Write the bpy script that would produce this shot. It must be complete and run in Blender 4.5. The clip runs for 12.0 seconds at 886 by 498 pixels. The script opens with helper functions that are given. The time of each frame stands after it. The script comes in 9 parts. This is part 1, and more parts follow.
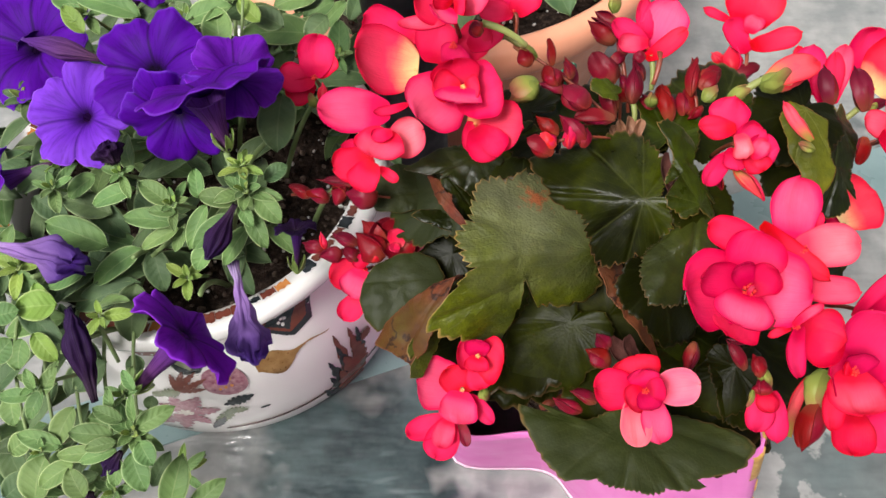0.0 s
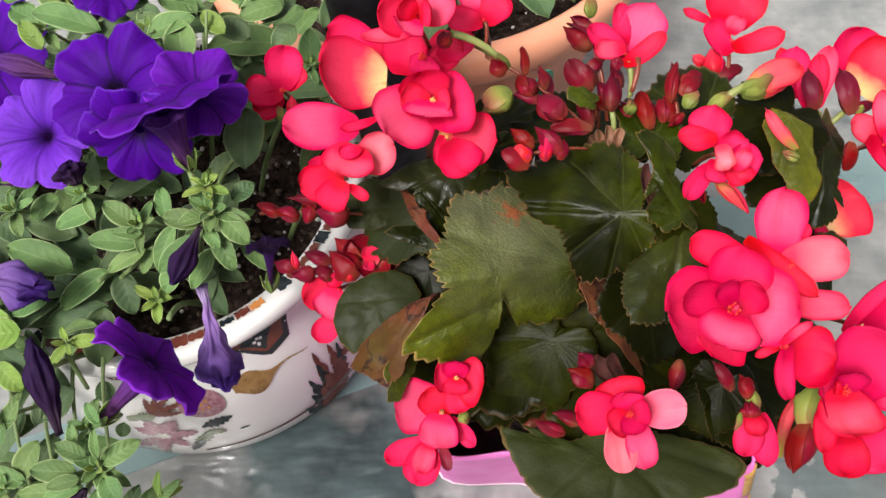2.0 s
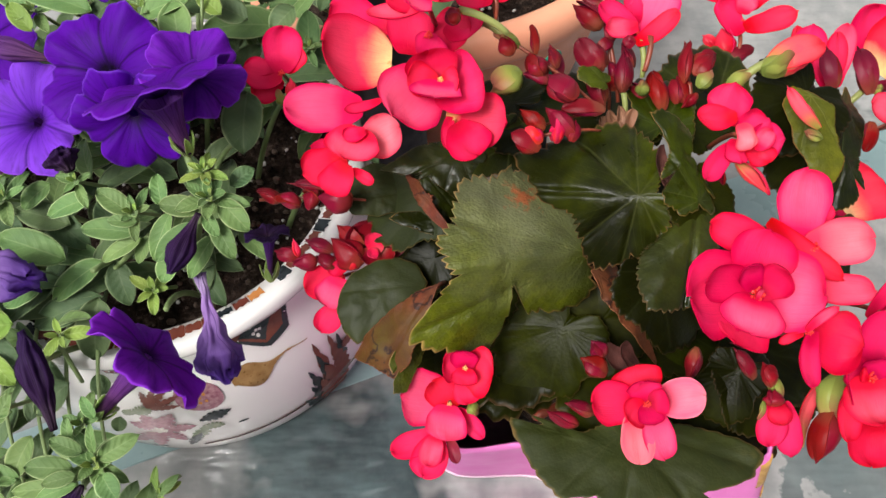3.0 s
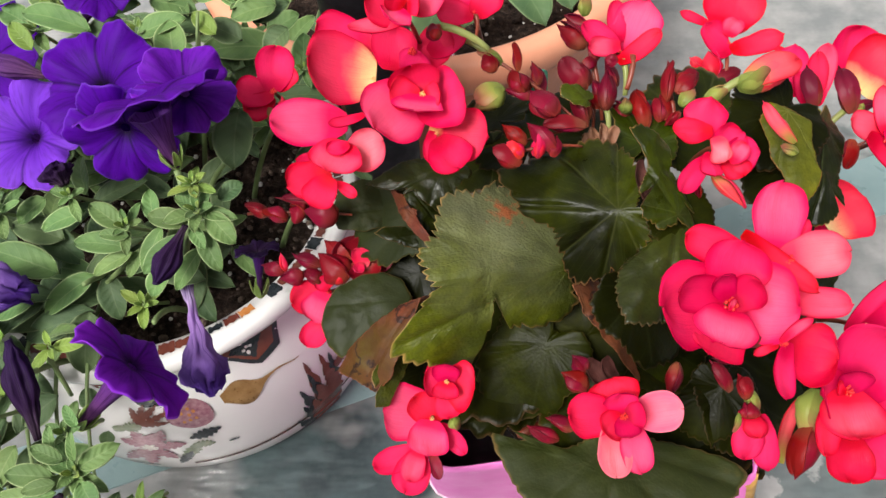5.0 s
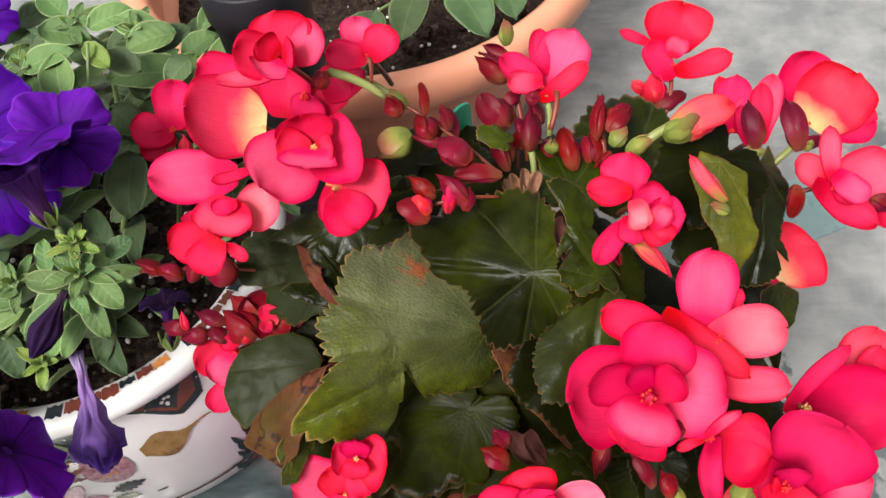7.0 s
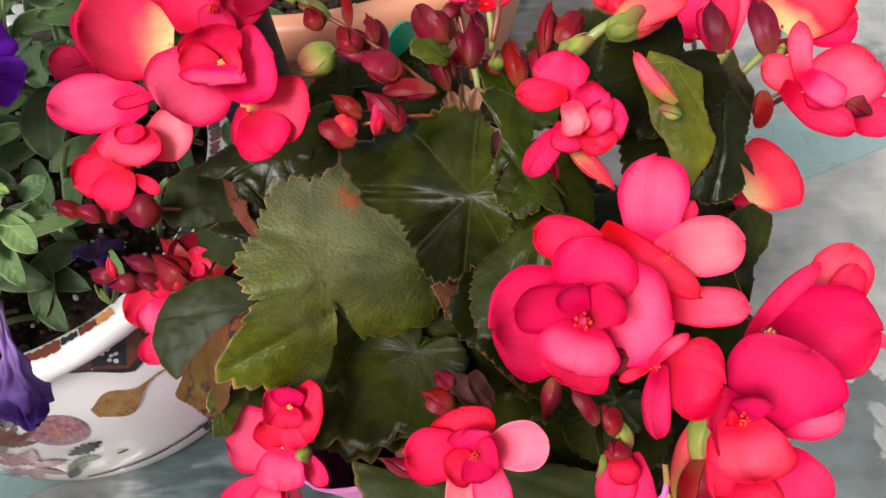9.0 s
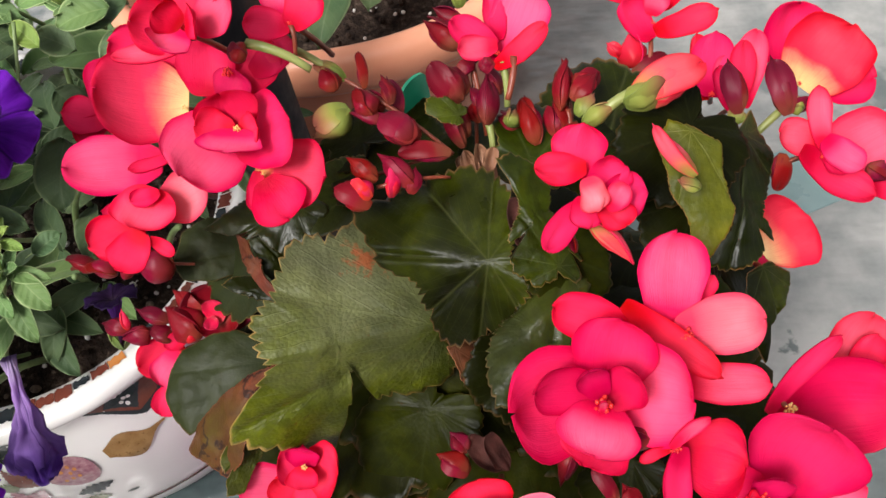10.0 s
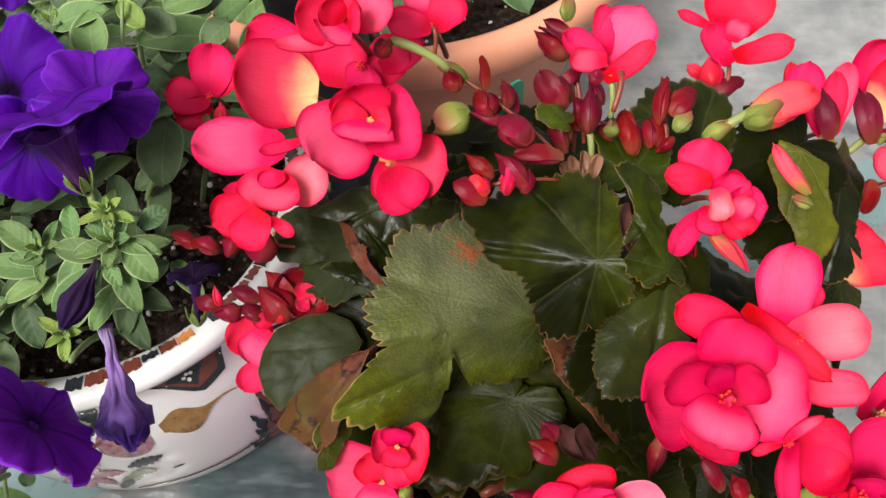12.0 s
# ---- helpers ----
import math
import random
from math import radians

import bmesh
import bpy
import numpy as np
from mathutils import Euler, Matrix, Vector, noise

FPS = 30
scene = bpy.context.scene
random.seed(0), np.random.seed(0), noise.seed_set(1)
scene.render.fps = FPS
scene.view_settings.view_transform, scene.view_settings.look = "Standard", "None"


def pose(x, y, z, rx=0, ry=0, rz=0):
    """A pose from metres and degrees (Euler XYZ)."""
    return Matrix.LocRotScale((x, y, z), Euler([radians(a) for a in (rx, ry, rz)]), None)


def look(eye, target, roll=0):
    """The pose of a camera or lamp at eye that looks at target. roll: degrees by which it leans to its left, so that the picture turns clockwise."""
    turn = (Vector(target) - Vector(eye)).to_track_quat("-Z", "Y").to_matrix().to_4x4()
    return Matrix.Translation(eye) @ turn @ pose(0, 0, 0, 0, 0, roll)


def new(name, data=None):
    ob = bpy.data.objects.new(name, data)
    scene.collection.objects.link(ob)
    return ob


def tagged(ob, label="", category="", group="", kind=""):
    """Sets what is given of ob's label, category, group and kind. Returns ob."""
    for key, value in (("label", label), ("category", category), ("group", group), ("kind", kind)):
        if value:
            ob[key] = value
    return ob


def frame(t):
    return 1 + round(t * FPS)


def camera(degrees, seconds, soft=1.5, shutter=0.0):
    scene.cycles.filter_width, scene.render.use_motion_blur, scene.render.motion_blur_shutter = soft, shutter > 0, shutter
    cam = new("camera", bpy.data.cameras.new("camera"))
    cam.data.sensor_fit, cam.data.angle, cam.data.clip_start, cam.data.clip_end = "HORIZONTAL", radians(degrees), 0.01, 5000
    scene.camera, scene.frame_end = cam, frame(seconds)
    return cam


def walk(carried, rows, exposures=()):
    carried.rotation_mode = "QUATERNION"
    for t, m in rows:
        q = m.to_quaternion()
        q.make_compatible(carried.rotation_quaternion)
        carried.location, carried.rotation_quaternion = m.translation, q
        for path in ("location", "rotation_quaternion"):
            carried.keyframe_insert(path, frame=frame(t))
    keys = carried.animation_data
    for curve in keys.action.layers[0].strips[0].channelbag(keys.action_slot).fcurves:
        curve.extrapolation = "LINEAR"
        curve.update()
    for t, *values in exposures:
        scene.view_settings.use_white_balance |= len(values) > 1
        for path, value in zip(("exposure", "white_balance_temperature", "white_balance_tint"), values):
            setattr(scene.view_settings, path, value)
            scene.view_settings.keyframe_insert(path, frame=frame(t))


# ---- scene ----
cam = camera(58.6, 12.0)
PATH = [
    (0.0, 0.0220, 0.1151, 0.6314, 33.29, 3.31, -0.01),
    (0.5, 0.0219, 0.1244, 0.6314, 33.54, 3.48, -0.40),
    (1.0, 0.0317, 0.1343, 0.6260, 33.66, 3.61, -0.63),
    (1.5, 0.0213, 0.1268, 0.6258, 33.36, 3.69, -1.03),
    (2.0, 0.0313, 0.1329, 0.6233, 33.01, 3.65, -1.44),
    (2.5, 0.0262, 0.1440, 0.6189, 32.81, 3.46, -1.90),
    (3.0, 0.0228, 0.1379, 0.6111, 32.39, 3.33, -2.05),
    (3.2, 0.0238, 0.1416, 0.6103, 32.42, 3.24, -2.13),
    (4.8, 0.0393, 0.1272, 0.6056, 34.64, 3.69, -1.27),
    (5.0, 0.0371, 0.1274, 0.6069, 34.94, 3.79, -1.09),
    (5.5, 0.0372, 0.1263, 0.6095, 35.28, 3.89, -0.97),
    (6.0, 0.0384, 0.1246, 0.6103, 34.94, 4.04, -1.25),
    (6.5, 0.0629, 0.1600, 0.5912, 34.17, 4.10, -1.71),
    (6.7, 0.0730, 0.1710, 0.5945, 33.80, 4.05, -2.01),
    (8.3, 0.0861, 0.1901, 0.5717, 31.23, 5.07, -2.95),
    (8.5, 0.0942, 0.1857, 0.5608, 31.18, 5.30, -3.02),
    (9.0, 0.1080, 0.1799, 0.5555, 31.07, 5.92, -3.11),
    (9.5, 0.1088, 0.1858, 0.5604, 31.10, 6.33, -3.09),
    (10.0, 0.1062, 0.2015, 0.5668, 31.18, 6.26, -2.94),
    (10.5, 0.1043, 0.2065, 0.5712, 31.20, 5.96, -2.55),
    (11.0, 0.0916, 0.2042, 0.5776, 31.38, 5.25, -1.96),
    (11.5, 0.0774, 0.1992, 0.5833, 31.71, 4.20, -1.19),
    (12.0, 0.0524, 0.1900, 0.5830, 31.86, 2.65, -0.68),
]
walk(cam, [(t, pose(x, y, z, rx, ry, rz)) for t, x, y, z, rx, ry, rz in PATH])

# ---- daylight: overcast sky and a wide, soft sun ----
world = bpy.data.worlds.new("overcast_sky")
scene.world = world
world.use_nodes = True
wn, wl = world.node_tree.nodes, world.node_tree.links
sky = wn.new("ShaderNodeTexSky")
sky.sky_type, sky.sun_disc = "NISHITA", False
sky.sun_elevation, sky.sun_rotation, sky.dust_density = radians(53.4), radians(218.2), 4.0
pale = wn.new("ShaderNodeHueSaturation")
pale.inputs["Saturation"].default_value = 0.1
wl.new(sky.outputs[0], pale.inputs["Color"])
wl.new(pale.outputs[0], wn["Background"].inputs["Color"])
wn["Background"].inputs["Strength"].default_value = 0.13
sun_lamp = new("sun", bpy.data.lights.new("sun", "SUN"))
sun_lamp.data.energy, sun_lamp.data.angle, sun_lamp.data.color = 2.6, radians(22), (1.0, 0.97, 0.94)
sun_lamp.matrix_world = look((-0.55, -0.7, 1.2), (0, 0, 0))
scene.view_settings.exposure = 0.55

# ---- materials ----
def nodes_of(name):
    m = bpy.data.materials.new(name)
    m.use_nodes = True
    return m, m.node_tree.nodes, m.node_tree.links, m.node_tree.nodes["Principled BSDF"]


def ramp(n, l, fac, stops):
    r = n.new("ShaderNodeValToRGB")
    while len(r.color_ramp.elements) < len(stops):
        r.color_ramp.elements.new(0.5)
    for e, (p, c) in zip(r.color_ramp.elements, stops):
        e.position, e.color = p, (*c, 1)
    l.new(fac, r.inputs[0])
    return r.outputs[0]


def blend(n, l, fac, a, b, how="MIX"):
    x = n.new("ShaderNodeMix")
    x.data_type, x.blend_type = "RGBA", how
    for s, v in ((x.inputs[0], fac), (x.inputs[6], a), (x.inputs[7], b)):
        if isinstance(v, (int, float)):
            s.default_value = v
        elif isinstance(v, tuple):
            s.default_value = (*v, 1)
        else:
            l.new(v, s)
    return x.outputs[2]


def calc(n, l, op, a, b=0.0):
    x = n.new("ShaderNodeMath")
    x.operation = op
    for s, v in ((x.inputs[0], a), (x.inputs[1], b)):
        if isinstance(v, (int, float)):
            s.default_value = v
        else:
            l.new(v, s)
    return x.outputs[0]


def noisy(n, l, scale, detail=4.0, vector=None, rough=0.55):
    x = n.new("ShaderNodeTexNoise")
    x.inputs["Scale"].default_value, x.inputs["Detail"].default_value, x.inputs["Roughness"].default_value = scale, detail, rough
    l.new(vector or n.new("ShaderNodeTexCoord").outputs["Object"], x.inputs["Vector"])
    return x.outputs["Fac"]


def stretched(n, l, sx, sy):
    mp = n.new("ShaderNodeMapping")
    mp.inputs["Scale"].default_value = (sx, sy, 1)
    l.new(n.new("ShaderNodeUVMap").outputs[0], mp.inputs[0])
    return mp.outputs[0]


def uv_xy(n, l, layer="UVMap"):
    sep, uv = n.new("ShaderNodeSeparateXYZ"), n.new("ShaderNodeUVMap")
    uv.uv_map = layer
    l.new(uv.outputs[0], sep.inputs[0])
    return sep.outputs[0], sep.outputs[1]


def bumped(n, l, b, height, strength, distance):
    x = n.new("ShaderNodeBump")
    x.inputs["Strength"].default_value, x.inputs["Distance"].default_value = strength, distance
    l.new(height, x.inputs["Height"])
    l.new(x.outputs[0], b.inputs["Normal"])


def shift(n, l, col, amount, value=0.25):
    """A little of its own hue and lightness for each object."""
    hs = n.new("ShaderNodeHueSaturation")
    rnd = n.new("ShaderNodeObjectInfo").outputs["Random"]
    l.new(calc(n, l, "ADD", calc(n, l, "MULTIPLY", rnd, amount), 0.5 - amount / 2), hs.inputs["Hue"])
    l.new(calc(n, l, "ADD", calc(n, l, "MULTIPLY", calc(n, l, "FRACT", calc(n, l, "MULTIPLY", rnd, 7.3)), value), 1 - value / 2), hs.inputs["Value"])
    l.new(col, hs.inputs["Color"])
    return hs.outputs[0]


def see_through(m, n, l, b, col, weight):
    """Thin living tissue: some of the light comes through."""
    tr, mx = n.new("ShaderNodeBsdfTranslucent"), n.new("ShaderNodeMixShader")
    l.new(col, tr.inputs[0])
    mx.inputs[0].default_value = weight
    l.new(b.outputs[0], mx.inputs[1])
    l.new(tr.outputs[0], mx.inputs[2])
    l.new(mx.outputs[0], n["Material Output"].inputs["Surface"])
    return m


def petal_mat(name, base, mid, face, rim, rough=0.42, thin=0.26, reach=0.44):
    """Petal: deep at its foot, paler on its face, a thin dark rim and fine lengthwise veins."""
    m, n, l, b = nodes_of(name)
    x, y = uv_xy(n, l)
    side = calc(n, l, "MULTIPLY", calc(n, l, "ABSOLUTE", calc(n, l, "SUBTRACT", x, 0.5)), 2.0)
    blotch = calc(n, l, "SUBTRACT", noisy(n, l, 60, 4), 0.5)
    # foot-to-face gradient: own colour, plus cup shade and highlight painted in
    c = ramp(n, l, calc(n, l, "ADD", calc(n, l, "ADD", y, calc(n, l, "MULTIPLY", calc(n, l, "POWER", side, 2.0), 0.18)), calc(n, l, "MULTIPLY", blotch, 0.4)), [(0.06, base), (reach, mid), (1.0, mid)])
    wash = calc(n, l, "SUBTRACT", noisy(n, l, 26, 3), 0.5)
    inner = calc(n, l, "MAXIMUM", calc(n, l, "ABSOLUTE", calc(n, l, "SUBTRACT", calc(n, l, "MULTIPLY", y, 2.0), 1.42)), calc(n, l, "POWER", side, 2.0))
    far = calc(n, l, "ADD", inner, calc(n, l, "MULTIPLY", wash, 1.3))
    c = blend(n, l, ramp(n, l, far, [(0.05, (0.8, 0.8, 0.8)), (0.55, (0.5, 0.5, 0.5)), (1.0, (0, 0, 0))]), c, face)
    edge = calc(n, l, "ADD", calc(n, l, "MAXIMUM", y, side), calc(n, l, "MULTIPLY", blotch, 0.3))
    c = blend(n, l, ramp(n, l, edge, [(0.8, (0, 0, 0)), (0.94, (0.45, 0.45, 0.45)), (0.99, (0.85, 0.85, 0.85))]), c, rim)
    vein = noisy(n, l, 1.0, 4, stretched(n, l, 46, 2.0))
    c = blend(n, l, calc(n, l, "MULTIPLY", ramp(n, l, vein, [(0.48, (0, 0, 0)), (0.72, (1, 1, 1))]), 0.2), c, tuple(v * 0.72 for v in mid))
    c = shift(n, l, c, 0.014, 0.2)
    l.new(c, b.inputs["Base Color"])
    l.new(ramp(n, l, noisy(n, l, 120, 3), [(0.3, (rough - 0.08,) * 3), (0.75, (rough + 0.14,) * 3)]), b.inputs["Roughness"])
    b.inputs["Specular IOR Level"].default_value = 0.08
    bumped(n, l, b, calc(n, l, "ADD", calc(n, l, "MULTIPLY", vein, 0.45), calc(n, l, "MULTIPLY", noisy(n, l, 85, 3), 1.7)), 0.34, 0.0016)
    return see_through(m, n, l, b, c, thin)


CORAL = petal_mat("petal_coral", (0.56, 0.001, 0.024), (0.8, 0.003, 0.066), (0.92, 0.036, 0.132), (0.64, 0.002, 0.036))
PALE = petal_mat("petal_pale", (0.72, 0.002, 0.045), (0.86, 0.012, 0.098), (0.94, 0.13, 0.245), (0.72, 0.003, 0.06))
DEEP = petal_mat("petal_deep", (0.44, 0.001, 0.022), (0.62, 0.001, 0.052), (0.8, 0.014, 0.1), (0.5, 0.001, 0.03))
GOLDEN = petal_mat("petal_golden", (0.93, 0.66, 0.28), (0.86, 0.014, 0.08), (0.92, 0.06, 0.14), (0.68, 0.002, 0.036), reach=0.46)
GOLDEN_WIDE = petal_mat("petal_golden_wide", (0.92, 0.74, 0.36), (0.78, 0.012, 0.05), (0.82, 0.03, 0.07), (0.68, 0.003, 0.03), reach=0.6)
GOLDEN_FOOT = petal_mat("petal_golden_foot", (0.92, 0.42, 0.16), (0.88, 0.016, 0.065), (0.94, 0.08, 0.14), (0.7, 0.002, 0.03), reach=0.26)
BLUSH = petal_mat("petal_blush", (0.9, 0.03, 0.12), (0.93, 0.07, 0.16), (0.97, 0.27, 0.34), (0.84, 0.05, 0.12))
PALE_TIP = petal_mat("petal_pale_tip", (0.88, 0.01, 0.08), (0.92, 0.04, 0.13), (0.95, 0.25, 0.31), (0.94, 0.26, 0.3))
SALMON = petal_mat("petal_salmon", (0.34, 0.32, 0.06), (0.84, 0.06, 0.1), (0.9, 0.12, 0.17), (0.8, 0.01, 0.05), reach=0.6)


def leaf_mat(name, green, deep, bright, vein, rim, spots, rough=0.28, veins=7.0, gloss=0.4, ribs=0.5, down=0.0, blotch=None, cracks=0.0, relief=0.25):
    """Begonia leaf: mottled green, pale ribs, a thin dry rim, a fine quilted skin."""
    m, n, l, b = nodes_of(name)
    x, y = uv_xy(n, l)
    co = n.new("ShaderNodeTexCoord").outputs["Object"]
    c = ramp(n, l, noisy(n, l, 34, 6, co, 0.62), [(0.32, deep), (0.66, green)])
    c = blend(n, l, ramp(n, l, noisy(n, l, 15, 3), [(0.46, (0, 0, 0)), (0.66, (0.85, 0.85, 0.85))]), c, bright)
    c = blend(n, l, ramp(n, l, noisy(n, l, 210, 3), [(0.42, (0.35, 0.35, 0.35)), (0.6, (0, 0, 0))]), c, deep)
    rx, ry = uv_xy(n, l, "Ribs")
    d = calc(n, l, "ABSOLUTE", calc(n, l, "SUBTRACT", calc(n, l, "FRACT", calc(n, l, "ADD", calc(n, l, "ADD", calc(n, l, "MULTIPLY", rx, veins), calc(n, l, "MULTIPLY", noisy(n, l, 30, 2), 0.25)), 0.375)), 0.5))
    d = calc(n, l, "MULTIPLY", d, ry)
    line = ramp(n, l, d, [(0.0, (0.9, 0.9, 0.9)), (0.012, (0.4, 0.4, 0.4)), (0.032, (0, 0, 0))])
    c = blend(n, l, calc(n, l, "MULTIPLY", line, ribs), c, vein)
    side = calc(n, l, "ABSOLUTE", calc(n, l, "SUBTRACT", calc(n, l, "FRACT", calc(n, l, "SUBTRACT", calc(n, l, "MULTIPLY", ry, 4.0), calc(n, l, "MULTIPLY", d, 7.0))), 0.5))
    twig = ramp(n, l, calc(n, l, "ADD", side, calc(n, l, "MULTIPLY", noisy(n, l, 70, 3), 0.08)), [(0.03, (1, 1, 1)), (0.1, (0, 0, 0))])
    c = blend(n, l, calc(n, l, "MULTIPLY", twig, 0.16), c, vein)
    worn = noisy(n, l, 26, 6, None, 0.65)
    c = blend(n, l, ramp(n, l, worn, [(0.66, (0, 0, 0)), (0.74, (0.8, 0.8, 0.8))]), c, spots)
    # down: grey sky sheen on the big leaf's upper half, painted in as colour
    if down:
        reach = n.new("ShaderNodeVectorMath")
        reach.operation = "DISTANCE"
        l.new(co, reach.inputs[0])
        reach.inputs[1].default_value = (0.042, 0.362, 0.285)
        patch = calc(n, l, "ADD", calc(n, l, "MULTIPLY", reach.outputs["Value"], 9.5), calc(n, l, "MULTIPLY", noisy(n, l, 45, 5, co), 0.5))
        patch = ramp(n, l, patch, [(0.34, (down,) * 3), (0.72, (0, 0, 0))])
        c = blend(n, l, patch, c, (0.23, 0.235, 0.125))
    if blotch:
        gap = n.new("ShaderNodeVectorMath")
        gap.operation = "DISTANCE"
        l.new(co, gap.inputs[0])
        gap.inputs[1].default_value = blotch
        far = calc(n, l, "ADD", calc(n, l, "MULTIPLY", gap.outputs["Value"], 22.0), calc(n, l, "MULTIPLY", noisy(n, l, 190, 5, co, 0.75), 1.0))
        c = blend(n, l, ramp(n, l, far, [(0.55, (0.75, 0.75, 0.75)), (0.68, (0, 0, 0))]), c, (0.26, 0.045, 0.015))
    if cracks:
        split = calc(n, l, "ABSOLUTE", calc(n, l, "SUBTRACT", noisy(n, l, 24, 5, co), 0.5))
        c = blend(n, l, calc(n, l, "MULTIPLY", ramp(n, l, split, [(0.004, (1, 1, 1)), (0.014, (0, 0, 0))]), cracks), c, (0.02, 0.008, 0.006))
    edge = calc(n, l, "SUBTRACT", y, calc(n, l, "MULTIPLY", noisy(n, l, 90, 3), 0.07))
    c = blend(n, l, ramp(n, l, edge, [(0.935, (0, 0, 0)), (0.97, (0.6, 0.6, 0.6))]), c, rim)
    c = shift(n, l, c, 0.02, 0.35)
    l.new(c, b.inputs["Base Color"])
    l.new(ramp(n, l, noisy(n, l, 60, 4), [(0.3, (rough,) * 3), (0.8, (rough + 0.2,) * 3)]), b.inputs["Roughness"])
    b.inputs["Specular IOR Level"].default_value = gloss
    cell = n.new("ShaderNodeTexVoronoi")
    cell.inputs["Scale"].default_value = 620
    l.new(co, cell.inputs["Vector"])
    h = calc(n, l, "ADD", calc(n, l, "MULTIPLY", cell.outputs[0], -0.35), calc(n, l, "ADD", calc(n, l, "MULTIPLY", line, -1.1 * ribs), calc(n, l, "MULTIPLY", twig, -0.2)))
    h = calc(n, l, "ADD", h, calc(n, l, "MULTIPLY", noisy(n, l, 60, 5), 1.3))
    bumped(n, l, b, h, relief, 0.0018)
    return see_through(m, n, l, b, c, 0.1)


LEAF = leaf_mat("begonia_leaf", (0.015, 0.02, 0.0006), (0.004, 0.005, 0.0004), (0.055, 0.074, 0.0008), (0.08, 0.09, 0.028), (0.34, 0.18, 0.06), (0.07, 0.055, 0.012), 0.27, gloss=0.19, ribs=0.42, relief=0.14)
LEAF_OLD = leaf_mat("begonia_leaf_matt", (0.038, 0.046, 0.001), (0.011, 0.014, 0.0008), (0.1, 0.112, 0.001), (0.1, 0.11, 0.02), (0.45, 0.24, 0.08), (0.1, 0.085, 0.02), 0.4, gloss=0.3, ribs=0.2, relief=0.45, down=0.42, blotch=(0.052, 0.3692, 0.291))
# near-black green: shade inside the plant put into the leaf colour
LEAF_SHADED = leaf_mat("begonia_leaf_shaded", (0.01, 0.0115, 0.0007), (0.004, 0.0045, 0.0005), (0.024, 0.028, 0.001), (0.036, 0.04, 0.013), (0.09, 0.05, 0.02), (0.025, 0.02, 0.005), 0.3, gloss=0.08, ribs=0.25, relief=0.12)
LEAF_GREY = leaf_mat("begonia_leaf_grey", (0.02, 0.026, 0.004), (0.007, 0.009, 0.002), (0.04, 0.05, 0.006), (0.012, 0.014, 0.006), (0.12, 0.07, 0.03), (0.05, 0.045, 0.012), 0.24, gloss=0.24, ribs=0.6, relief=0.16)
LEAF_PLAIN = leaf_mat("begonia_leaf_plain", (0.026, 0.033, 0.006), (0.015, 0.02, 0.004), (0.038, 0.046, 0.006), (0.06, 0.065, 0.025), (0.2, 0.12, 0.04), (0.05, 0.045, 0.01), 0.46, gloss=0.2, ribs=0.16, relief=0.14)
LEAF_BROWN = leaf_mat("begonia_leaf_withered", (0.2, 0.05, 0.022), (0.07, 0.02, 0.008), (0.075, 0.065, 0.004), (0.1, 0.04, 0.02), (0.42, 0.15, 0.07), (0.04, 0.018, 0.012), 0.48, gloss=0.2, cracks=0.9)
LEAF_YELLOW = leaf_mat("begonia_leaf_yellowing", (0.12, 0.115, 0.004), (0.05, 0.055, 0.003), (0.22, 0.18, 0.006), (0.18, 0.17, 0.05), (0.35, 0.1, 0.04), (0.14, 0.06, 0.02), 0.38, gloss=0.2)


def soft_leaf_mat(name, green, deep, pale):
    """Petunia leaf: matt and downy, paler along rim and midrib."""
    m, n, l, b = nodes_of(name)
    x, y = uv_xy(n, l)
    side = calc(n, l, "MULTIPLY", calc(n, l, "ABSOLUTE", calc(n, l, "SUBTRACT", x, 0.5)), 2.0)
    c = ramp(n, l, noisy(n, l, 55, 4), [(0.3, deep), (0.72, green)])
    c = blend(n, l, ramp(n, l, side, [(0.0, (0.3, 0.3, 0.3)), (0.07, (0, 0, 0)), (0.88, (0, 0, 0)), (0.95, (0.85, 0.85, 0.85))]), c, pale)
    rib = calc(n, l, "SINE", calc(n, l, "ADD", calc(n, l, "MULTIPLY", y, 38.0), calc(n, l, "MULTIPLY", side, -9.0)))
    c = blend(n, l, ramp(n, l, rib, [(0.9, (0, 0, 0)), (1.0, (0.08, 0.08, 0.08))]), c, pale)
    c = shift(n, l, c, 0.03, 0.4)
    l.new(c, b.inputs["Base Color"])
    b.inputs["Roughness"].default_value = 0.6
    b.inputs["Specular IOR Level"].default_value = 0.35
    b.inputs["Sheen Weight"].default_value = 0.12
    bumped(n, l, b, calc(n, l, "ADD", calc(n, l, "MULTIPLY", rib, 0.4), noisy(n, l, 900, 2)), 0.3, 0.0008)
    return see_through(m, n, l, b, c, 0.2)


SAGE = soft_leaf_mat("petunia_leaf", (0.16, 0.265, 0.075), (0.095, 0.18, 0.052), (0.36, 0.46, 0.2))
SAGE_DARK = soft_leaf_mat("petunia_leaf_dark", (0.095, 0.15, 0.055), (0.055, 0.105, 0.038), (0.19, 0.25, 0.11))
LIME = soft_leaf_mat("petunia_leaf_young", (0.25, 0.36, 0.06), (0.16, 0.26, 0.045), (0.42, 0.5, 0.18))


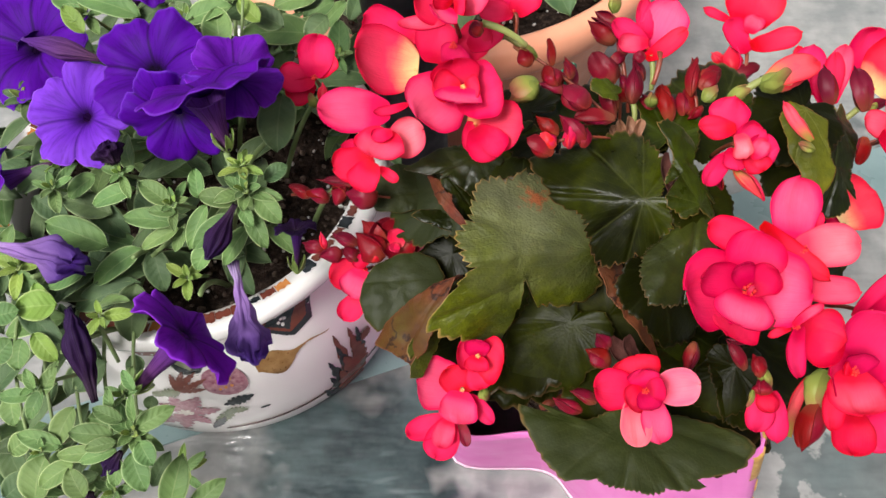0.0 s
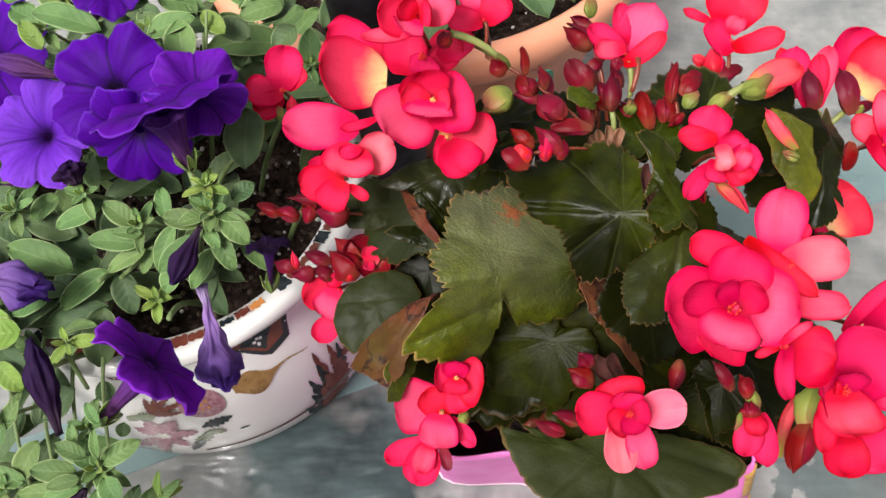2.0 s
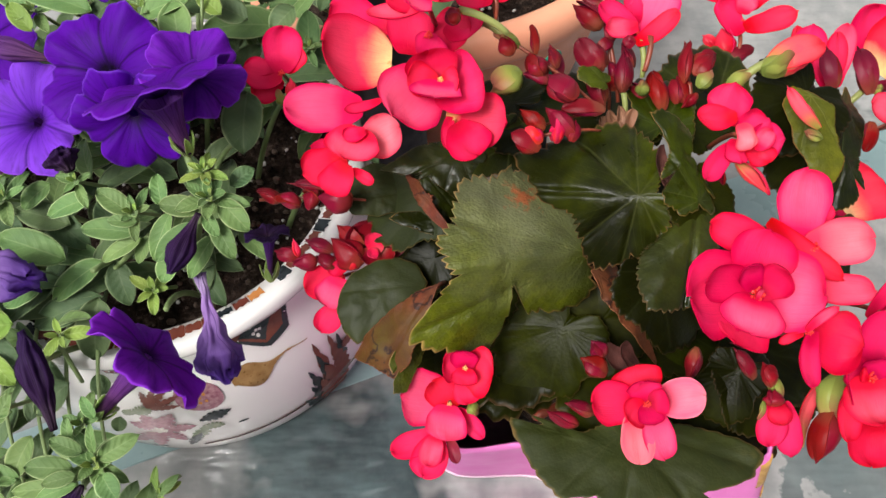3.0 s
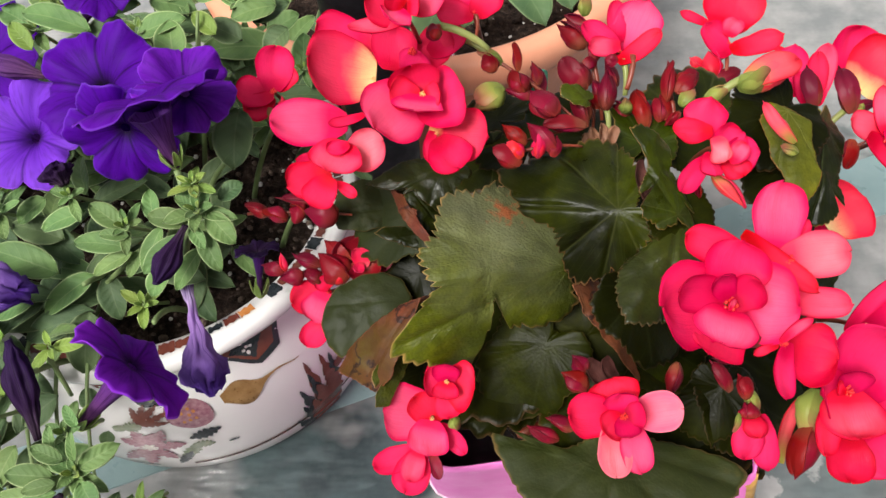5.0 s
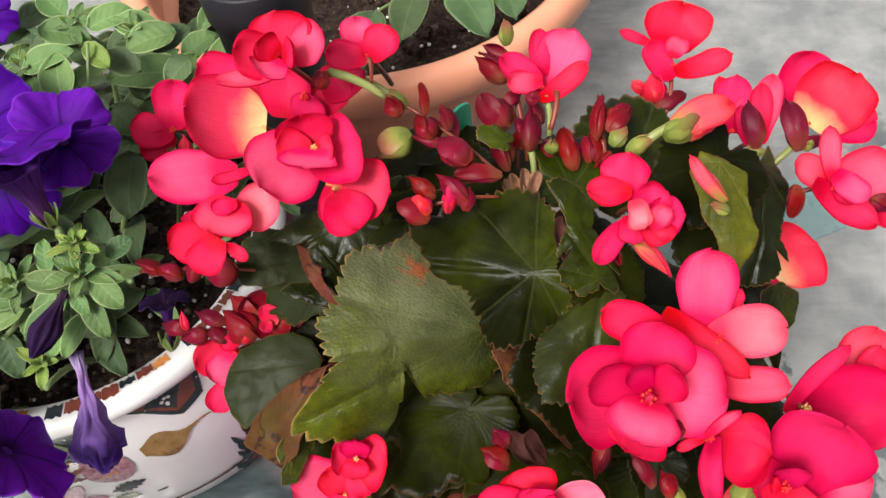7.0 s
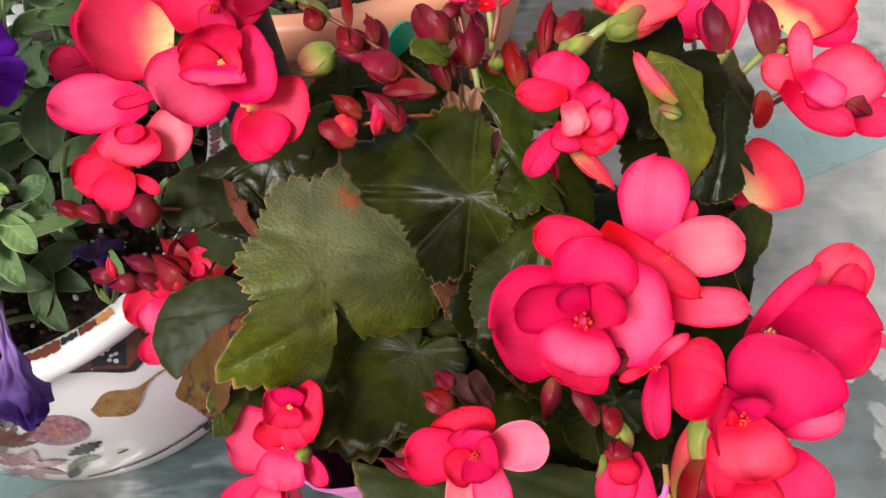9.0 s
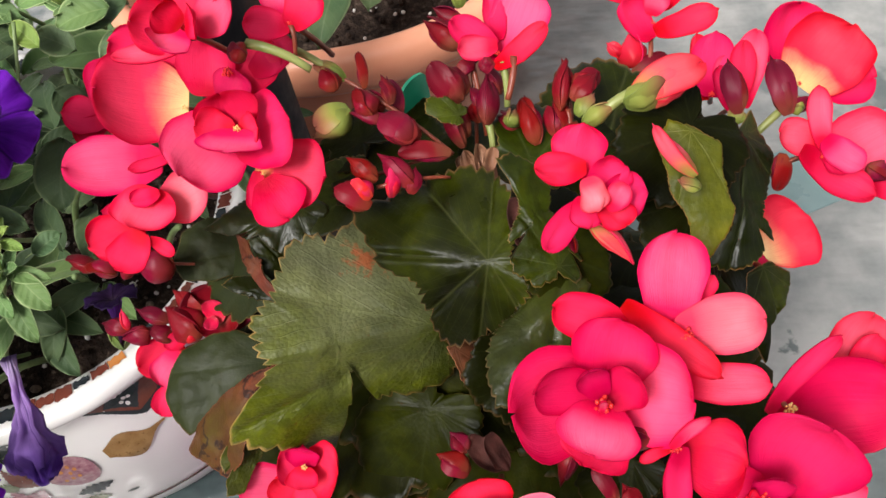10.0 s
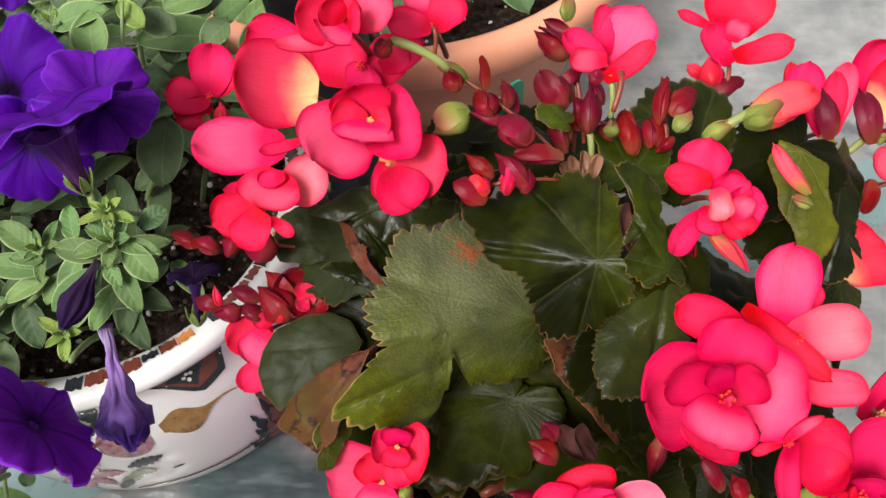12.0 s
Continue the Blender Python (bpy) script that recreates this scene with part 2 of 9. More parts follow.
def velvet_mat(name, throat, mid, rim, veins, streak=0.4):
    """Petunia bloom: five dark rays from the throat over a violet limb."""
    m, n, l, b = nodes_of(name)
    x, y = uv_xy(n, l)
    c = ramp(n, l, calc(n, l, "ADD", y, calc(n, l, "MULTIPLY", calc(n, l, "SUBTRACT", noisy(n, l, 50, 4), 0.5), 0.3)), [(0.08, throat), (0.3, mid), (0.95, rim)])
    d = calc(n, l, "ABSOLUTE", calc(n, l, "SUBTRACT", calc(n, l, "FRACT", calc(n, l, "MULTIPLY", x, 5.0)), 0.5))
    line = ramp(n, l, calc(n, l, "MULTIPLY", d, y), [(0.0, (0.8, 0.8, 0.8)), (0.03, (0, 0, 0))])
    c = blend(n, l, line, c, veins)
    fine = noisy(n, l, 1.0, 3, stretched(n, l, 60, 2.5))
    c = blend(n, l, calc(n, l, "MULTIPLY", ramp(n, l, fine, [(0.47, (0, 0, 0)), (0.68, (1, 1, 1))]), streak), c, veins)
    # pale frill edge: light caught by the rim, painted into the colour
    c = blend(n, l, ramp(n, l, calc(n, l, "ADD", y, calc(n, l, "MULTIPLY", noisy(n, l, 130, 2), 0.03)), [(0.985, (0, 0, 0)), (1.0, (0.5, 0.5, 0.5))]), c, tuple(min(1, v * 1.6 + 0.06) for v in rim))
    c = shift(n, l, c, 0.02, 0.2)
    l.new(c, b.inputs["Base Color"])
    b.inputs["Roughness"].default_value = 0.58
    b.inputs["Specular IOR Level"].default_value = 0.12
    b.inputs["Sheen Tint"].default_value = (0.5, 0.35, 1, 1)
    bumped(n, l, b, fine, 0.35, 0.001)
    return see_through(m, n, l, b, c, 0.42)


VIOLET = velvet_mat("petunia_violet", (0.008, 0.001, 0.018), (0.085, 0.001, 0.29), (0.125, 0.003, 0.4), (0.012, 0.001, 0.04))
# violet made brighter: light missing on the hanging bloom, put into its colour
PURPLE = velvet_mat("petunia_purple", (0.012, 0.001, 0.03), (0.12, 0.004, 0.34), (0.21, 0.014, 0.54), (0.02, 0.001, 0.07))
LILAC = velvet_mat("petunia_lilac", (0.03, 0.004, 0.09), (0.17, 0.025, 0.52), (0.27, 0.06, 0.7), (0.045, 0.003, 0.16))
TUBE = velvet_mat("petunia_tube", (0.14, 0.06, 0.1), (0.15, 0.05, 0.18), (0.13, 0.03, 0.3), (0.05, 0.01, 0.08), 0.8)
WILT = velvet_mat("petunia_withered", (0.1, 0.06, 0.1), (0.045, 0.018, 0.07), (0.03, 0.01, 0.07), (0.012, 0.005, 0.016), 0.8)
WILT_PALE = velvet_mat("petunia_fading", (0.6, 0.45, 0.7), (0.5, 0.28, 0.66), (0.09, 0.025, 0.25), (0.06, 0.015, 0.14), 0.3)


def plain(name, a, b2, scale, rough, bump=0.2, depth=0.001, metal=0.0, spec=0.5, thin=0.0):
    m, n, l, b = nodes_of(name)
    f = noisy(n, l, scale, 6)
    c = ramp(n, l, f, [(0.3, a), (0.7, b2)])
    l.new(c, b.inputs["Base Color"])
    l.new(ramp(n, l, noisy(n, l, scale * 2.3, 3), [(0.3, (rough * 0.8,) * 3), (0.7, (min(1, rough * 1.2),) * 3)]), b.inputs["Roughness"])
    b.inputs["Metallic"].default_value, b.inputs["Specular IOR Level"].default_value = metal, spec
    if bump:
        bumped(n, l, b, noisy(n, l, scale * 4, 4), bump, depth)
    return see_through(m, n, l, b, c, thin) if thin else m


def bud_mat(name, foot, body, tip):
    m, n, l, b = nodes_of(name)
    x, y = uv_xy(n, l)
    c = ramp(n, l, calc(n, l, "ADD", y, calc(n, l, "MULTIPLY", calc(n, l, "SUBTRACT", noisy(n, l, 90, 4), 0.5), 0.5)), [(0.05, foot), (0.4, body), (0.95, tip)])
    c = shift(n, l, c, 0.02, 0.3)
    l.new(c, b.inputs["Base Color"])
    b.inputs["Roughness"].default_value = 0.4
    b.inputs["Specular IOR Level"].default_value = 0.16
    bumped(n, l, b, noisy(n, l, 1.0, 3, stretched(n, l, 30, 2)), 0.2, 0.0006)
    return see_through(m, n, l, b, c, 0.1)


BUD_RED = bud_mat("bud_red", (0.22, 0.03, 0.018), (0.2, 0.0035, 0.014), (0.14, 0.003, 0.01))
BUD_MAROON = bud_mat("bud_maroon", (0.2, 0.045, 0.026), (0.17, 0.004, 0.018), (0.1, 0.003, 0.012))
BUD_CORAL = bud_mat("bud_coral", (0.45, 0.02, 0.03), (0.62, 0.006, 0.045), (0.74, 0.03, 0.09))
BUD_GREEN = bud_mat("bud_green", (0.16, 0.2, 0.04), (0.22, 0.24, 0.05), (0.3, 0.1, 0.06))
STEM_GREEN = plain("stem_green", (0.2, 0.24, 0.06), (0.3, 0.32, 0.1), 60, 0.45, thin=0.1)
STEM_RED = plain("stem_red", (0.16, 0.03, 0.015), (0.28, 0.06, 0.03), 60, 0.4, thin=0.1)
STEM_SAGE = plain("stem_sage", (0.12, 0.18, 0.06), (0.2, 0.27, 0.1), 60, 0.6)
STAMEN = plain("stamen", (0.88, 0.42, 0.12), (0.9, 0.6, 0.25), 300, 0.5)
PISTIL = plain("pistil", (0.75, 0.012, 0.02), (0.85, 0.05, 0.03), 300, 0.45)
DRY = plain("dry_petal", (0.16, 0.06, 0.03), (0.36, 0.17, 0.09), 90, 0.6, 0.5, 0.002, thin=0.2)
DRY_DARK = plain("dry_dark", (0.035, 0.012, 0.01), (0.1, 0.035, 0.028), 120, 0.7, 0.4, spec=0.12)
PORCELAIN = plain("glazed_porcelain", (0.86, 0.83, 0.8), (0.9, 0.875, 0.85), 14, 0.12, 0.03, 0.001)
P_BROWN = plain("painted_rust", (0.13, 0.03, 0.02), (0.2, 0.055, 0.035), 120, 0.2, 0.05)
P_NAVY = plain("painted_navy", (0.012, 0.016, 0.02), (0.03, 0.035, 0.04), 120, 0.18, 0.05)
P_GOLD = plain("painted_gold", (0.3, 0.15, 0.045), (0.45, 0.26, 0.1), 160, 0.32, 0.1, 0.0005, 0.35)
P_ROSE = plain("painted_rose", (0.22, 0.06, 0.1), (0.5, 0.27, 0.3), 260, 0.2, 0.05)
P_WHITE = plain("painted_white", (0.6, 0.55, 0.5), (0.75, 0.68, 0.6), 200, 0.25, 0.05)
P_LEAF = plain("painted_leaf", (0.12, 0.15, 0.08), (0.32, 0.34, 0.22), 110, 0.2, 0.05)
P_ORANGE = plain("painted_orange", (0.5, 0.17, 0.04), (0.62, 0.26, 0.08), 110, 0.2, 0.05)
TERRACOTTA = plain("terracotta_plastic", (0.74, 0.29, 0.165), (0.8, 0.35, 0.21), 22, 0.4, 0.12, 0.0008)
BLACK_PLASTIC = plain("black_plastic", (0.016, 0.014, 0.019), (0.024, 0.021, 0.027), 40, 0.5, 0.1, spec=0.25)
PINK = plain("pink_card", (0.62, 0.13, 0.42), (0.7, 0.19, 0.5), 18, 0.45, 0.08)
WHITE_EDGE = plain("white_edge", (0.78, 0.5, 0.64), (0.84, 0.62, 0.72), 60, 0.5, 0.1)
GILT = plain("flaking_gilt", (0.42, 0.2, 0.04), (0.62, 0.36, 0.1), 200, 0.45, 0.3, 0.001, 0.2)
GREEN_TAG = plain("green_plastic", (0.01, 0.3, 0.16), (0.02, 0.36, 0.2), 60, 0.35, 0.05)
TEAL_METAL = plain("teal_painted_metal", (0.1, 0.17, 0.165), (0.16, 0.23, 0.22), 30, 0.5, 0.1)
TEAL_BAND = plain("pale_teal_metal", (0.16, 0.235, 0.235), (0.22, 0.3, 0.3), 18, 0.3, 0.25, 0.002)
DECK = plain("patio_concrete", (0.2, 0.19, 0.18), (0.3, 0.29, 0.28), 6, 0.85, 0.3, 0.004)
BLOCKER_TAUPE = plain("blocker_taupe", (0.1, 0.085, 0.07), (0.14, 0.12, 0.1), 4, 0.8, 0.2, 0.003)
BARK = plain("bark_bits", (0.05, 0.03, 0.02), (0.16, 0.11, 0.08), 300, 0.85, 0.3)
PERLITE = plain("perlite", (0.6, 0.58, 0.54), (0.75, 0.73, 0.7), 300, 0.8, 0.3)


def soil_mat():
    m, n, l, b = nodes_of("potting_soil")
    c = ramp(n, l, noisy(n, l, 160, 8, None, 0.7), [(0.36, (0.008, 0.005, 0.004)), (0.55, (0.035, 0.022, 0.016)), (0.74, (0.14, 0.1, 0.075))])
    l.new(c, b.inputs["Base Color"])
    b.inputs["Roughness"].default_value = 0.95
    b.inputs["Specular IOR Level"].default_value = 0.15
    bumped(n, l, b, noisy(n, l, 220, 6), 0.9, 0.005)
    return m


SOIL = soil_mat()


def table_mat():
    """Rippled patio glass: pale sky reflection, and darker reflections and shade, are painted in as grey and teal."""
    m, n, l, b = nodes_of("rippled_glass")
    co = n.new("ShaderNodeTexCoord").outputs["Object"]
    lighter = ramp(n, l, noisy(n, l, 22, 5, co), [(0.35, (0.19, 0.198, 0.194)), (0.65, (0.33, 0.325, 0.31))])
    darker = ramp(n, l, noisy(n, l, 18, 5, co), [(0.35, (0.022, 0.034, 0.036)), (0.7, (0.08, 0.115, 0.115))])
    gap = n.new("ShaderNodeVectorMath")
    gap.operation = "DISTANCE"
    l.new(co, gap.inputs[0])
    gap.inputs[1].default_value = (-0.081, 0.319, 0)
    # dark patch between the pots: reflection and shade painted into colour and gloss
    dark_patch = calc(n, l, "ADD", calc(n, l, "MULTIPLY", gap.outputs["Value"], 3.4), calc(n, l, "MULTIPLY", noisy(n, l, 15, 3, co), 0.9))
    dark_patch = ramp(n, l, dark_patch, [(0.66, (1, 1, 1)), (0.86, (0, 0, 0))])
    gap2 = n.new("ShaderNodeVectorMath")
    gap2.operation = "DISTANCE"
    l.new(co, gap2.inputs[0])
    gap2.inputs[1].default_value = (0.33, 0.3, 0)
    # second patch, at the right: teal ripple reflections painted in
    dark_patch2 = calc(n, l, "ADD", calc(n, l, "MULTIPLY", gap2.outputs["Value"], 2.4), calc(n, l, "MULTIPLY", noisy(n, l, 40, 4, co), 0.9))
    dark_patch2 = ramp(n, l, dark_patch2, [(0.62, (0.75, 0.75, 0.75)), (0.67, (0, 0, 0))])
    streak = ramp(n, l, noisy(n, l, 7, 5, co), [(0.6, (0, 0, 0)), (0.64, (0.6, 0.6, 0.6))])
    dark_mask = calc(n, l, "MAXIMUM", calc(n, l, "MAXIMUM", dark_patch, dark_patch2), streak)
    c = blend(n, l, dark_mask, lighter, darker)
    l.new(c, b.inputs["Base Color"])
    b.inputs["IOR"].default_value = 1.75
    l.new(ramp(n, l, dark_mask, [(0.0, (0.2,) * 3), (1.0, (0.17,) * 3)]), b.inputs["Roughness"])
    mp = n.new("ShaderNodeMapping")
    mp.inputs["Scale"].default_value = (0.6, 1.5, 1)
    mp.inputs["Rotation"].default_value = (0, 0, 0.12)
    l.new(co, mp.inputs[0])
    h = calc(n, l, "ADD", noisy(n, l, 42, 1.5, mp.outputs[0]), calc(n, l, "MULTIPLY", noisy(n, l, 12, 2, co), 1.2))
    bumped(n, l, b, h, 0.6, 0.006)
    return m


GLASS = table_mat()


# ---- building helpers ----
V = Vector


def thing(name, base, label, category, group="", kind=""):
    """A top-level thing: an Empty at its base that carries its parts."""
    ob = new(name)
    ob.location, ob.empty_display_size = base, 0.02
    return tagged(ob, label, category, group, kind)


def link_mesh(name, verts, faces, uvs, material, parent, label="", smooth=True, ribs=None):
    me = bpy.data.meshes.new(name)
    me.from_pydata([tuple(v) for v in verts], [], faces)
    idx = np.empty(len(me.loops), dtype=np.int32)
    me.loops.foreach_get("vertex_index", idx)
    for layer, values in (("UVMap", uvs), ("Ribs", ribs)):
        if values:
            me.uv_layers.new(name=layer).data.foreach_set("uv", np.array(values, dtype=np.float32)[idx].ravel())
    me.materials.append(material)
    me.polygons.foreach_set("use_smooth", [smooth] * len(me.polygons))
    me.update()
    ob = new(name, me)
    if parent is not None:
        ob.parent = parent
        if parent.type == "EMPTY":
            ob.matrix_parent_inverse = Matrix.Translation(parent.location).inverted()
    return tagged(ob, label)


def part(name, bm, material, parent, label="", smooth=True):
    """Links a bmesh as one mesh object under a thing or a part."""
    me = bpy.data.meshes.new(name)
    bm.to_mesh(me)
    bm.free()
    me.materials.append(material)
    me.polygons.foreach_set("use_smooth", [smooth] * len(me.polygons))
    ob = new(name, me)
    if parent is not None:
        ob.parent = parent
        if parent.type == "EMPTY":
            ob.matrix_parent_inverse = Matrix.Translation(parent.location).inverted()
    return tagged(ob, label)


def frame_of(base, tip, normal):
    a = V(tip) - V(base)
    s = a.cross(V(normal))
    if s.length < 1e-6:
        s = a.cross(V((0.3, 0.2, 1)))
    s.normalize()
    return a, s, s.cross(a).normalized()


def sheet(name, grid, uv, thick, down, material, parent, label=""):
    """A closed thin sheet from a grid of points (rows of equal length)."""
    rows, cols = len(grid), len(grid[0])
    verts, uvs, faces = [], [], []
    for side in (0, 1):
        for i, row in enumerate(grid):
            for j, p in enumerate(row):
                rim = i in (0, rows - 1) or j in (0, cols - 1)
                verts.append(p if not side else p - down * (thick * (0.35 if rim else 1.0)))
                uvs.append(uv[i][j])
    o = rows * cols
    for i in range(rows - 1):
        for j in range(cols - 1):
            q = (i * cols + j, i * cols + j + 1, (i + 1) * cols + j + 1, (i + 1) * cols + j)
            faces.append(q)
            faces.append(tuple(o + k for k in reversed(q)))
    ring = [(0, j) for j in range(cols)] + [(i, cols - 1) for i in range(1, rows)]
    ring += [(rows - 1, j) for j in range(cols - 2, -1, -1)] + [(i, 0) for i in range(rows - 2, 0, -1)]
    ids = [i * cols + j for i, j in ring]
    for a, b in zip(ids, ids[1:] + ids[:1]):
        faces.append((b, a, o + a, o + b))
    return link_mesh(name, verts, faces, uvs, material, parent, label)


def petal(parent, base, tip, width, normal, cup0=0.12, bow=0.1, material=CORAL, name="petal", label="", ruffle=0.065):
    """A rounded, hollowed petal from its foot to its rim."""
    a, s, n = frame_of(base, tip, normal)
    L, rnd = a.length, random.Random(int(abs(base[0] * 7e5 + tip[1] * 3e5)) % 99991)
    ph, nu, nv = rnd.uniform(0, 6.3), 16, 14
    skew, notch = rnd.uniform(-0.06, 0.06), rnd.choice((0.0, 0.0, 0.02, 0.03))
    grid, uv = [], []
    for i in range(nu + 1):
        u = 0.5 - 0.5 * math.cos(math.pi * i / nu)
        half = width / 2 * (1 + 0.03 * math.sin(7 * u + ph) + 0.02 * math.sin(15 * u + ph * 2)) * max(0.02, 1.13 * (0.22 + 0.78 * u ** 0.55) * max(0.0, 1 - u ** 3.4) ** 0.5)
        row, ruv = [], []
        for j in range(nv + 1):
            v = math.sin(math.pi / 2 * (2 * j / nv - 1))
            cup = cup0 * (1.25 + 0.3 * v * math.sin(ph))
            z = cup * width * v * v * (0.25 + 0.75 * u) * (2 * half / width) ** 2 - bow * L * 4 * u * (1 - u) + cup * width * 0.5 * u ** 3
            z += ruffle * 2 * half * (math.sin(v * 4.1 + ph) * u + math.sin(u * 6 + ph * 2 + v * 2) * abs(v) + 0.5 * math.sin(v * 9 + u * 4 + ph * 3) * u * u) * u
            q0 = V(base) + a * u + s * (half * v)
            z += width * u * (0.045 * noise.noise(q0 * 60) + 0.02 * noise.noise(q0 * 170)) - 0.025 * width * math.exp(-(v / 0.16) ** 2) * u
            row.append(V(base) + a * (u * (1 + 0.02 * math.sin(3 * v + ph) - notch * math.exp(-((v - skew * 4) / 0.25) ** 2) * u ** 4)) + s * (half * v + skew * width * u * u) + n * z)
            ruv.append((0.5 + 0.5 * v, u))
        grid.append(row)
        uv.append(ruv)
    return sheet(name, grid, uv, 0.0007, n, material, parent, label)


def blade_leaf(parent, base, tip, width, normal, fold=0.12, bow=0.12, material=SAGE, label=""):
    """A small oval petunia leaf, folded a little along its midrib."""
    a, s, n = frame_of(base, tip, normal)
    L, rnd = a.length, random.Random(int(abs(base[0] * 9e5 + tip[1] * 5e5)) % 99991)
    ph, nu, nv = rnd.uniform(0, 6.3), 11, 8
    grid, uv = [], []
    for i in range(nu + 1):
        u = i / nu
        half = width / 2 * max(0.05, 2.02 * (u ** 0.62) * (1 - u) ** 0.62 * (1.08 - 0.16 * u))
        row, ruv = [], []
        for j in range(nv + 1):
            v = 2 * j / nv - 1
            z = fold * width * abs(v) ** 1.4 + bow * L * (4 * u * (1 - u)) * 0.6 - bow * L * u ** 3 * 0.8
            z += 0.03 * width * math.sin(u * 9 + ph + v * 2) * abs(v)
            row.append(V(base) + a * u + s * half * v + n * z)
            ruv.append((0.5 + 0.5 * v, u))
        grid.append(row)
        uv.append(ruv)
    return sheet("leaf", grid, uv, 0.0006, n, material, parent, label)


def broad_leaf(parent, foot, tip, normal, lobes, material=LEAF, droop=0.15, fold=0.08, teeth=0.05, label="", pleat=0.008):
    """A begonia leaf: toothed outline round the point where its stalk joins; lobes: (degrees from the tip, reach)."""
    a, s, n = frame_of(foot, tip, normal)
    L = a.length
    a = a / L
    rnd = random.Random(int(abs(foot[0] * 8e5 + tip[1] * 6e5)) % 99991)
    na, nr, ph = 168, 11, rnd.uniform(0, 6.3)
    pts = sorted(lobes)
    pts = [(pts[-1][0] - 360, pts[-1][1])] + pts + [(pts[0][0] + 360, pts[0][1])]

    def reach(deg):
        for (d0, r0), (d1, r1) in zip(pts, pts[1:]):
            if d0 <= deg <= d1:
                k = (deg - d0) / max(1e-6, d1 - d0)
                k = k * k * (3 - 2 * k)
                return r0 + (r1 - r0) * k
        return 1.0

    verts, uvs, faces = [V(foot)], [(0.0, 0.0)], []
    for i in range(na):
        deg = -180 + 360 * i / na
        th = radians(deg)
        saw = (0.0, 0.5, 1.0, 0.35)[i % 4] * (0.25 + 0.95 * ((i // 4 * 0.618 + ph) % 1))
        big = abs(((deg + 20) / 26.0) % 1 - 0.5) * 2
        r = L * reach(deg) * (1 - teeth * 1.3 * saw - teeth * 0.9 * (1 - big) + 0.02 * math.sin(5 * th + ph))
        for k in range(1, nr + 1):
            q = (k / nr) ** 0.85
            ang = ((deg / 360 * 7 + 3.5 + 0.5) % 1) - 0.5
            vein = math.exp(-(ang * q * 9) ** 2)
            z = -droop * L * (q * r / L) ** 2 + fold * L * q * abs(math.sin(th)) * 0.6
            z += L * pleat * q * (1 - q * 0.5) * (1 - 2.2 * vein) + 0.05 * L * q * noise.noise((V(foot) + V((q * r * math.cos(th), q * r * math.sin(th), ph))) * 55) + L * 0.03 * q * q * math.sin(3 * th + ph) + L * 0.018 * q ** 3 * math.sin(9 * th + 2 * ph)
            verts.append(V(foot) + a * (math.cos(th) * r * q) + s * (math.sin(th) * r * q) + n * z)
            uvs.append((0.5 + deg / 360, q))
    tot = len(verts)
    verts += [v - n * (0.0008 if i % nr else 0.0003) for i, v in enumerate(verts)]
    uvs += uvs
    for i in range(na):
        p, q = 1 + i * nr, 1 + ((i + 1) % na) * nr
        faces += [(0, p, q), (tot, tot + q, tot + p)]
        for k in range(nr - 1):
            f = (p + k, p + k + 1, q + k + 1, q + k)
            faces += [f, tuple(tot + x for x in reversed(f))]
        e, g = p + nr - 1, q + nr - 1
        faces.append((e, tot + e, tot + g, g))
    return link_mesh("leaf", verts, faces, uvs, material, parent, label, ribs=uvs)


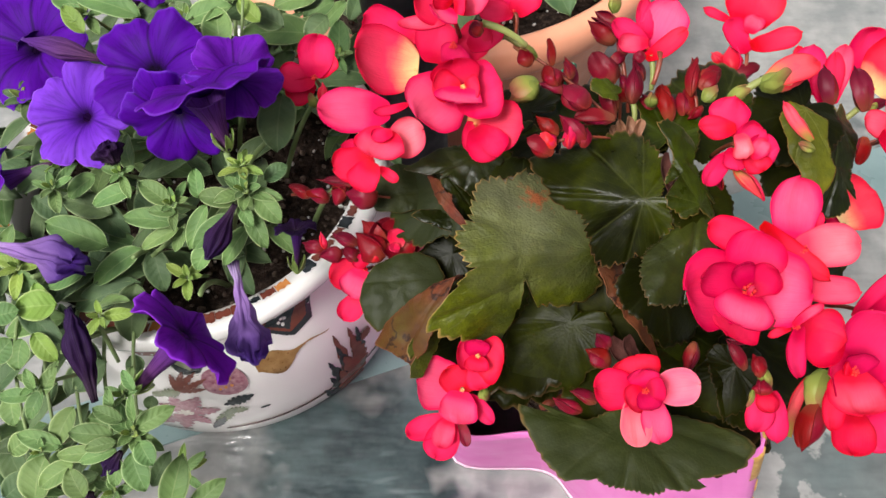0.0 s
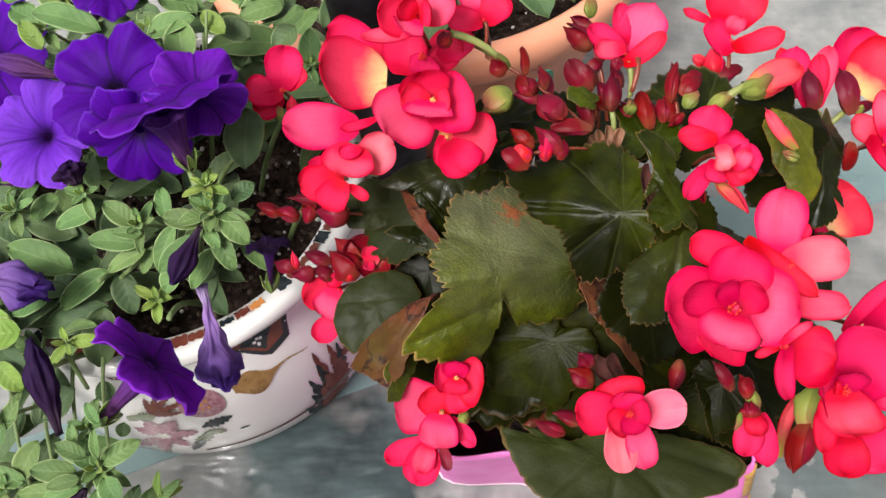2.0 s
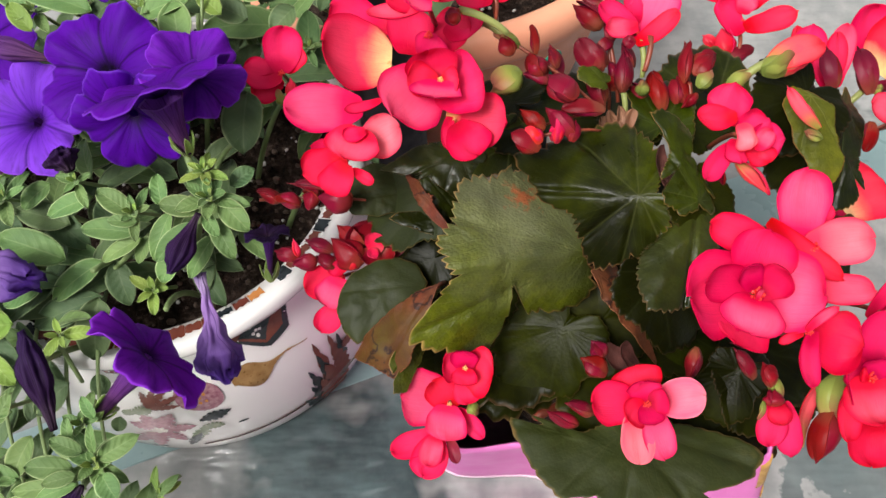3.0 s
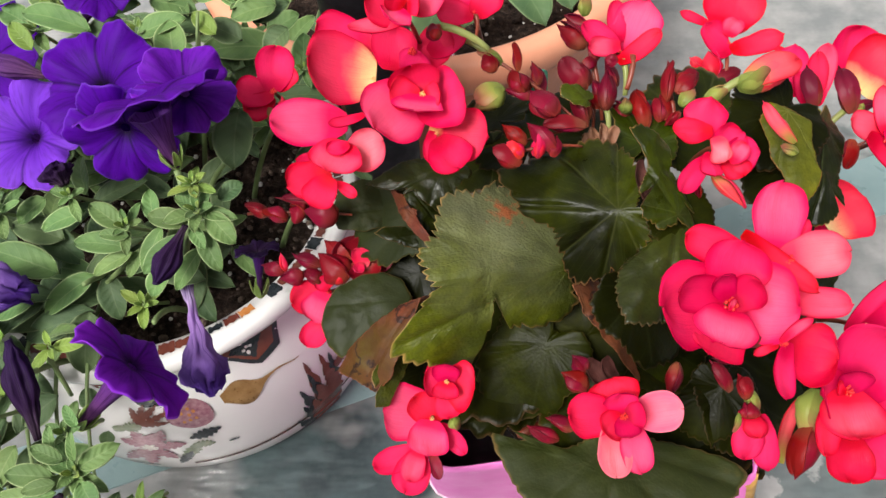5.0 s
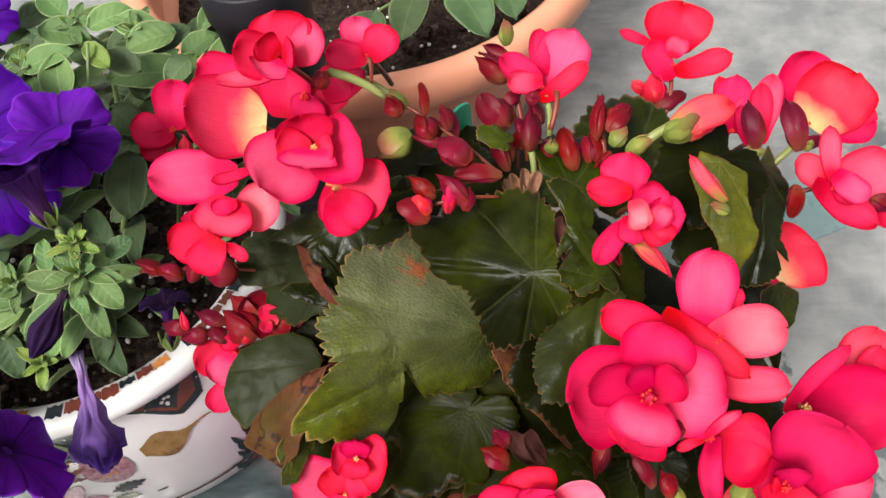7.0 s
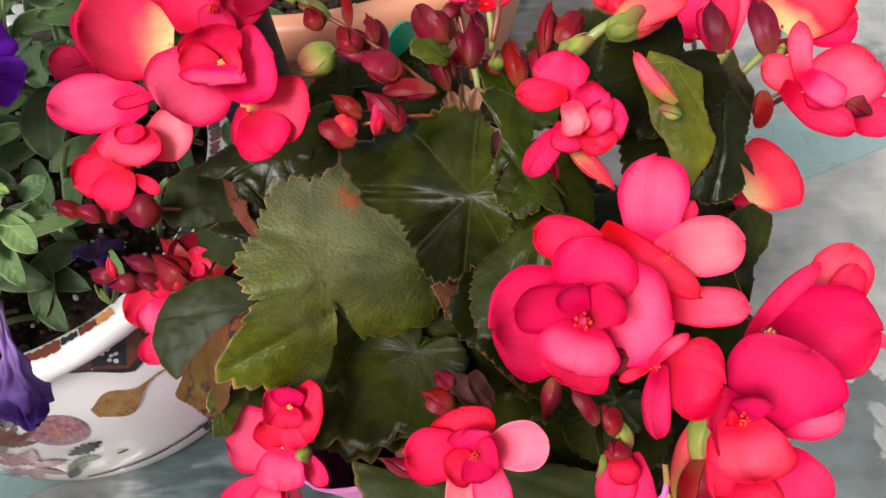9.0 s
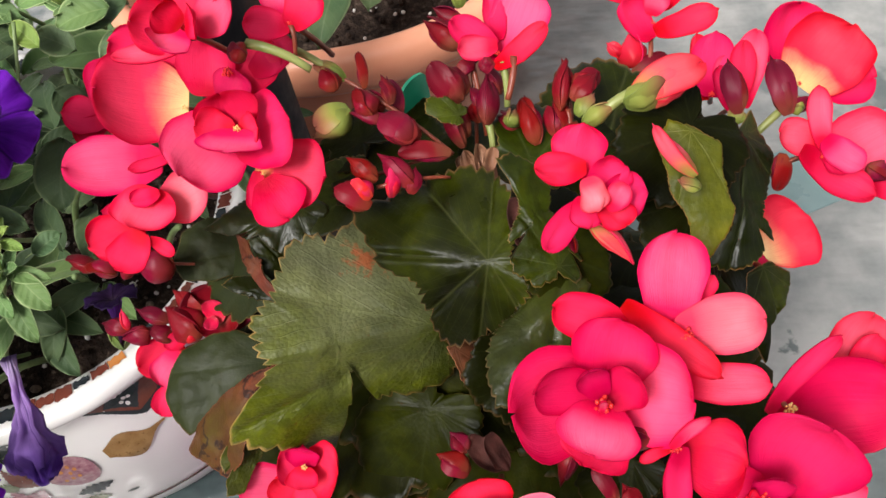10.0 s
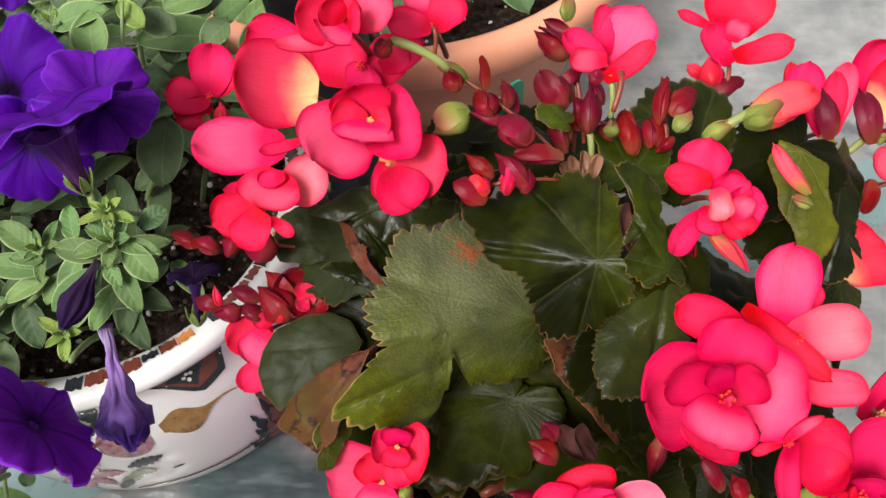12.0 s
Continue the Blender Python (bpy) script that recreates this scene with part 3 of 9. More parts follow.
def lobed_leaf(parent, centre, tip, normal, lobes, junction, material=LEAF, droop=0.05, fold=0.0, teeth=0.04, label="", pleat=0.02):
    """A begonia leaf whose ribs spread from a stalk that joins near its edge. lobes: (degrees from the tip, reach) round its middle;
    junction: where the stalk joins, along and across; fold: how steeply both halves fall from the midrib."""
    a, s, n = frame_of(centre, tip, normal)
    L = a.length
    a = a / L
    pts = sorted(lobes)
    size = L * sum(r for d, r in pts) / len(pts)
    pts = [(pts[-1][0] - 360, pts[-1][1])] + pts + [(pts[0][0] + 360, pts[0][1])]
    degs, reaches = [p[0] for p in pts], [p[1] for p in pts]
    rnd = random.Random(int(abs(centre[0] * 8e5 + tip[1] * 6e5)) % 99991)
    na, nr, ph = 216, 14, rnd.uniform(0, 6.3)
    verts, uvs, ribs, faces = [V(centre)], [(0.5, 0.0)], [(0.5, 0.5)], []
    for i in range(na):
        deg = -180 + 360 * i / na
        th = radians(deg)
        saw = (0.0, 0.45, 1.0, 0.4)[i % 4] * (0.2 + 0.9 * ((i // 4 * 0.618 + ph) % 1))
        r = L * float(np.interp(deg, degs, reaches)) - size * teeth * (1.2 * saw + 0.5 * math.sin(deg / 9.0 + ph) - 0.4)
        for k in range(1, nr + 1):
            q = (k / nr) ** 0.85
            x, y = math.cos(th) * r * q, math.sin(th) * r * q
            dx, dy = x - junction[0] * L, y - junction[1] * L
            far, ang = math.hypot(dx, dy) / size, math.atan2(dy, dx) / (2 * math.pi) + 0.5
            off = abs((ang * 9.0) % 1 - 0.5) * 2
            p0 = V((x * 30 / size * 0.04 + ph, y * 30 / size * 0.04, ph))
            z = -droop * (x * x + y * y) / L - fold * (math.sqrt(y * y + (0.12 * L) ** 2) - 0.12 * L)
            z += size * pleat * min(1.0, far) * (0.6 - 1.6 * math.exp(-((1 - off) * far * 7) ** 2))
            z += size * (0.085 * noise.noise(p0 * 1.6) + 0.018 * noise.noise(p0 * 5)) * min(1.0, far) + size * 0.03 * q ** 4 * math.sin(7 * th + ph)
            verts.append(V(centre) + a * x + s * y + n * z)
            uvs.append((0.5 + deg / 360, q))
            ribs.append((ang * 9.0 / 7.0, far))
    tot = len(verts)
    verts += [v - n * (0.0008 if i % nr else 0.0003) for i, v in enumerate(verts)]
    uvs, ribs = uvs + uvs, ribs + ribs
    for i in range(na):
        p, q = 1 + i * nr, 1 + ((i + 1) % na) * nr
        faces += [(0, p, q), (tot, tot + q, tot + p)]
        for k in range(nr - 1):
            f = (p + k, p + k + 1, q + k + 1, q + k)
            faces += [f, tuple(tot + x for x in reversed(f))]
        e, g = p + nr - 1, q + nr - 1
        faces.append((e, tot + e, tot + g, g))
    return link_mesh("leaf", verts, faces, uvs, material, parent, label, ribs=ribs)


def lathe_between(base, tip, radii, segs=14, ridges=0.0, nridge=7, wobble=0.0, seed=1, bendv=None, keel=0.0):
    """Rings of the given radii spaced from base to tip; vertices, faces, uvs."""
    a = V(tip) - V(base)
    s = a.cross(V((0.31, 0.2, 0.93)))
    if s.length < 1e-6:
        s = a.cross(V((1, 0, 0)))
    s.normalize()
    t = a.normalized().cross(s)
    rnd = random.Random(seed)
    ph = rnd.uniform(0, 6.3)
    verts, uvs, faces = [], [], []
    m = len(radii)
    for i, r in enumerate(radii):
        u = i / (m - 1)
        c = V(base) + a * u + (bendv * (4 * u * (1 - u)) if bendv is not None else V((0, 0, 0)))
        for j in range(segs):
            th = 2 * math.pi * j / segs
            rr = r * (1 - keel * abs(math.sin(th + ph)) ** 0.7) * (1 + ridges * math.sin(nridge * th + ph + u * 1.5) + wobble * noise.noise((1.4 * math.cos(th), 1.4 * math.sin(th) + seed, u * 5 + seed * 0.7)))
            verts.append(c + s * (math.cos(th) * rr) + t * (math.sin(th) * rr))
            uvs.append((j / segs, u))
    for i in range(m - 1):
        for j in range(segs):
            k = (j + 1) % segs
            faces.append((i * segs + j, i * segs + k, (i + 1) * segs + k, (i + 1) * segs + j))
    faces.append(tuple(range(segs - 1, -1, -1)))
    faces.append(tuple((m - 1) * segs + j for j in range(segs)))
    return verts, faces, uvs


def bud(parent, base, tip, width, material=BUD_RED, name="bud", label=""):
    """A plump, pointed bud: two hollow scales closed over each other, one a little longer and open at its rim."""
    seed = int(abs(base[0] * 1e5)) % 997
    rnd = random.Random(seed)
    a = V(tip) - V(base)
    side = a.cross(V((rnd.uniform(-1, 1), rnd.uniform(-1, 1), rnd.uniform(-0.3, 1)))).normalized()
    prof = [0.26, 0.66, 0.9, 1.0, 0.98, 0.88, 0.7, 0.46, 0.22, 0.03]
    bow = side * a.length * rnd.uniform(0.02, 0.09)
    v, f, u = lathe_between(base, tip, [width * 0.46 * p for p in prof], 24, 0.0, 2, 0.2, seed, bow, 0.3)
    core = link_mesh(name, v, f, u, material, parent, label)
    up = side.cross(a).normalized()
    up = up if up.z > 0 else -up
    lean = up * rnd.uniform(0.5, 1) + side * rnd.uniform(-0.7, 0.7)
    lean.normalize()
    foot = V(base) + lean * width * 0.1
    end = V(tip) + lean * width * rnd.uniform(0.12, 0.34) - a * rnd.uniform(-0.02, 0.22)
    petal(core, foot, end, width * rnd.uniform(0.85, 1.02), lean, -0.2, -0.16, material, "scale", ruffle=0.03)
    return core


def stem(parent, a, b, radius, material=STEM_GREEN, sag=(0, 0, 0), taper=0.75, name="stem", label=""):
    """A stalk, bowed by sag at its middle."""
    n = 9
    v, f, u = lathe_between(a, b, [radius * (1 - (1 - taper) * i / (n - 1)) for i in range(n)], 8, 0.05, 3, 0.1, int(abs(a[0] * 1e5)) % 997, V(sag))
    return link_mesh(name, v, f, u, material, parent, label)


def knob_cluster(parent, centre, normal, radius, material, name="flower", count=11):
    """The heart of a bloom: a knot of short, blunt threads."""
    rnd = random.Random(int(abs(centre[0] * 1e6)) % 9973)
    bm = bmesh.new()
    n = V(normal).normalized()
    s = n.orthogonal().normalized()
    t = n.cross(s)
    for i in range(count):
        ang, q = i * 2.4, math.sqrt(i / count)
        c = V(centre) + s * (math.cos(ang) * q * radius) + t * (math.sin(ang) * q * radius) + n * radius * (0.9 - 0.6 * q)
        m = Matrix.Translation(c) @ Matrix.Diagonal((1, 1, 1.5, 1))
        bmesh.ops.create_icosphere(bm, subdivisions=1, radius=radius * rnd.uniform(0.2, 0.34), matrix=m)
    return part(name, bm, material, parent)


def trumpet(parent, centre, normal, radius, foot, limb_mat=VIOLET, ruffle=0.1, deep=0.35, turn=0.0, tube_mat=TUBE, label=""):
    """A petunia bloom: a five-lobed frilled limb on a tube that ends in a green calyx."""
    n = V(normal).normalized()
    s = n.orthogonal().normalized()
    t = n.cross(s)
    rnd = random.Random(int(abs(centre[0] * 1e6)) % 9973)
    ph, na, nr = rnd.uniform(0, 6.3), 90, 14
    verts, uvs, faces = [], [], []
    for k in range(nr + 1):
        q = 0.09 + 0.91 * k / nr
        for i in range(na):
            th = 2 * math.pi * i / na
            lob = abs(math.cos(2.5 * th))
            r = radius * q * (0.86 + 0.17 * lob ** 0.55 - 0.05 * (1 - lob) ** 6 * q)
            r *= 1 + 0.03 * q * math.sin(11 * th + ph) + 0.015 * math.sin(23 * th)
            z = -deep * radius * (1 - q) ** 2.2 + ruffle * radius * q ** 2.2 * (math.sin(5 * th + ph) + 0.55 * math.sin(8 * th + 2 * ph) + 0.3 * math.sin(17 * th + ph * 3) * q)
            z -= 0.1 * radius * q ** 3
            z -= 0.035 * radius * q * math.exp(-((1 - lob) * 3 - 3) ** 2)
            a = th + turn
            verts.append(V(centre) + s * (math.cos(a) * r) + t * (math.sin(a) * r) + n * z)
            uvs.append((i / na, q))
    for k in range(nr):
        for i in range(na):
            j = (i + 1) % na
            faces.append((k * na + i, k * na + j, (k + 1) * na + j, (k + 1) * na + i))
    tot = len(verts)
    verts += [v - n * 0.0006 for v in verts]
    uvs += uvs
    faces += [tuple(tot + x for x in reversed(f)) for f in faces]
    for i in range(na):
        j = (i + 1) % na
        faces.append((nr * na + i, nr * na + j, tot + nr * na + j, tot + nr * na + i))
    fl = link_mesh("flower", verts, faces, uvs, limb_mat, parent, label)
    throat = V(centre) - n * deep * radius * 0.97
    d = (V(foot) - throat).length
    v, f, u = lathe_between(foot, throat, [radius * x for x in (0.07, 0.085, 0.1, 0.115, 0.13, 0.155, 0.185, 0.22, 0.26, 0.31)], 20, 0.06, 5, 0.05, 3)
    link_mesh("tube", v, f[:-1], u, tube_mat, fl)
    back = (V(foot) - throat).normalized()
    for k in range(5):
        th = k * 1.2566 + ph
        side = back.orthogonal().normalized()
        side = side * math.cos(th) + back.cross(side) * math.sin(th)
        b0 = V(foot) + back * 0.002
        blade = blade_leaf(fl, b0, b0 - back * 0.012 + side * 0.007, 0.005, side, 0.1, 0.1, LIME)
        blade.name = "sepal"
    return fl


def withered(parent, base, tip, width, material=WILT, bulge=0.6, name="withered_bloom", label="", crumple=0.5, bendv=(0, 0, 0)):
    """A spent bloom: a folded, crumpled tube that widens and closes again."""
    prof = []
    for i in range(22):
        u = i / 21
        prof.append(width / 2 * (0.22 + 0.78 * math.exp(-((u - bulge) / 0.3) ** 2)) * (1 - 0.55 * max(0, u - 0.86) / 0.14))
    v, f, u = lathe_between(base, tip, prof, 44, 0.13, 9, crumple * 1.3, int(abs(base[1] * 1e5)) % 997, V(bendv))
    a = V(tip) - V(base)
    for i, p in enumerate(v):
        k = max(0.0, u[i][1] - 0.55) / 0.45 * min(1.0, crumple * 2.2)
        if k:
            q = p * 260
            p += a * (0.14 * k * k * noise.noise((q.x, q.y, q.z * 0.3))) + V((noise.noise(q), noise.noise(q + V((9, 0, 0))), noise.noise(q + V((0, 9, 0))))) * (width * 0.2 * k)
    return link_mesh(name, v, f, u, material, parent, label)


def turned(profile, centre, segs=96):
    """A bmesh of revolution from (radius, height) pairs."""
    bm = bmesh.new()
    rings = []
    for r, z in profile:
        rings.append([bm.verts.new((centre[0] + r * math.cos(2 * math.pi * i / segs), centre[1] + r * math.sin(2 * math.pi * i / segs), z)) for i in range(segs)])
    for a, b in zip(rings, rings[1:]):
        for i in range(segs):
            j = (i + 1) % segs
            bm.faces.new((a[i], a[j], b[j], b[i]))
    return bm


def soil_disc(name, centre, radius, z, rough, parent, seed):
    bm = bmesh.new()
    rings = [[bm.verts.new((centre[0], centre[1], z + 0.004))]]
    for k in range(1, 25):
        q = radius * k / 24
        ring = []
        for i in range(72):
            th = 2 * math.pi * i / 72
            p = V((centre[0] + q * math.cos(th), centre[1] + q * math.sin(th), 0))
            h = rough * (noise.noise(p * 60 + V((seed, 0, 0))) + 0.6 * noise.noise(p * 150 + V((0, seed, 0))))
            ring.append(bm.verts.new((p.x, p.y, z + h)))
        rings.append(ring)
    for i in range(72):
        bm.faces.new((rings[0][0], rings[1][i], rings[1][(i + 1) % 72]))
    for a, b in zip(rings[1:], rings[2:]):
        for i in range(72):
            j = (i + 1) % 72
            bm.faces.new((a[i], b[i], b[j], a[j]))
    return part(name, bm, SOIL, parent, "dark crumbly potting soil")


def crumbs(name, centre, radius, z, count, size, material, parent, seed):
    """Loose grains on the soil, in one mesh."""
    rnd = random.Random(seed)
    bm = bmesh.new()
    for i in range(count):
        q, th = radius * math.sqrt(rnd.random()), rnd.uniform(0, 6.3)
        m = Matrix.Translation((centre[0] + q * math.cos(th), centre[1] + q * math.sin(th), z + rnd.uniform(0.0, 0.004)))
        m = m @ Euler((rnd.uniform(0, 3), rnd.uniform(0, 3), 0)).to_matrix().to_4x4() @ Matrix.Diagonal((rnd.uniform(0.6, 1.5), 1, rnd.uniform(0.5, 1), 1))
        bmesh.ops.create_icosphere(bm, subdivisions=1, radius=size * rnd.uniform(0.4, 1.2), matrix=m)
    return tagged(part(name, bm, material, parent), kind="stuff")


# ---- patio and table ----
def slab(name, x0, x1, y0, y1, z0, z1, material, bevel=0.0, parent=None, label=""):
    bm = bmesh.new()
    bmesh.ops.create_cube(bm, size=1.0, matrix=Matrix.Translation(((x0 + x1) / 2, (y0 + y1) / 2, (z0 + z1) / 2)) @ Matrix.Diagonal((x1 - x0, y1 - y0, z1 - z0, 1)))
    if bevel:
        bmesh.ops.bevel(bm, geom=bm.edges[:], offset=bevel, segments=3, affect="EDGES", profile=0.5)
    return part(name, bm, material, parent, label, smooth=False)


gm = bmesh.new()
bmesh.ops.create_grid(gm, x_segments=8, y_segments=8, size=600, matrix=Matrix.Translation((0, 0, -0.72)))
tagged(part("ground", gm, DECK, None, smooth=False), "grey concrete patio under the table", "ground", kind="structure")

# unseen wall, added behind the camera to darken the sky's reflection in leaves
tagged(slab("wall_house", -3.5, 4.0, -1.75, -1.5, -0.72, 1.7, BLOCKER_TAUPE), "plain taupe wall added out of view to block sky light", "wall", kind="structure")

table = thing("patio_table", (0.1, 0.75, -0.72), "patio table with a rippled teal-grey glass top", "table")
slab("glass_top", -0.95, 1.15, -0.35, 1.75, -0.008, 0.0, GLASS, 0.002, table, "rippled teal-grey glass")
for x0, x1, y0, y1 in ((-0.97, 1.17, -0.375, -0.345), (-0.97, 1.17, 1.745, 1.775), (-0.975, -0.945, -0.345, 1.745), (1.145, 1.175, -0.345, 1.745)):
    slab("rim", x0, x1, y0, y1, -0.03, 0.004, TEAL_METAL, 0.004, table)
bm = bmesh.new()
bmesh.ops.create_cube(bm, size=1.0, matrix=Matrix.Translation((0.13, 0.503, -0.0042)) @ Matrix.Rotation(radians(18.6), 4, "Z") @ Matrix.Diagonal((2.05, 0.064, 0.01, 1)))
bmesh.ops.bevel(bm, geom=bm.edges[:], offset=0.0006, segments=2, affect="EDGES")
part("crossbar", bm, TEAL_BAND, table, "flat pale teal metal band between the glass panes", smooth=False)
for x, y in ((-0.9, -0.3), (1.1, -0.3), (-0.9, 1.7), (1.1, 1.7)):
    bm = turned([(0.001, -0.72), (0.02, -0.72), (0.02, -0.03), (0.001, -0.03)], (x, y), 16)
    part("leg", bm, TEAL_METAL, table)

# ---- porcelain planter ----
POT = (-0.202, 0.503)


def pot_radius(z):
    """Outer radius of the planter's wall at a height."""
    pts = [(0.0, 0.151), (0.008, 0.154), (0.02, 0.157), (0.04, 0.16), (0.07, 0.161), (0.1, 0.159), (0.125, 0.153), (0.145, 0.147), (0.156, 0.147)]
    for (z0, r0), (z1, r1) in zip(pts, pts[1:]):
        if z <= z1:
            k = (z - z0) / (z1 - z0)
            return r0 + (r1 - r0) * (k * k * (3 - 2 * k))
    return pts[-1][1]


planter = thing("porcelain_planter", (*POT, 0.0), "white porcelain planter painted with rust, gold and rose motifs", "planter")
outer = [(0.125, 0.004), (0.142, 0.0), (0.15, 0.001)] + [(pot_radius(z), z) for z in (0.004, 0.008, 0.014, 0.02, 0.03, 0.04, 0.055, 0.07, 0.085, 0.1, 0.115, 0.128, 0.14, 0.15, 0.155)]
lip = [(0.1475, 0.156), (0.151, 0.158), (0.1545, 0.162), (0.1555, 0.1665), (0.154, 0.171), (0.151, 0.173), (0.1485, 0.1728), (0.1462, 0.1721), (0.134, 0.1682), (0.133, 0.155), (0.139, 0.135), (0.138, 0.1), (0.12, 0.03), (0.001, 0.02)]
part("body", turned(outer + lip, POT, 128), PORCELAIN, planter)
soil_disc("soil", POT, 0.1366, 0.135, 0.006, planter, 3)
crumbs("loose_soil", POT, 0.13, 0.137, 260, 0.003, SOIL, planter, 5)
crumbs("soil_litter", POT, 0.13, 0.138, 420, 0.0026, BARK, planter, 11)
crumbs("perlite", POT, 0.13, 0.138, 90, 0.0022, PERLITE, planter, 7)


def motif(angle, z, w, h, turn, inside, material, name="painted_motif", lift=0.0007, label=""):
    """A painted patch that follows the planter's wall; inside(u, v) says what is painted, u and v from -1 to 1."""
    nu, nv = (max(20, min(120, int(side / 0.0006))) for side in (w, h))
    verts, faces, index = [], [], {}
    c, s = math.cos(radians(turn)), math.sin(radians(turn))

    def at(i, j):
        if (i, j) not in index:
            u, v = (2 * i / nu - 1) * w / 2, (2 * j / nv - 1) * h / 2
            x, y = u * c - v * s, u * s + v * c
            zz = min(0.155, max(0.002, z + y))
            r = pot_radius(zz) + lift
            th = radians(angle) + x / r
            index[(i, j)] = len(verts)
            verts.append((POT[0] + r * math.cos(th), POT[1] + r * math.sin(th), zz))
        return index[(i, j)]

    for i in range(nu):
        for j in range(nv):
            if inside((2 * i + 1) / nu - 1, (2 * j + 1) / nv - 1):
                faces.append((at(i, j), at(i + 1, j), at(i + 1, j + 1), at(i, j + 1)))
    return link_mesh(name, verts, faces, None, material, planter, label)


def m_diamond(u, v):
    return abs(u) + abs(v) < 1


def m_shield(u, v):
    return abs(u) < 0.95 * min(1, (v + 1.25) ** 0.75 * 0.62 + 0.05)


def m_oval(u, v):
    return u * u + v * v < 1


def m_feather(u, v):
    return abs(v - 0.12 * math.sin(u * 5)) < 0.06 * (1.2 - u) + 0.8 * math.exp(-((u + 0.5) / 0.34) ** 2) and u > -0.97


def m_spray(u, v):
    th, r = math.atan2(v, u), math.hypot(u, v)
    return r < 0.35 + 0.6 * abs(math.cos(3.5 * th)) ** 0.7


def m_leafy(u, v):
    return abs(v) < (1 - u * u) * (0.55 + 0.4 * abs(math.sin(u * 9)))

# painted decoration
motif(-55.4, 0.1570, 0.0720, 0.0580, 18, m_shield, P_NAVY, lift=0.0005, label="dark framed cartouche")
motif(-55.7, 0.1570, 0.0620, 0.0480, 18, m_shield, P_BROWN, lift=0.0009)
motif(-56.7, 0.1490, 0.0260, 0.0300, 10, m_diamond, P_NAVY, lift=0.0012)
motif(-57.8, 0.1535, 0.0026, 0.0036, 0, m_oval, PORCELAIN, lift=0.0016)
motif(-56.3, 0.1542, 0.0026, 0.0036, 0, m_oval, PORCELAIN, lift=0.0016)
motif(-55.7, 0.1462, 0.0026, 0.0036, 0, m_oval, PORCELAIN, lift=0.0016)
motif(-57.7, 0.1445, 0.0026, 0.0036, 0, m_oval, PORCELAIN, lift=0.0016)
motif(-56.8, 0.1410, 0.0026, 0.0036, 0, m_oval, PORCELAIN, lift=0.0016)
motif(-56.7, 0.1472, 0.0026, 0.0036, 0, m_oval, PORCELAIN, lift=0.0016)
motif(-57.7, 0.1569, 0.0080, 0.0060, 20, m_diamond, P_ORANGE, lift=0.0013)
motif(-52.6, 0.1561, 0.0080, 0.0060, 20, m_diamond, P_ORANGE, lift=0.0013)
motif(-51.8, 0.1569, 0.0080, 0.0060, 20, m_diamond, P_ORANGE, lift=0.0013)
motif(-84.4, 0.1349, 0.0340, 0.0300, 0, m_shield, P_NAVY, lift=0.0005)
motif(-84.3, 0.1349, 0.0180, 0.0140, 0, m_diamond, P_LEAF, lift=0.0009)
motif(-94.0, 0.1569, 0.0500, 0.0300, 0, m_shield, P_BROWN, lift=0.0005)
motif(-57.0, 0.1117, 0.0638, 0.0300, 2, m_feather, P_GOLD, lift=0.0007)
motif(-45.2, 0.0402, 0.1298, 0.0135, 93, m_leafy, P_BROWN, lift=0.0006)
motif(-45.2, 0.0373, 0.1029, 0.0120, 95, m_leafy, P_NAVY, lift=0.0007)
motif(-48.0, 0.0290, 0.0969, 0.0120, 99, m_leafy, P_NAVY, lift=0.0007)
motif(-40.9, 0.0471, 0.1034, 0.0135, 92, m_leafy, P_BROWN, lift=0.0008)
motif(-48.6, 0.0103, 0.0845, 0.0135, 102, m_leafy, P_NAVY, lift=0.0008)
motif(-39.7, 0.0528, 0.0759, 0.0120, 87, m_leafy, P_NAVY, lift=0.0009)
motif(-50.9, 0.0032, 0.0703, 0.0120, 108, m_leafy, P_NAVY, lift=0.0010)
motif(-40.5, 0.0515, 0.0575, 0.0165, 97, m_leafy, P_BROWN, lift=0.0010)
motif(-43.6, 0.0283, 0.0815, 0.0195, 99, m_leafy, P_BROWN, lift=0.0011)
motif(-46.5, 0.0150, 0.0732, 0.0195, 98, m_leafy, P_BROWN, lift=0.0011)
motif(-65.2, -0.0162, 0.0283, 0.0090, 174, m_leafy, P_NAVY, lift=0.0012)
motif(-57.9, -0.0143, 0.0249, 0.0105, 158, m_leafy, P_NAVY, lift=0.0013)
motif(-52.3, -0.0155, 0.0190, 0.0135, 177, m_leafy, P_NAVY, lift=0.0013)
motif(-75.9, -0.0117, 0.0242, 0.0060, 175, m_leafy, P_NAVY, lift=0.0014)
motif(-37.0, 0.0715, 0.0137, 0.0150, 52, m_leafy, P_BROWN, lift=0.0014)
motif(-94.7, 0.0787, 0.0222, 0.0150, 143, m_leafy, P_ROSE, lift=0.0006)
motif(-92.3, 0.0854, 0.0269, 0.0150, 99, m_leafy, P_ROSE, lift=0.0007)
motif(-90.0, 0.0828, 0.0232, 0.0150, 67, m_leafy, P_ROSE, lift=0.0007)
motif(-86.7, 0.0727, 0.0274, 0.0150, 3, m_leafy, P_ROSE, lift=0.0008)
motif(-89.5, 0.0591, 0.0285, 0.0150, -66, m_leafy, P_ROSE, lift=0.0009)
motif(-94.0, 0.0527, 0.0411, 0.0150, -109, m_leafy, P_ROSE, lift=0.0009)
motif(-96.8, 0.0575, 0.0413, 0.0150, -135, m_leafy, P_ROSE, lift=0.0010)
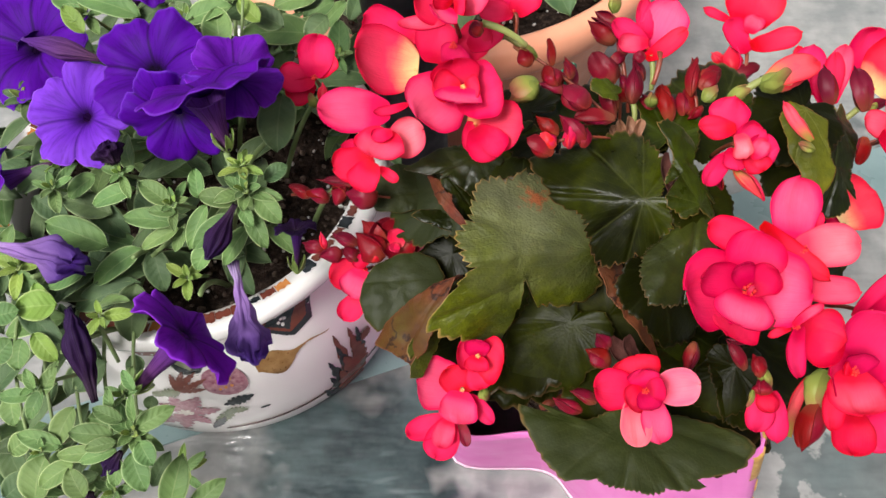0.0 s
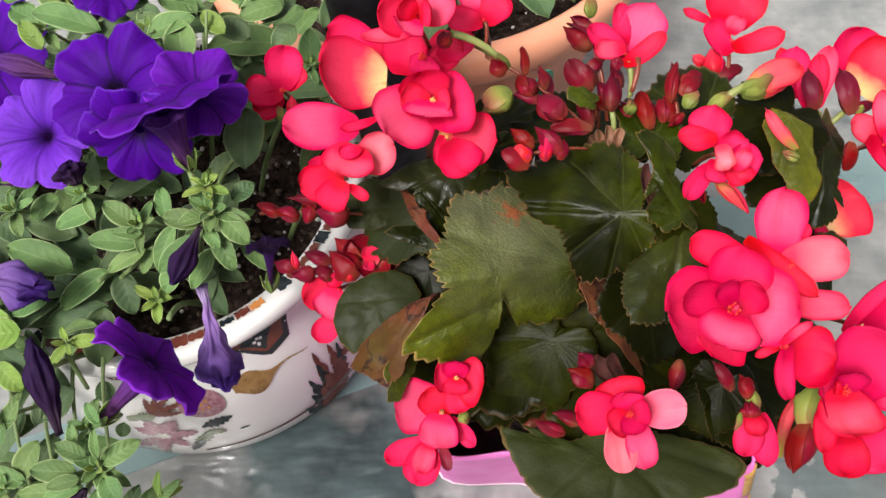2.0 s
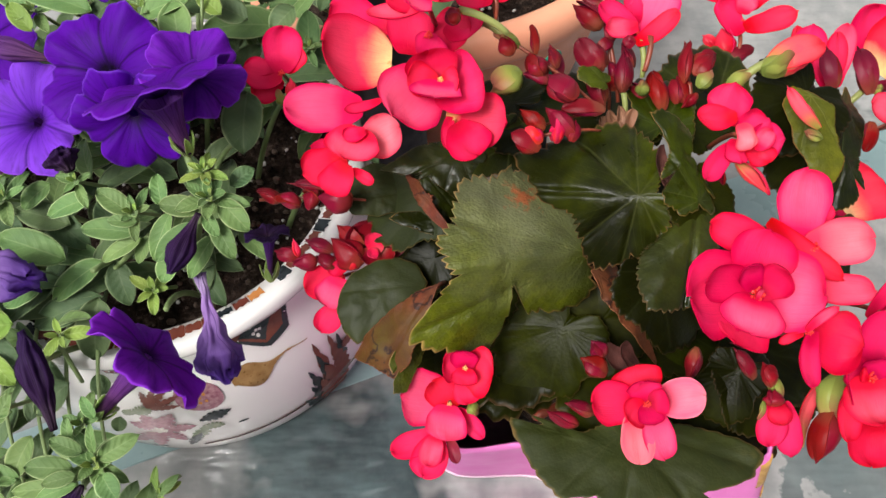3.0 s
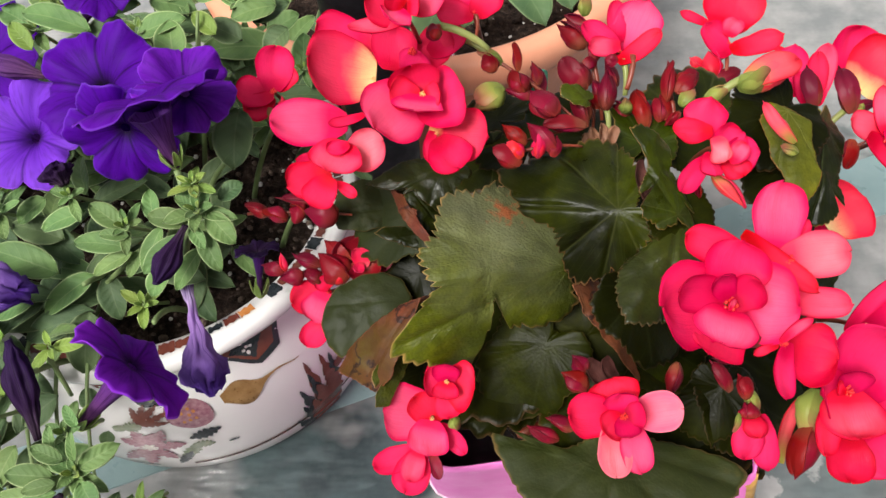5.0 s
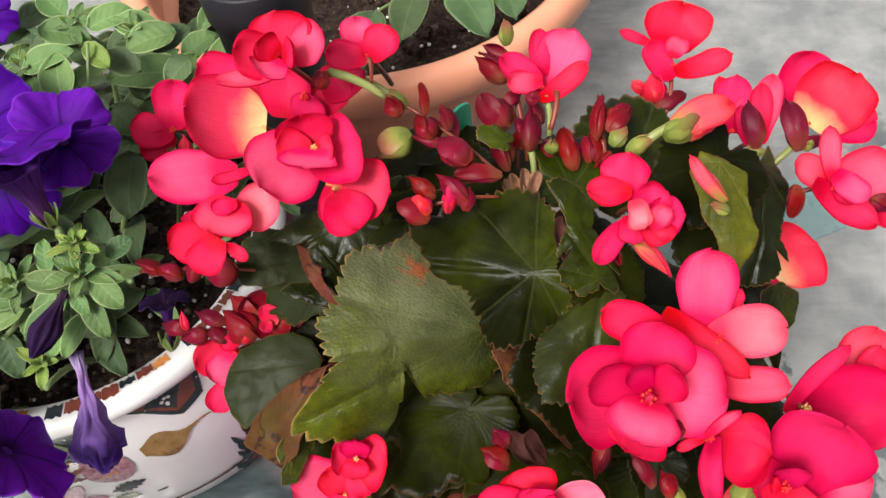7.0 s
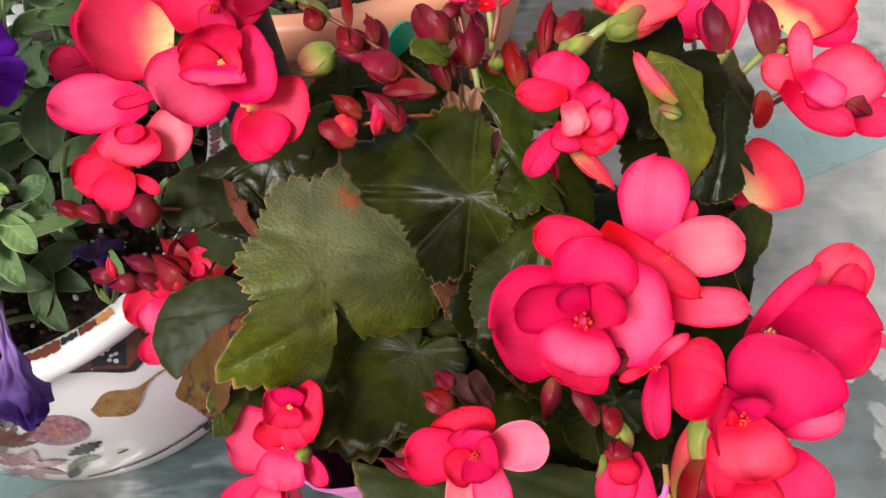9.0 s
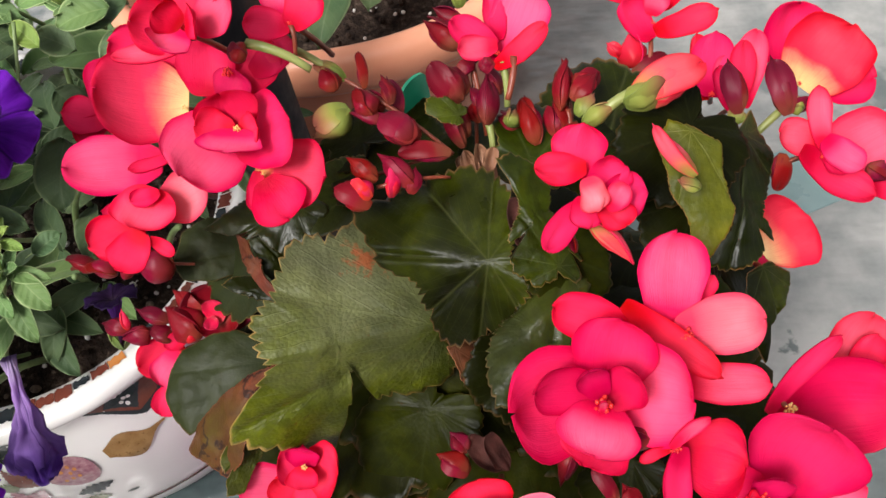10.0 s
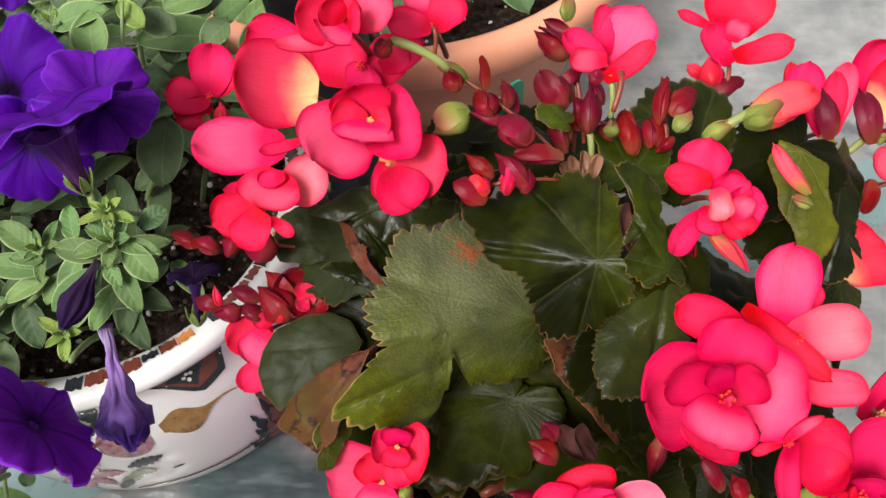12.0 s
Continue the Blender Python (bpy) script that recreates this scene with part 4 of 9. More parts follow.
motif(-88.6, 0.0846, 0.0299, 0.0150, 56, m_leafy, P_ROSE, lift=0.0011)
motif(-91.4, 0.0733, 0.0140, 0.0120, 0, m_spray, P_WHITE, lift=0.0015)
motif(-90.3, 0.1153, 0.0192, 0.0060, 88, m_leafy, P_BROWN, lift=0.0009)
motif(-88.5, 0.1165, 0.0241, 0.0060, 64, m_leafy, P_BROWN, lift=0.0010)
motif(-86.9, 0.1155, 0.0276, 0.0060, 45, m_leafy, P_BROWN, lift=0.0010)
motif(-85.8, 0.1109, 0.0275, 0.0060, 22, m_leafy, P_BROWN, lift=0.0011)
motif(-86.2, 0.1059, 0.0234, 0.0060, 1, m_leafy, P_BROWN, lift=0.0011)
motif(-77.2, 0.1084, 0.0300, 0.0360, 30, m_oval, P_ROSE, lift=0.0007)
motif(-78.8, 0.1117, 0.0024, 0.0030, 0, m_oval, P_ORANGE, lift=0.0012)
motif(-76.9, 0.1148, 0.0024, 0.0030, 0, m_oval, P_ORANGE, lift=0.0012)
motif(-75.8, 0.1116, 0.0024, 0.0030, 0, m_oval, P_ORANGE, lift=0.0012)
motif(-75.8, 0.1047, 0.0024, 0.0030, 0, m_oval, P_ORANGE, lift=0.0012)
motif(-77.4, 0.1040, 0.0024, 0.0030, 0, m_oval, P_ORANGE, lift=0.0012)
motif(-79.0, 0.1031, 0.0024, 0.0030, 0, m_oval, P_ORANGE, lift=0.0012)
motif(-77.1, 0.1091, 0.0024, 0.0030, 0, m_oval, P_ORANGE, lift=0.0012)
motif(-76.3, 0.0811, 0.0252, 0.0140, 11, m_leafy, P_NAVY, lift=0.0007)
motif(-78.2, 0.0665, 0.0170, 0.0140, -22, m_leafy, P_LEAF, lift=0.0008)
motif(-82.2, 0.0581, 0.0338, 0.0140, 52, m_leafy, P_LEAF, lift=0.0009)
motif(-85.0, 0.0469, 0.0281, 0.0100, 55, m_leafy, P_NAVY, lift=0.0010)
motif(-95.9, 0.1012, 0.0093, 0.0140, 136, m_leafy, P_LEAF, lift=0.0008)
motif(-92.2, 0.1038, 0.0163, 0.0140, -168, m_leafy, P_LEAF, lift=0.0013)
motif(-71.0, 0.0591, 0.0080, 0.0030, 0, m_oval, P_NAVY, lift=0.0008)
motif(206.0, 0.0700, 0.034, 0.02, 0, m_leafy, P_ROSE, lift=0.0006)
motif(203.2, 0.0801, 0.034, 0.02, 60, m_leafy, P_ROSE, lift=0.0007)
motif(197.5, 0.0809, 0.034, 0.02, 120, m_leafy, P_ROSE, lift=0.0007)
motif(194.1, 0.0717, 0.034, 0.02, 180, m_leafy, P_ROSE, lift=0.0008)
motif(196.1, 0.0609, 0.034, 0.02, 240, m_leafy, P_ROSE, lift=0.0009)
motif(201.7, 0.0585, 0.034, 0.02, 300, m_leafy, P_ROSE, lift=0.0009)

# ring of colour above the foot and a painted band inside the lip
for a0, a1 in ((-85, 25), (40, 170), (185, 265)):
    bm = bmesh.new()
    last = None
    for i in range(61):
        th = radians(a0 + (a1 - a0) * i / 60)
        now = [bm.verts.new((POT[0] + (pot_radius(z) + 0.0006) * math.cos(th), POT[1] + (pot_radius(z) + 0.0006) * math.sin(th), z)) for z in (0.026, 0.031)]
        if last:
            bm.faces.new((last[0], now[0], now[1], last[1]))
        last = now
    part("painted_line", bm, P_BROWN, planter)
rnd = random.Random(77)
for i in range(80):
    if i % 8 == 5:
        continue
    bm = bmesh.new()
    last = None
    inner, outer_r = rnd.uniform(0.1346, 0.137), rnd.uniform(0.142, 0.1458)
    for k in range(7):
        th = radians(i * 4.5 + k * rnd.uniform(0.66, 0.74))
        wave = 0.0009 * math.sin(k * 2.1 + i)
        now = []
        for r in (inner + wave, (inner + outer_r) / 2, outer_r - wave):
            z = 0.1682 + (min(r, 0.1458) - 0.134) / 0.0122 * 0.0039 + 0.0006
            now.append(bm.verts.new((POT[0] + r * math.cos(th), POT[1] + r * math.sin(th), z)))
        if last:
            bm.faces.new((last[0], now[0], now[1], last[1]))
            bm.faces.new((last[1], now[1], now[2], last[2]))
        last = now
    part("painted_band", bm, (P_BROWN, P_BROWN, P_NAVY, P_BROWN, P_ORANGE, P_BROWN, P_NAVY, P_BROWN)[i % 8], planter)


# ---- terracotta-coloured pot with a black nursery pot in it ----
TP = (0.004, 0.778)
terra = thing("terracotta_pot", (*TP, 0.0), "orange terracotta-coloured plastic pot with a thick rolled rim", "plant pot")
tprof = [(0.001, 0.0), (0.125, 0.0), (0.13, 0.004), (0.162, 0.12), (0.172, 0.152), (0.178, 0.155), (0.183, 0.158), (0.2, 0.168), (0.206, 0.176), (0.2075, 0.19), (0.205, 0.199), (0.199, 0.203), (0.192, 0.203), (0.187, 0.199), (0.185, 0.185), (0.18, 0.14), (0.15, 0.03), (0.001, 0.025)]
part("body", turned(tprof, TP, 128), TERRACOTTA, terra)
soil_disc("soil", TP, 0.1795, 0.15, 0.008, terra, 9)
crumbs("loose_soil", TP, 0.17, 0.152, 320, 0.0035, SOIL, terra, 15)
crumbs("perlite", TP, 0.17, 0.153, 220, 0.0015, PERLITE, terra, 17)

nursery = thing("nursery_pot", (-0.023, 0.515, 0.0), "tall black plastic nursery pot standing on the table", "plant pot")
npc = (-0.023, 0.515)
nprof = [(0.001, 0.0), (0.016, 0.0), (0.018, 0.003), (0.026, 0.33), (0.028, 0.331), (0.0285, 0.352), (0.027, 0.354), (0.025, 0.35), (0.022, 0.3), (0.001, 0.3)]
part("body", turned(nprof, npc, 64), BLACK_PLASTIC, nursery)
soil_disc("soil", npc, 0.0235, 0.325, 0.003, nursery, 21)

seedling = thing("seedling", (0.09, 0.76, 0.15), "young plant with broad grey-green leaves", "plant")
for b0, b1, w0 in (((0.078, 0.67, 0.205), (0.1, 0.624, 0.2), 0.04), ((0.115, 0.68, 0.2), (0.122, 0.64, 0.2), 0.034), ((0.018, 0.65, 0.205), (0.002, 0.596, 0.2), 0.036), ((0.05, 0.67, 0.205), (0.036, 0.626, 0.2), 0.034)):
    blade_leaf(seedling, b0, b1, w0, (0, -0.3, 1), 0.1, 0.16, SAGE_DARK)
    stem(seedling, (0.09, 0.76, 0.16), b0, 0.0016, STEM_SAGE)
for i, (dx, dy, L) in enumerate(((-0.05, -0.02, 0.07), (0.03, -0.05, 0.07), (0.05, 0.02, 0.06), (-0.02, 0.05, 0.06), (0.0, -0.075, 0.06))):
    foot = V((0.09, 0.76, 0.165 + 0.004 * i))
    blade_leaf(seedling, foot, foot + V((dx, dy, 0.03)), L * 0.55, (0, -0.4, 1), 0.1, 0.2, SAGE_DARK)
stem(seedling, (0.09, 0.76, 0.146), (0.09, 0.76, 0.185), 0.003, STEM_SAGE)

# ---- pink pot sleeve with its white lower edge ----
sleeve = thing("pink_pot_sleeve", (0.09, 0.33, 0.0), "pink square pot sleeve with white lower edge and flaking gilt corner", "plant pot")
low = [(-0.003, 0.322), (0.066, 0.313), (0.088, 0.29), (0.112, 0.262), (0.15, 0.243), (0.19, 0.24), (0.212, 0.262), (0.2, 0.35), (0.185, 0.42), (0.1, 0.44), (0.01, 0.43), (-0.006, 0.38)]
high = [(0.0, 0.293, 0.155), (0.05, 0.288, 0.158), (0.074, 0.277, 0.163), (0.098, 0.27, 0.168), (0.13, 0.264, 0.175), (0.155, 0.262, 0.188), (0.173, 0.264, 0.207), (0.175, 0.34, 0.18), (0.165, 0.405, 0.17), (0.1, 0.415, 0.16), (0.02, 0.41, 0.155), (0.0, 0.36, 0.155)]


def along(pts, i, k):
    """A point between two corners of a closed ring, on a smooth curve through all of them."""
    a, b, c, d = (V(pts[(i + q) % len(pts)]) for q in (-1, 0, 1, 2))
    return b + (c - a) * (0.5 * k) + (2 * a - 5 * b + 4 * c - d) * (0.5 * k * k) + (3 * b - a - 3 * c + d) * (0.5 * k ** 3)


def sleeve_panel(i, z0, z1, material, name, lift=0.0, k0=0.0, k1=1.0, label=""):
    """One panel of the folded sleeve, between two shares of its height."""
    bm = bmesh.new()
    j = (i + 1) % len(low)
    mid = V((0.09, 0.335, 0))
    rows = []
    for s in np.linspace(z0, z1, 9):
        row = []
        for k in np.linspace(k0, k1, 7):
            lo = along([(*p, 0.001) for p in low], i, k)
            hi = along(high, i, k)
            p = lo.lerp(hi, s)
            out = (p - mid)
            out.z = 0
            out.normalize()
            row.append((p + out * (lift + 0.0008 * noise.noise(p * 40)), p - out * 0.002))
        rows.append(row)
    fv = [[bm.verts.new(p[0]) for p in r] for r in rows]
    bv = [[bm.verts.new(p[1]) for p in r] for r in rows]
    for a in range(8):
        for b in range(6):
            bm.faces.new((fv[a][b], fv[a][b + 1], fv[a + 1][b + 1], fv[a + 1][b]))
            bm.faces.new((bv[a][b], bv[a + 1][b], bv[a + 1][b + 1], bv[a][b + 1]))
    for b in range(6):
        bm.faces.new((fv[8][b], fv[8][b + 1], bv[8][b + 1], bv[8][b]))
        bm.faces.new((fv[0][b], bv[0][b], bv[0][b + 1], fv[0][b + 1]))
    return part(name, bm, material, sleeve, label)


for i in range(len(low)):
    sleeve_panel(i, 0.0, 1.0, PINK, "panel")
    sleeve_panel(i, 0.0, 0.05, WHITE_EDGE, "edge_strip", 0.0012)
for z0, z1, k0, k1 in ((0.8, 0.97, 0.55, 0.95), (0.5, 0.58, 0.5, 0.85), (0.66, 0.7, 0.8, 0.95), (0.4, 0.43, 0.6, 0.75)):
    sleeve_panel(5, z0, z1, GILT, "gilt_flake", 0.0009, k0, k1)
sleeve_panel(6, 0.75, 1.0, GILT, "gilt_flake", 0.0009, 0.0, 0.3)
soil_disc("soil", (0.092, 0.345), 0.05, 0.135, 0.006, sleeve, 31)

label_stake = thing("plant_label", (0.08, 0.452, 0.0), "bright green plastic plant label leaning behind the begonia", "label")
bm = bmesh.new()
stake_to = V((0.0732, 0.4583, 0.303)) - V((0.08, 0.452, 0.0))
bmesh.ops.create_cube(bm, size=1.0, matrix=Matrix.Translation(V((0.08, 0.452, 0.0)) + stake_to * 0.47) @ stake_to.to_track_quat("Y", "Z").to_matrix().to_4x4() @ Matrix.Diagonal((0.005, stake_to.length * 0.94, 0.0014, 1)))
bmesh.ops.bevel(bm, geom=bm.edges[:], offset=0.0005, segments=2, affect="EDGES")
part("stake", bm, BLACK_PLASTIC, label_stake, smooth=False)
bm = bmesh.new()
head_at = V((0.08, 0.452, 0.0)) + stake_to * 0.96
rim = [(0.009 * math.cos(math.radians(d)), 0.006 + 0.006 * math.sin(math.radians(d))) for d in range(0, 181, 15)] + [(-0.009, -0.012), (0.009, -0.012)]
head = bm.faces.new([bm.verts.new((x, y, 0.0008)) for x, y in rim])
back = bmesh.ops.extrude_face_region(bm, geom=[head])["geom"]
bmesh.ops.translate(bm, verts=[v for v in back if isinstance(v, bmesh.types.BMVert)], vec=(0, 0, -0.0016))
bmesh.ops.recalc_face_normals(bm, faces=bm.faces[:])
bmesh.ops.transform(bm, verts=bm.verts[:], matrix=Matrix.Translation(head_at + V((0.002, -0.002, -0.001))) @ stake_to.to_track_quat("Y", "Z").to_matrix().to_4x4())
part("tag", bm, GREEN_TAG, label_stake, "bright green plastic", smooth=False)

# ---- begonia ----
begonia = thing("begonia_plant", (0.085, 0.335, 0.16), "begonia with coral double blooms, red buds and toothed glossy leaves", "plant")
lobed_leaf(begonia, (0.0412, 0.3314, 0.2939), (0.0133, 0.325, 0.3014), (0.33, -0.53, 0.78), ((-174, 1.50), (-159, 1.80), (-148, 1.69), (-139, 1.52), (-128, 1.27), (-117, 1.11), (-116, 0.47), (-106, 0.63), (-93, 1.18), (-87, 1.71), (-63, 1.70), (-37, 1.88), (-26, 1.24), (-12, 0.95), (0, 1.00), (10, 1.00), (25, 1.03), (45, 1.06), (63, 1.18), (86, 1.39), (102, 1.47), (111, 1.65), (120, 1.87), (132, 1.94), (144, 2.05), (155, 1.83), (163, 1.59), (176, 1.44)), (-1.45, -0.03), LEAF_OLD, 0, 0.72, 0.085, "large matt green leaf with a rust-coloured blotch and a cracked lobe", 0.028)
stem(begonia, (0.0873, 0.3668, 0.2393), (0.0813, 0.3408, 0.2813), 0.0014, STEM_RED, (0, 0, 0.003))
lobed_leaf(begonia, (0.0951, 0.3508, 0.3127), (0.1121, 0.3462, 0.3152), (-0.25, -0.47, 0.85), ((-173, 2.53), (-162, 3.22), (-151, 2.62), (-133, 2.37), (-110, 2.12), (-84, 2.00), (-66, 1.71), (-43, 1.25), (-13, 0.98), (2, 1.38), (22, 1.43), (43, 1.51), (66, 1.63), (75, 1.50), (90, 1.79), (101, 2.03), (110, 2.02), (128, 1.48), (158, 1.42)), (0.46, -0.05), LEAF, 0.05, 0.45, 0.085, "glossy dark green leaf with a toothed rim", 0.05)
stem(begonia, (0.1094, 0.3763, 0.2709), (0.1034, 0.3503, 0.3129), 0.0014, STEM_RED, (0, 0, 0.003))
lobed_leaf(begonia, (0.1214, 0.3577, 0.3288), (0.1155, 0.379, 0.3393), (0.32, -0.35, 0.88), ((-172, 0.99), (-163, 1.07), (-153, 0.96), (-140, 0.89), (-131, 0.71), (-130, 0.28), (-122, 0.42), (-118, 0.56), (-68, 0.20), (-25, 0.37), (-19, 0.55), (-15, 0.75), (-15, 0.87), (-14, 1.00), (-7, 0.99), (1, 1.01), (6, 0.95), (11, 0.90), (25, 0.75), (43, 0.67), (54, 0.44), (84, 0.27), (134, 0.43), (148, 1.04), (149, 0.87), (150, 0.71), (157, 1.10), (164, 1.18), (170, 1.05), (177, 0.93)), (-0.81, 0.10), LEAF, 0.05, 0.3, 0.06, "glossy green leaf with veins raying from its stalk", 0.045)
stem(begonia, (0.1336, 0.3682, 0.2757), (0.1276, 0.3422, 0.3177), 0.0014, STEM_RED, (0, 0, 0.003))
lobed_leaf(begonia, (0.1183, 0.3244, 0.3047), (0.1003, 0.2983, 0.2993), (0, -0.2, 0.98), ((-178, 0.83), (-170, 0.86), (-156, 0.75), (-140, 0.71), (-121, 0.60), (-98, 0.59), (-68, 0.57), (-44, 0.70), (-28, 0.80), (-16, 0.94), (-8, 0.95), (0, 0.99), (6, 0.88), (14, 0.78), (25, 0.70), (39, 0.65), (45, 0.59), (53, 0.54), (68, 0.43), (90, 0.37), (118, 0.37), (140, 0.45), (152, 0.58), (160, 0.72), (167, 0.77), (173, 0.84)), (-0.80, 0.09), LEAF_GREY, 0.06, 0.45, 0.08, "dark green leaf with a grey sheen and deep veins", 0.07)
stem(begonia, (0.1364, 0.3735, 0.2643), (0.1304, 0.3475, 0.3063), 0.0014, STEM_RED, (0, 0, 0.003))
lobed_leaf(begonia, (-0.0244, 0.3403, 0.2498), (-0.0451, 0.3326, 0.2466), (-0, -0.37, 0.93), ((-174, 1.18), (-167, 1.08), (-159, 0.99), (-150, 0.93), (-140, 0.80), (-127, 0.69), (-110, 0.64), (-91, 0.62), (-73, 0.67), (-59, 0.78), (-50, 0.91), (-44, 1.06), (-39, 1.22), (-32, 1.18), (-25, 1.16), (-17, 1.16), (-9, 1.11), (1, 1.08), (10, 1.08), (17, 1.03), (25, 1.00), (33, 0.98), (43, 0.93), (55, 0.90), (66, 0.92), (81, 0.86), (96, 0.86), (110, 0.92), (120, 0.95), (129, 0.99), (137, 1.07), (146, 1.08), (155, 1.13), (162, 1.19), (170, 1.17), (178, 1.16)), (-1.06, -0.14), LEAF_PLAIN, 0.12, 0.1, 0.012, "plain rounded green leaf", 0.012)
stem(begonia, (0.0048, 0.3735, 0.2058), (-0.0012, 0.3475, 0.2478), 0.0014, STEM_RED, (0, 0, 0.003))
lobed_leaf(begonia, (-0.0144, 0.3176, 0.2537), (-0.0338, 0.3098, 0.2383), (-0.49, -0.35, 0.8), ((-180, 0.87), (-174, 0.73), (-165, 0.59), (-152, 0.47), (-119, 0.40), (-85, 0.48), (-65, 0.67), (-55, 0.74), (-47, 0.84), (-40, 0.95), (-32, 0.92), (-23, 0.92), (-13, 0.94), (-4, 1.02), (4, 1.14), (12, 1.33), (16, 1.20), (21, 1.08), (27, 0.98), (37, 0.75), (53, 0.58), (77, 0.49), (108, 0.49), (131, 0.62), (144, 0.80), (154, 0.93), (161, 1.08), (166, 1.23), (170, 1.11), (174, 0.98)), (-1.09, 0.28), LEAF_BROWN, 0.1, 0.25, 0.03, "curled withered brown leaf with dark cracks", 0.03)
stem(begonia, (0.0125, 0.3606, 0.2247), (0.0065, 0.3346, 0.2667), 0.0014, STEM_RED, (0, 0, 0.003))
lobed_leaf(begonia, (-0.0092, 0.3114, 0.2423), (-0.0162, 0.2952, 0.2376), (0.44, -0.42, 0.79), ((-178, 0.74), (-169, 1.00), (-164, 1.29), (-160, 1.60), (-158, 1.35), (-154, 1.12), (-149, 0.90), (-134, 0.59), (-99, 0.40), (-53, 0.48), (-34, 0.66), (-24, 0.88), (-19, 1.11), (-12, 1.14), (-6, 1.18), (0, 1.23), (4, 1.08), (10, 0.93), (14, 0.29), (16, 0.46), (17, 0.63), (18, 0.80), (140, 0.07), (178, 0.39)), (-1.30, -0.50), LEAF_OLD, 0.1, 0.15, 0.03, "", 0.03)
stem(begonia, (0.0107, 0.3593, 0.1967), (0.0047, 0.3333, 0.2387), 0.0014, STEM_RED, (0, 0, 0.003))
lobed_leaf(begonia, (0.0954, 0.3238, 0.2654), (0.1079, 0.307, 0.247), (0.56, -0.39, 0.73), ((-178, 0.62), (-157, 0.56), (-132, 0.61), (-119, 0.48), (-97, 0.39), (-70, 0.39), (-44, 0.41), (-25, 0.51), (-20, 1.45), (-18, 1.16), (-16, 0.89), (-15, 1.53), (-13, 0.65), (-11, 1.62), (-8, 1.73), (-5, 1.49), (-3, 1.27), (0, 1.07), (3, 0.87), (7, 0.68), (14, 0.51), (31, 0.34), (68, 0.24), (112, 0.28), (143, 0.38), (159, 0.53), (168, 0.71)), (-0.60, 0.07), LEAF_BROWN, 0.1, 0.2, 0.02, "folded withered leaf, brown with dark cracks", 0.03)
stem(begonia, (0.0911, 0.3595, 0.2329), (0.0851, 0.3335, 0.2749), 0.0014, STEM_RED, (0, 0, 0.003))
lobed_leaf(begonia, (0.0121, 0.3917, 0.2935), (-0.0128, 0.3889, 0.2936), (0.04, -0.37, 0.93), ((-176, 0.91), (-169, 0.85), (-160, 0.80), (-143, 0.71), (-124, 0.69), (-106, 0.75), (-99, 0.62), (-88, 0.51), (-73, 0.43), (-57, 0.36), (-36, 0.32), (-25, 0.56), (-22, 0.48), (-18, 0.41), (-14, 0.66), (-13, 0.34), (-7, 0.77), (-1, 0.89), (1, 1.01), (4, 1.13), (6, 1.26), (13, 1.02), (26, 0.81), (46, 0.66), (66, 0.54), (92, 0.52), (116, 0.61), (130, 0.64), (142, 0.71), (152, 0.81), (162, 0.85), (170, 0.92), (177, 1.00)), (-0.43, 0.23), LEAF_GREY, 0.1, 0.2, 0.04, "", 0.03)
stem(begonia, (0.028, 0.4252, 0.2511), (0.022, 0.3992, 0.2931), 0.0014, STEM_RED, (0, 0, 0.003))
lobed_leaf(begonia, (0.0046, 0.3749, 0.2877), (-0.0046, 0.3881, 0.2879), (-0.49, -0.35, 0.8), ((-176, 0.52), (-174, 0.85), (-172, 1.18), (-169, 1.20), (-166, 1.22), (-163, 1.24), (-159, 1.05), (-153, 0.86), (-144, 0.68), (-129, 0.47), (-94, 0.35), (-52, 0.41), (-21, 0.64), (-9, 0.98), (-3, 1.37), (1, 1.15), (5, 0.96), (12, 0.78), (15, 0.46), (29, 0.15), (173, 0.16)), (1.24, -0.07), LEAF_BROWN, 0.1, 0.2, 0.04, "", 0.03)
stem(begonia, (0.0003, 0.4181, 0.2421), (-0.0057, 0.3921, 0.2841), 0.0014, STEM_RED, (0, 0, 0.003))
lobed_leaf(begonia, (0.011, 0.3776, 0.2832), (0.0152, 0.3665, 0.2756), (0.35, -0.43, 0.83), ((-175, 0.65), (-157, 0.43), (-125, 0.45), (-102, 0.58), (-89, 0.78), (-66, 0.67), (-42, 0.70), (-23, 0.83), (-13, 0.90), (-4, 0.98), (2, 1.09), (10, 0.84), (23, 0.62), (47, 0.46), (104, 0.39), (140, 0.65), (154, 1.02), (161, 1.05), (168, 1.10), (174, 1.16), (178, 0.90)), (-1.10, 0.22), LEAF, 0.1, 0.2, 0.05, "", 0.03)
stem(begonia, (0.0085, 0.416, 0.2471), (0.0025, 0.39, 0.2891), 0.0014, STEM_RED, (0, 0, 0.003))
lobed_leaf(begonia, (-0.0021, 0.3718, 0.2693), (-0.0154, 0.3759, 0.2711), (0.05, -0.28, 0.96), ((-179, 1.19), (-172, 1.03), (-164, 0.87), (-159, 0.62), (-148, 0.37), (-106, 0.17), (-43, 0.24), (-22, 0.43), (-14, 0.64), (-8, 0.79), (-3, 0.96), (0, 1.12), (6, 1.04), (12, 0.98), (19, 0.93), (33, 0.71), (55, 0.57), (85, 0.56), (112, 0.57), (134, 0.70), (147, 0.89), (160, 1.02), (169, 1.18), (176, 1.37)), (-1.29, 0.14), LEAF, 0.1, 0.2, 0.05, "", 0.03)
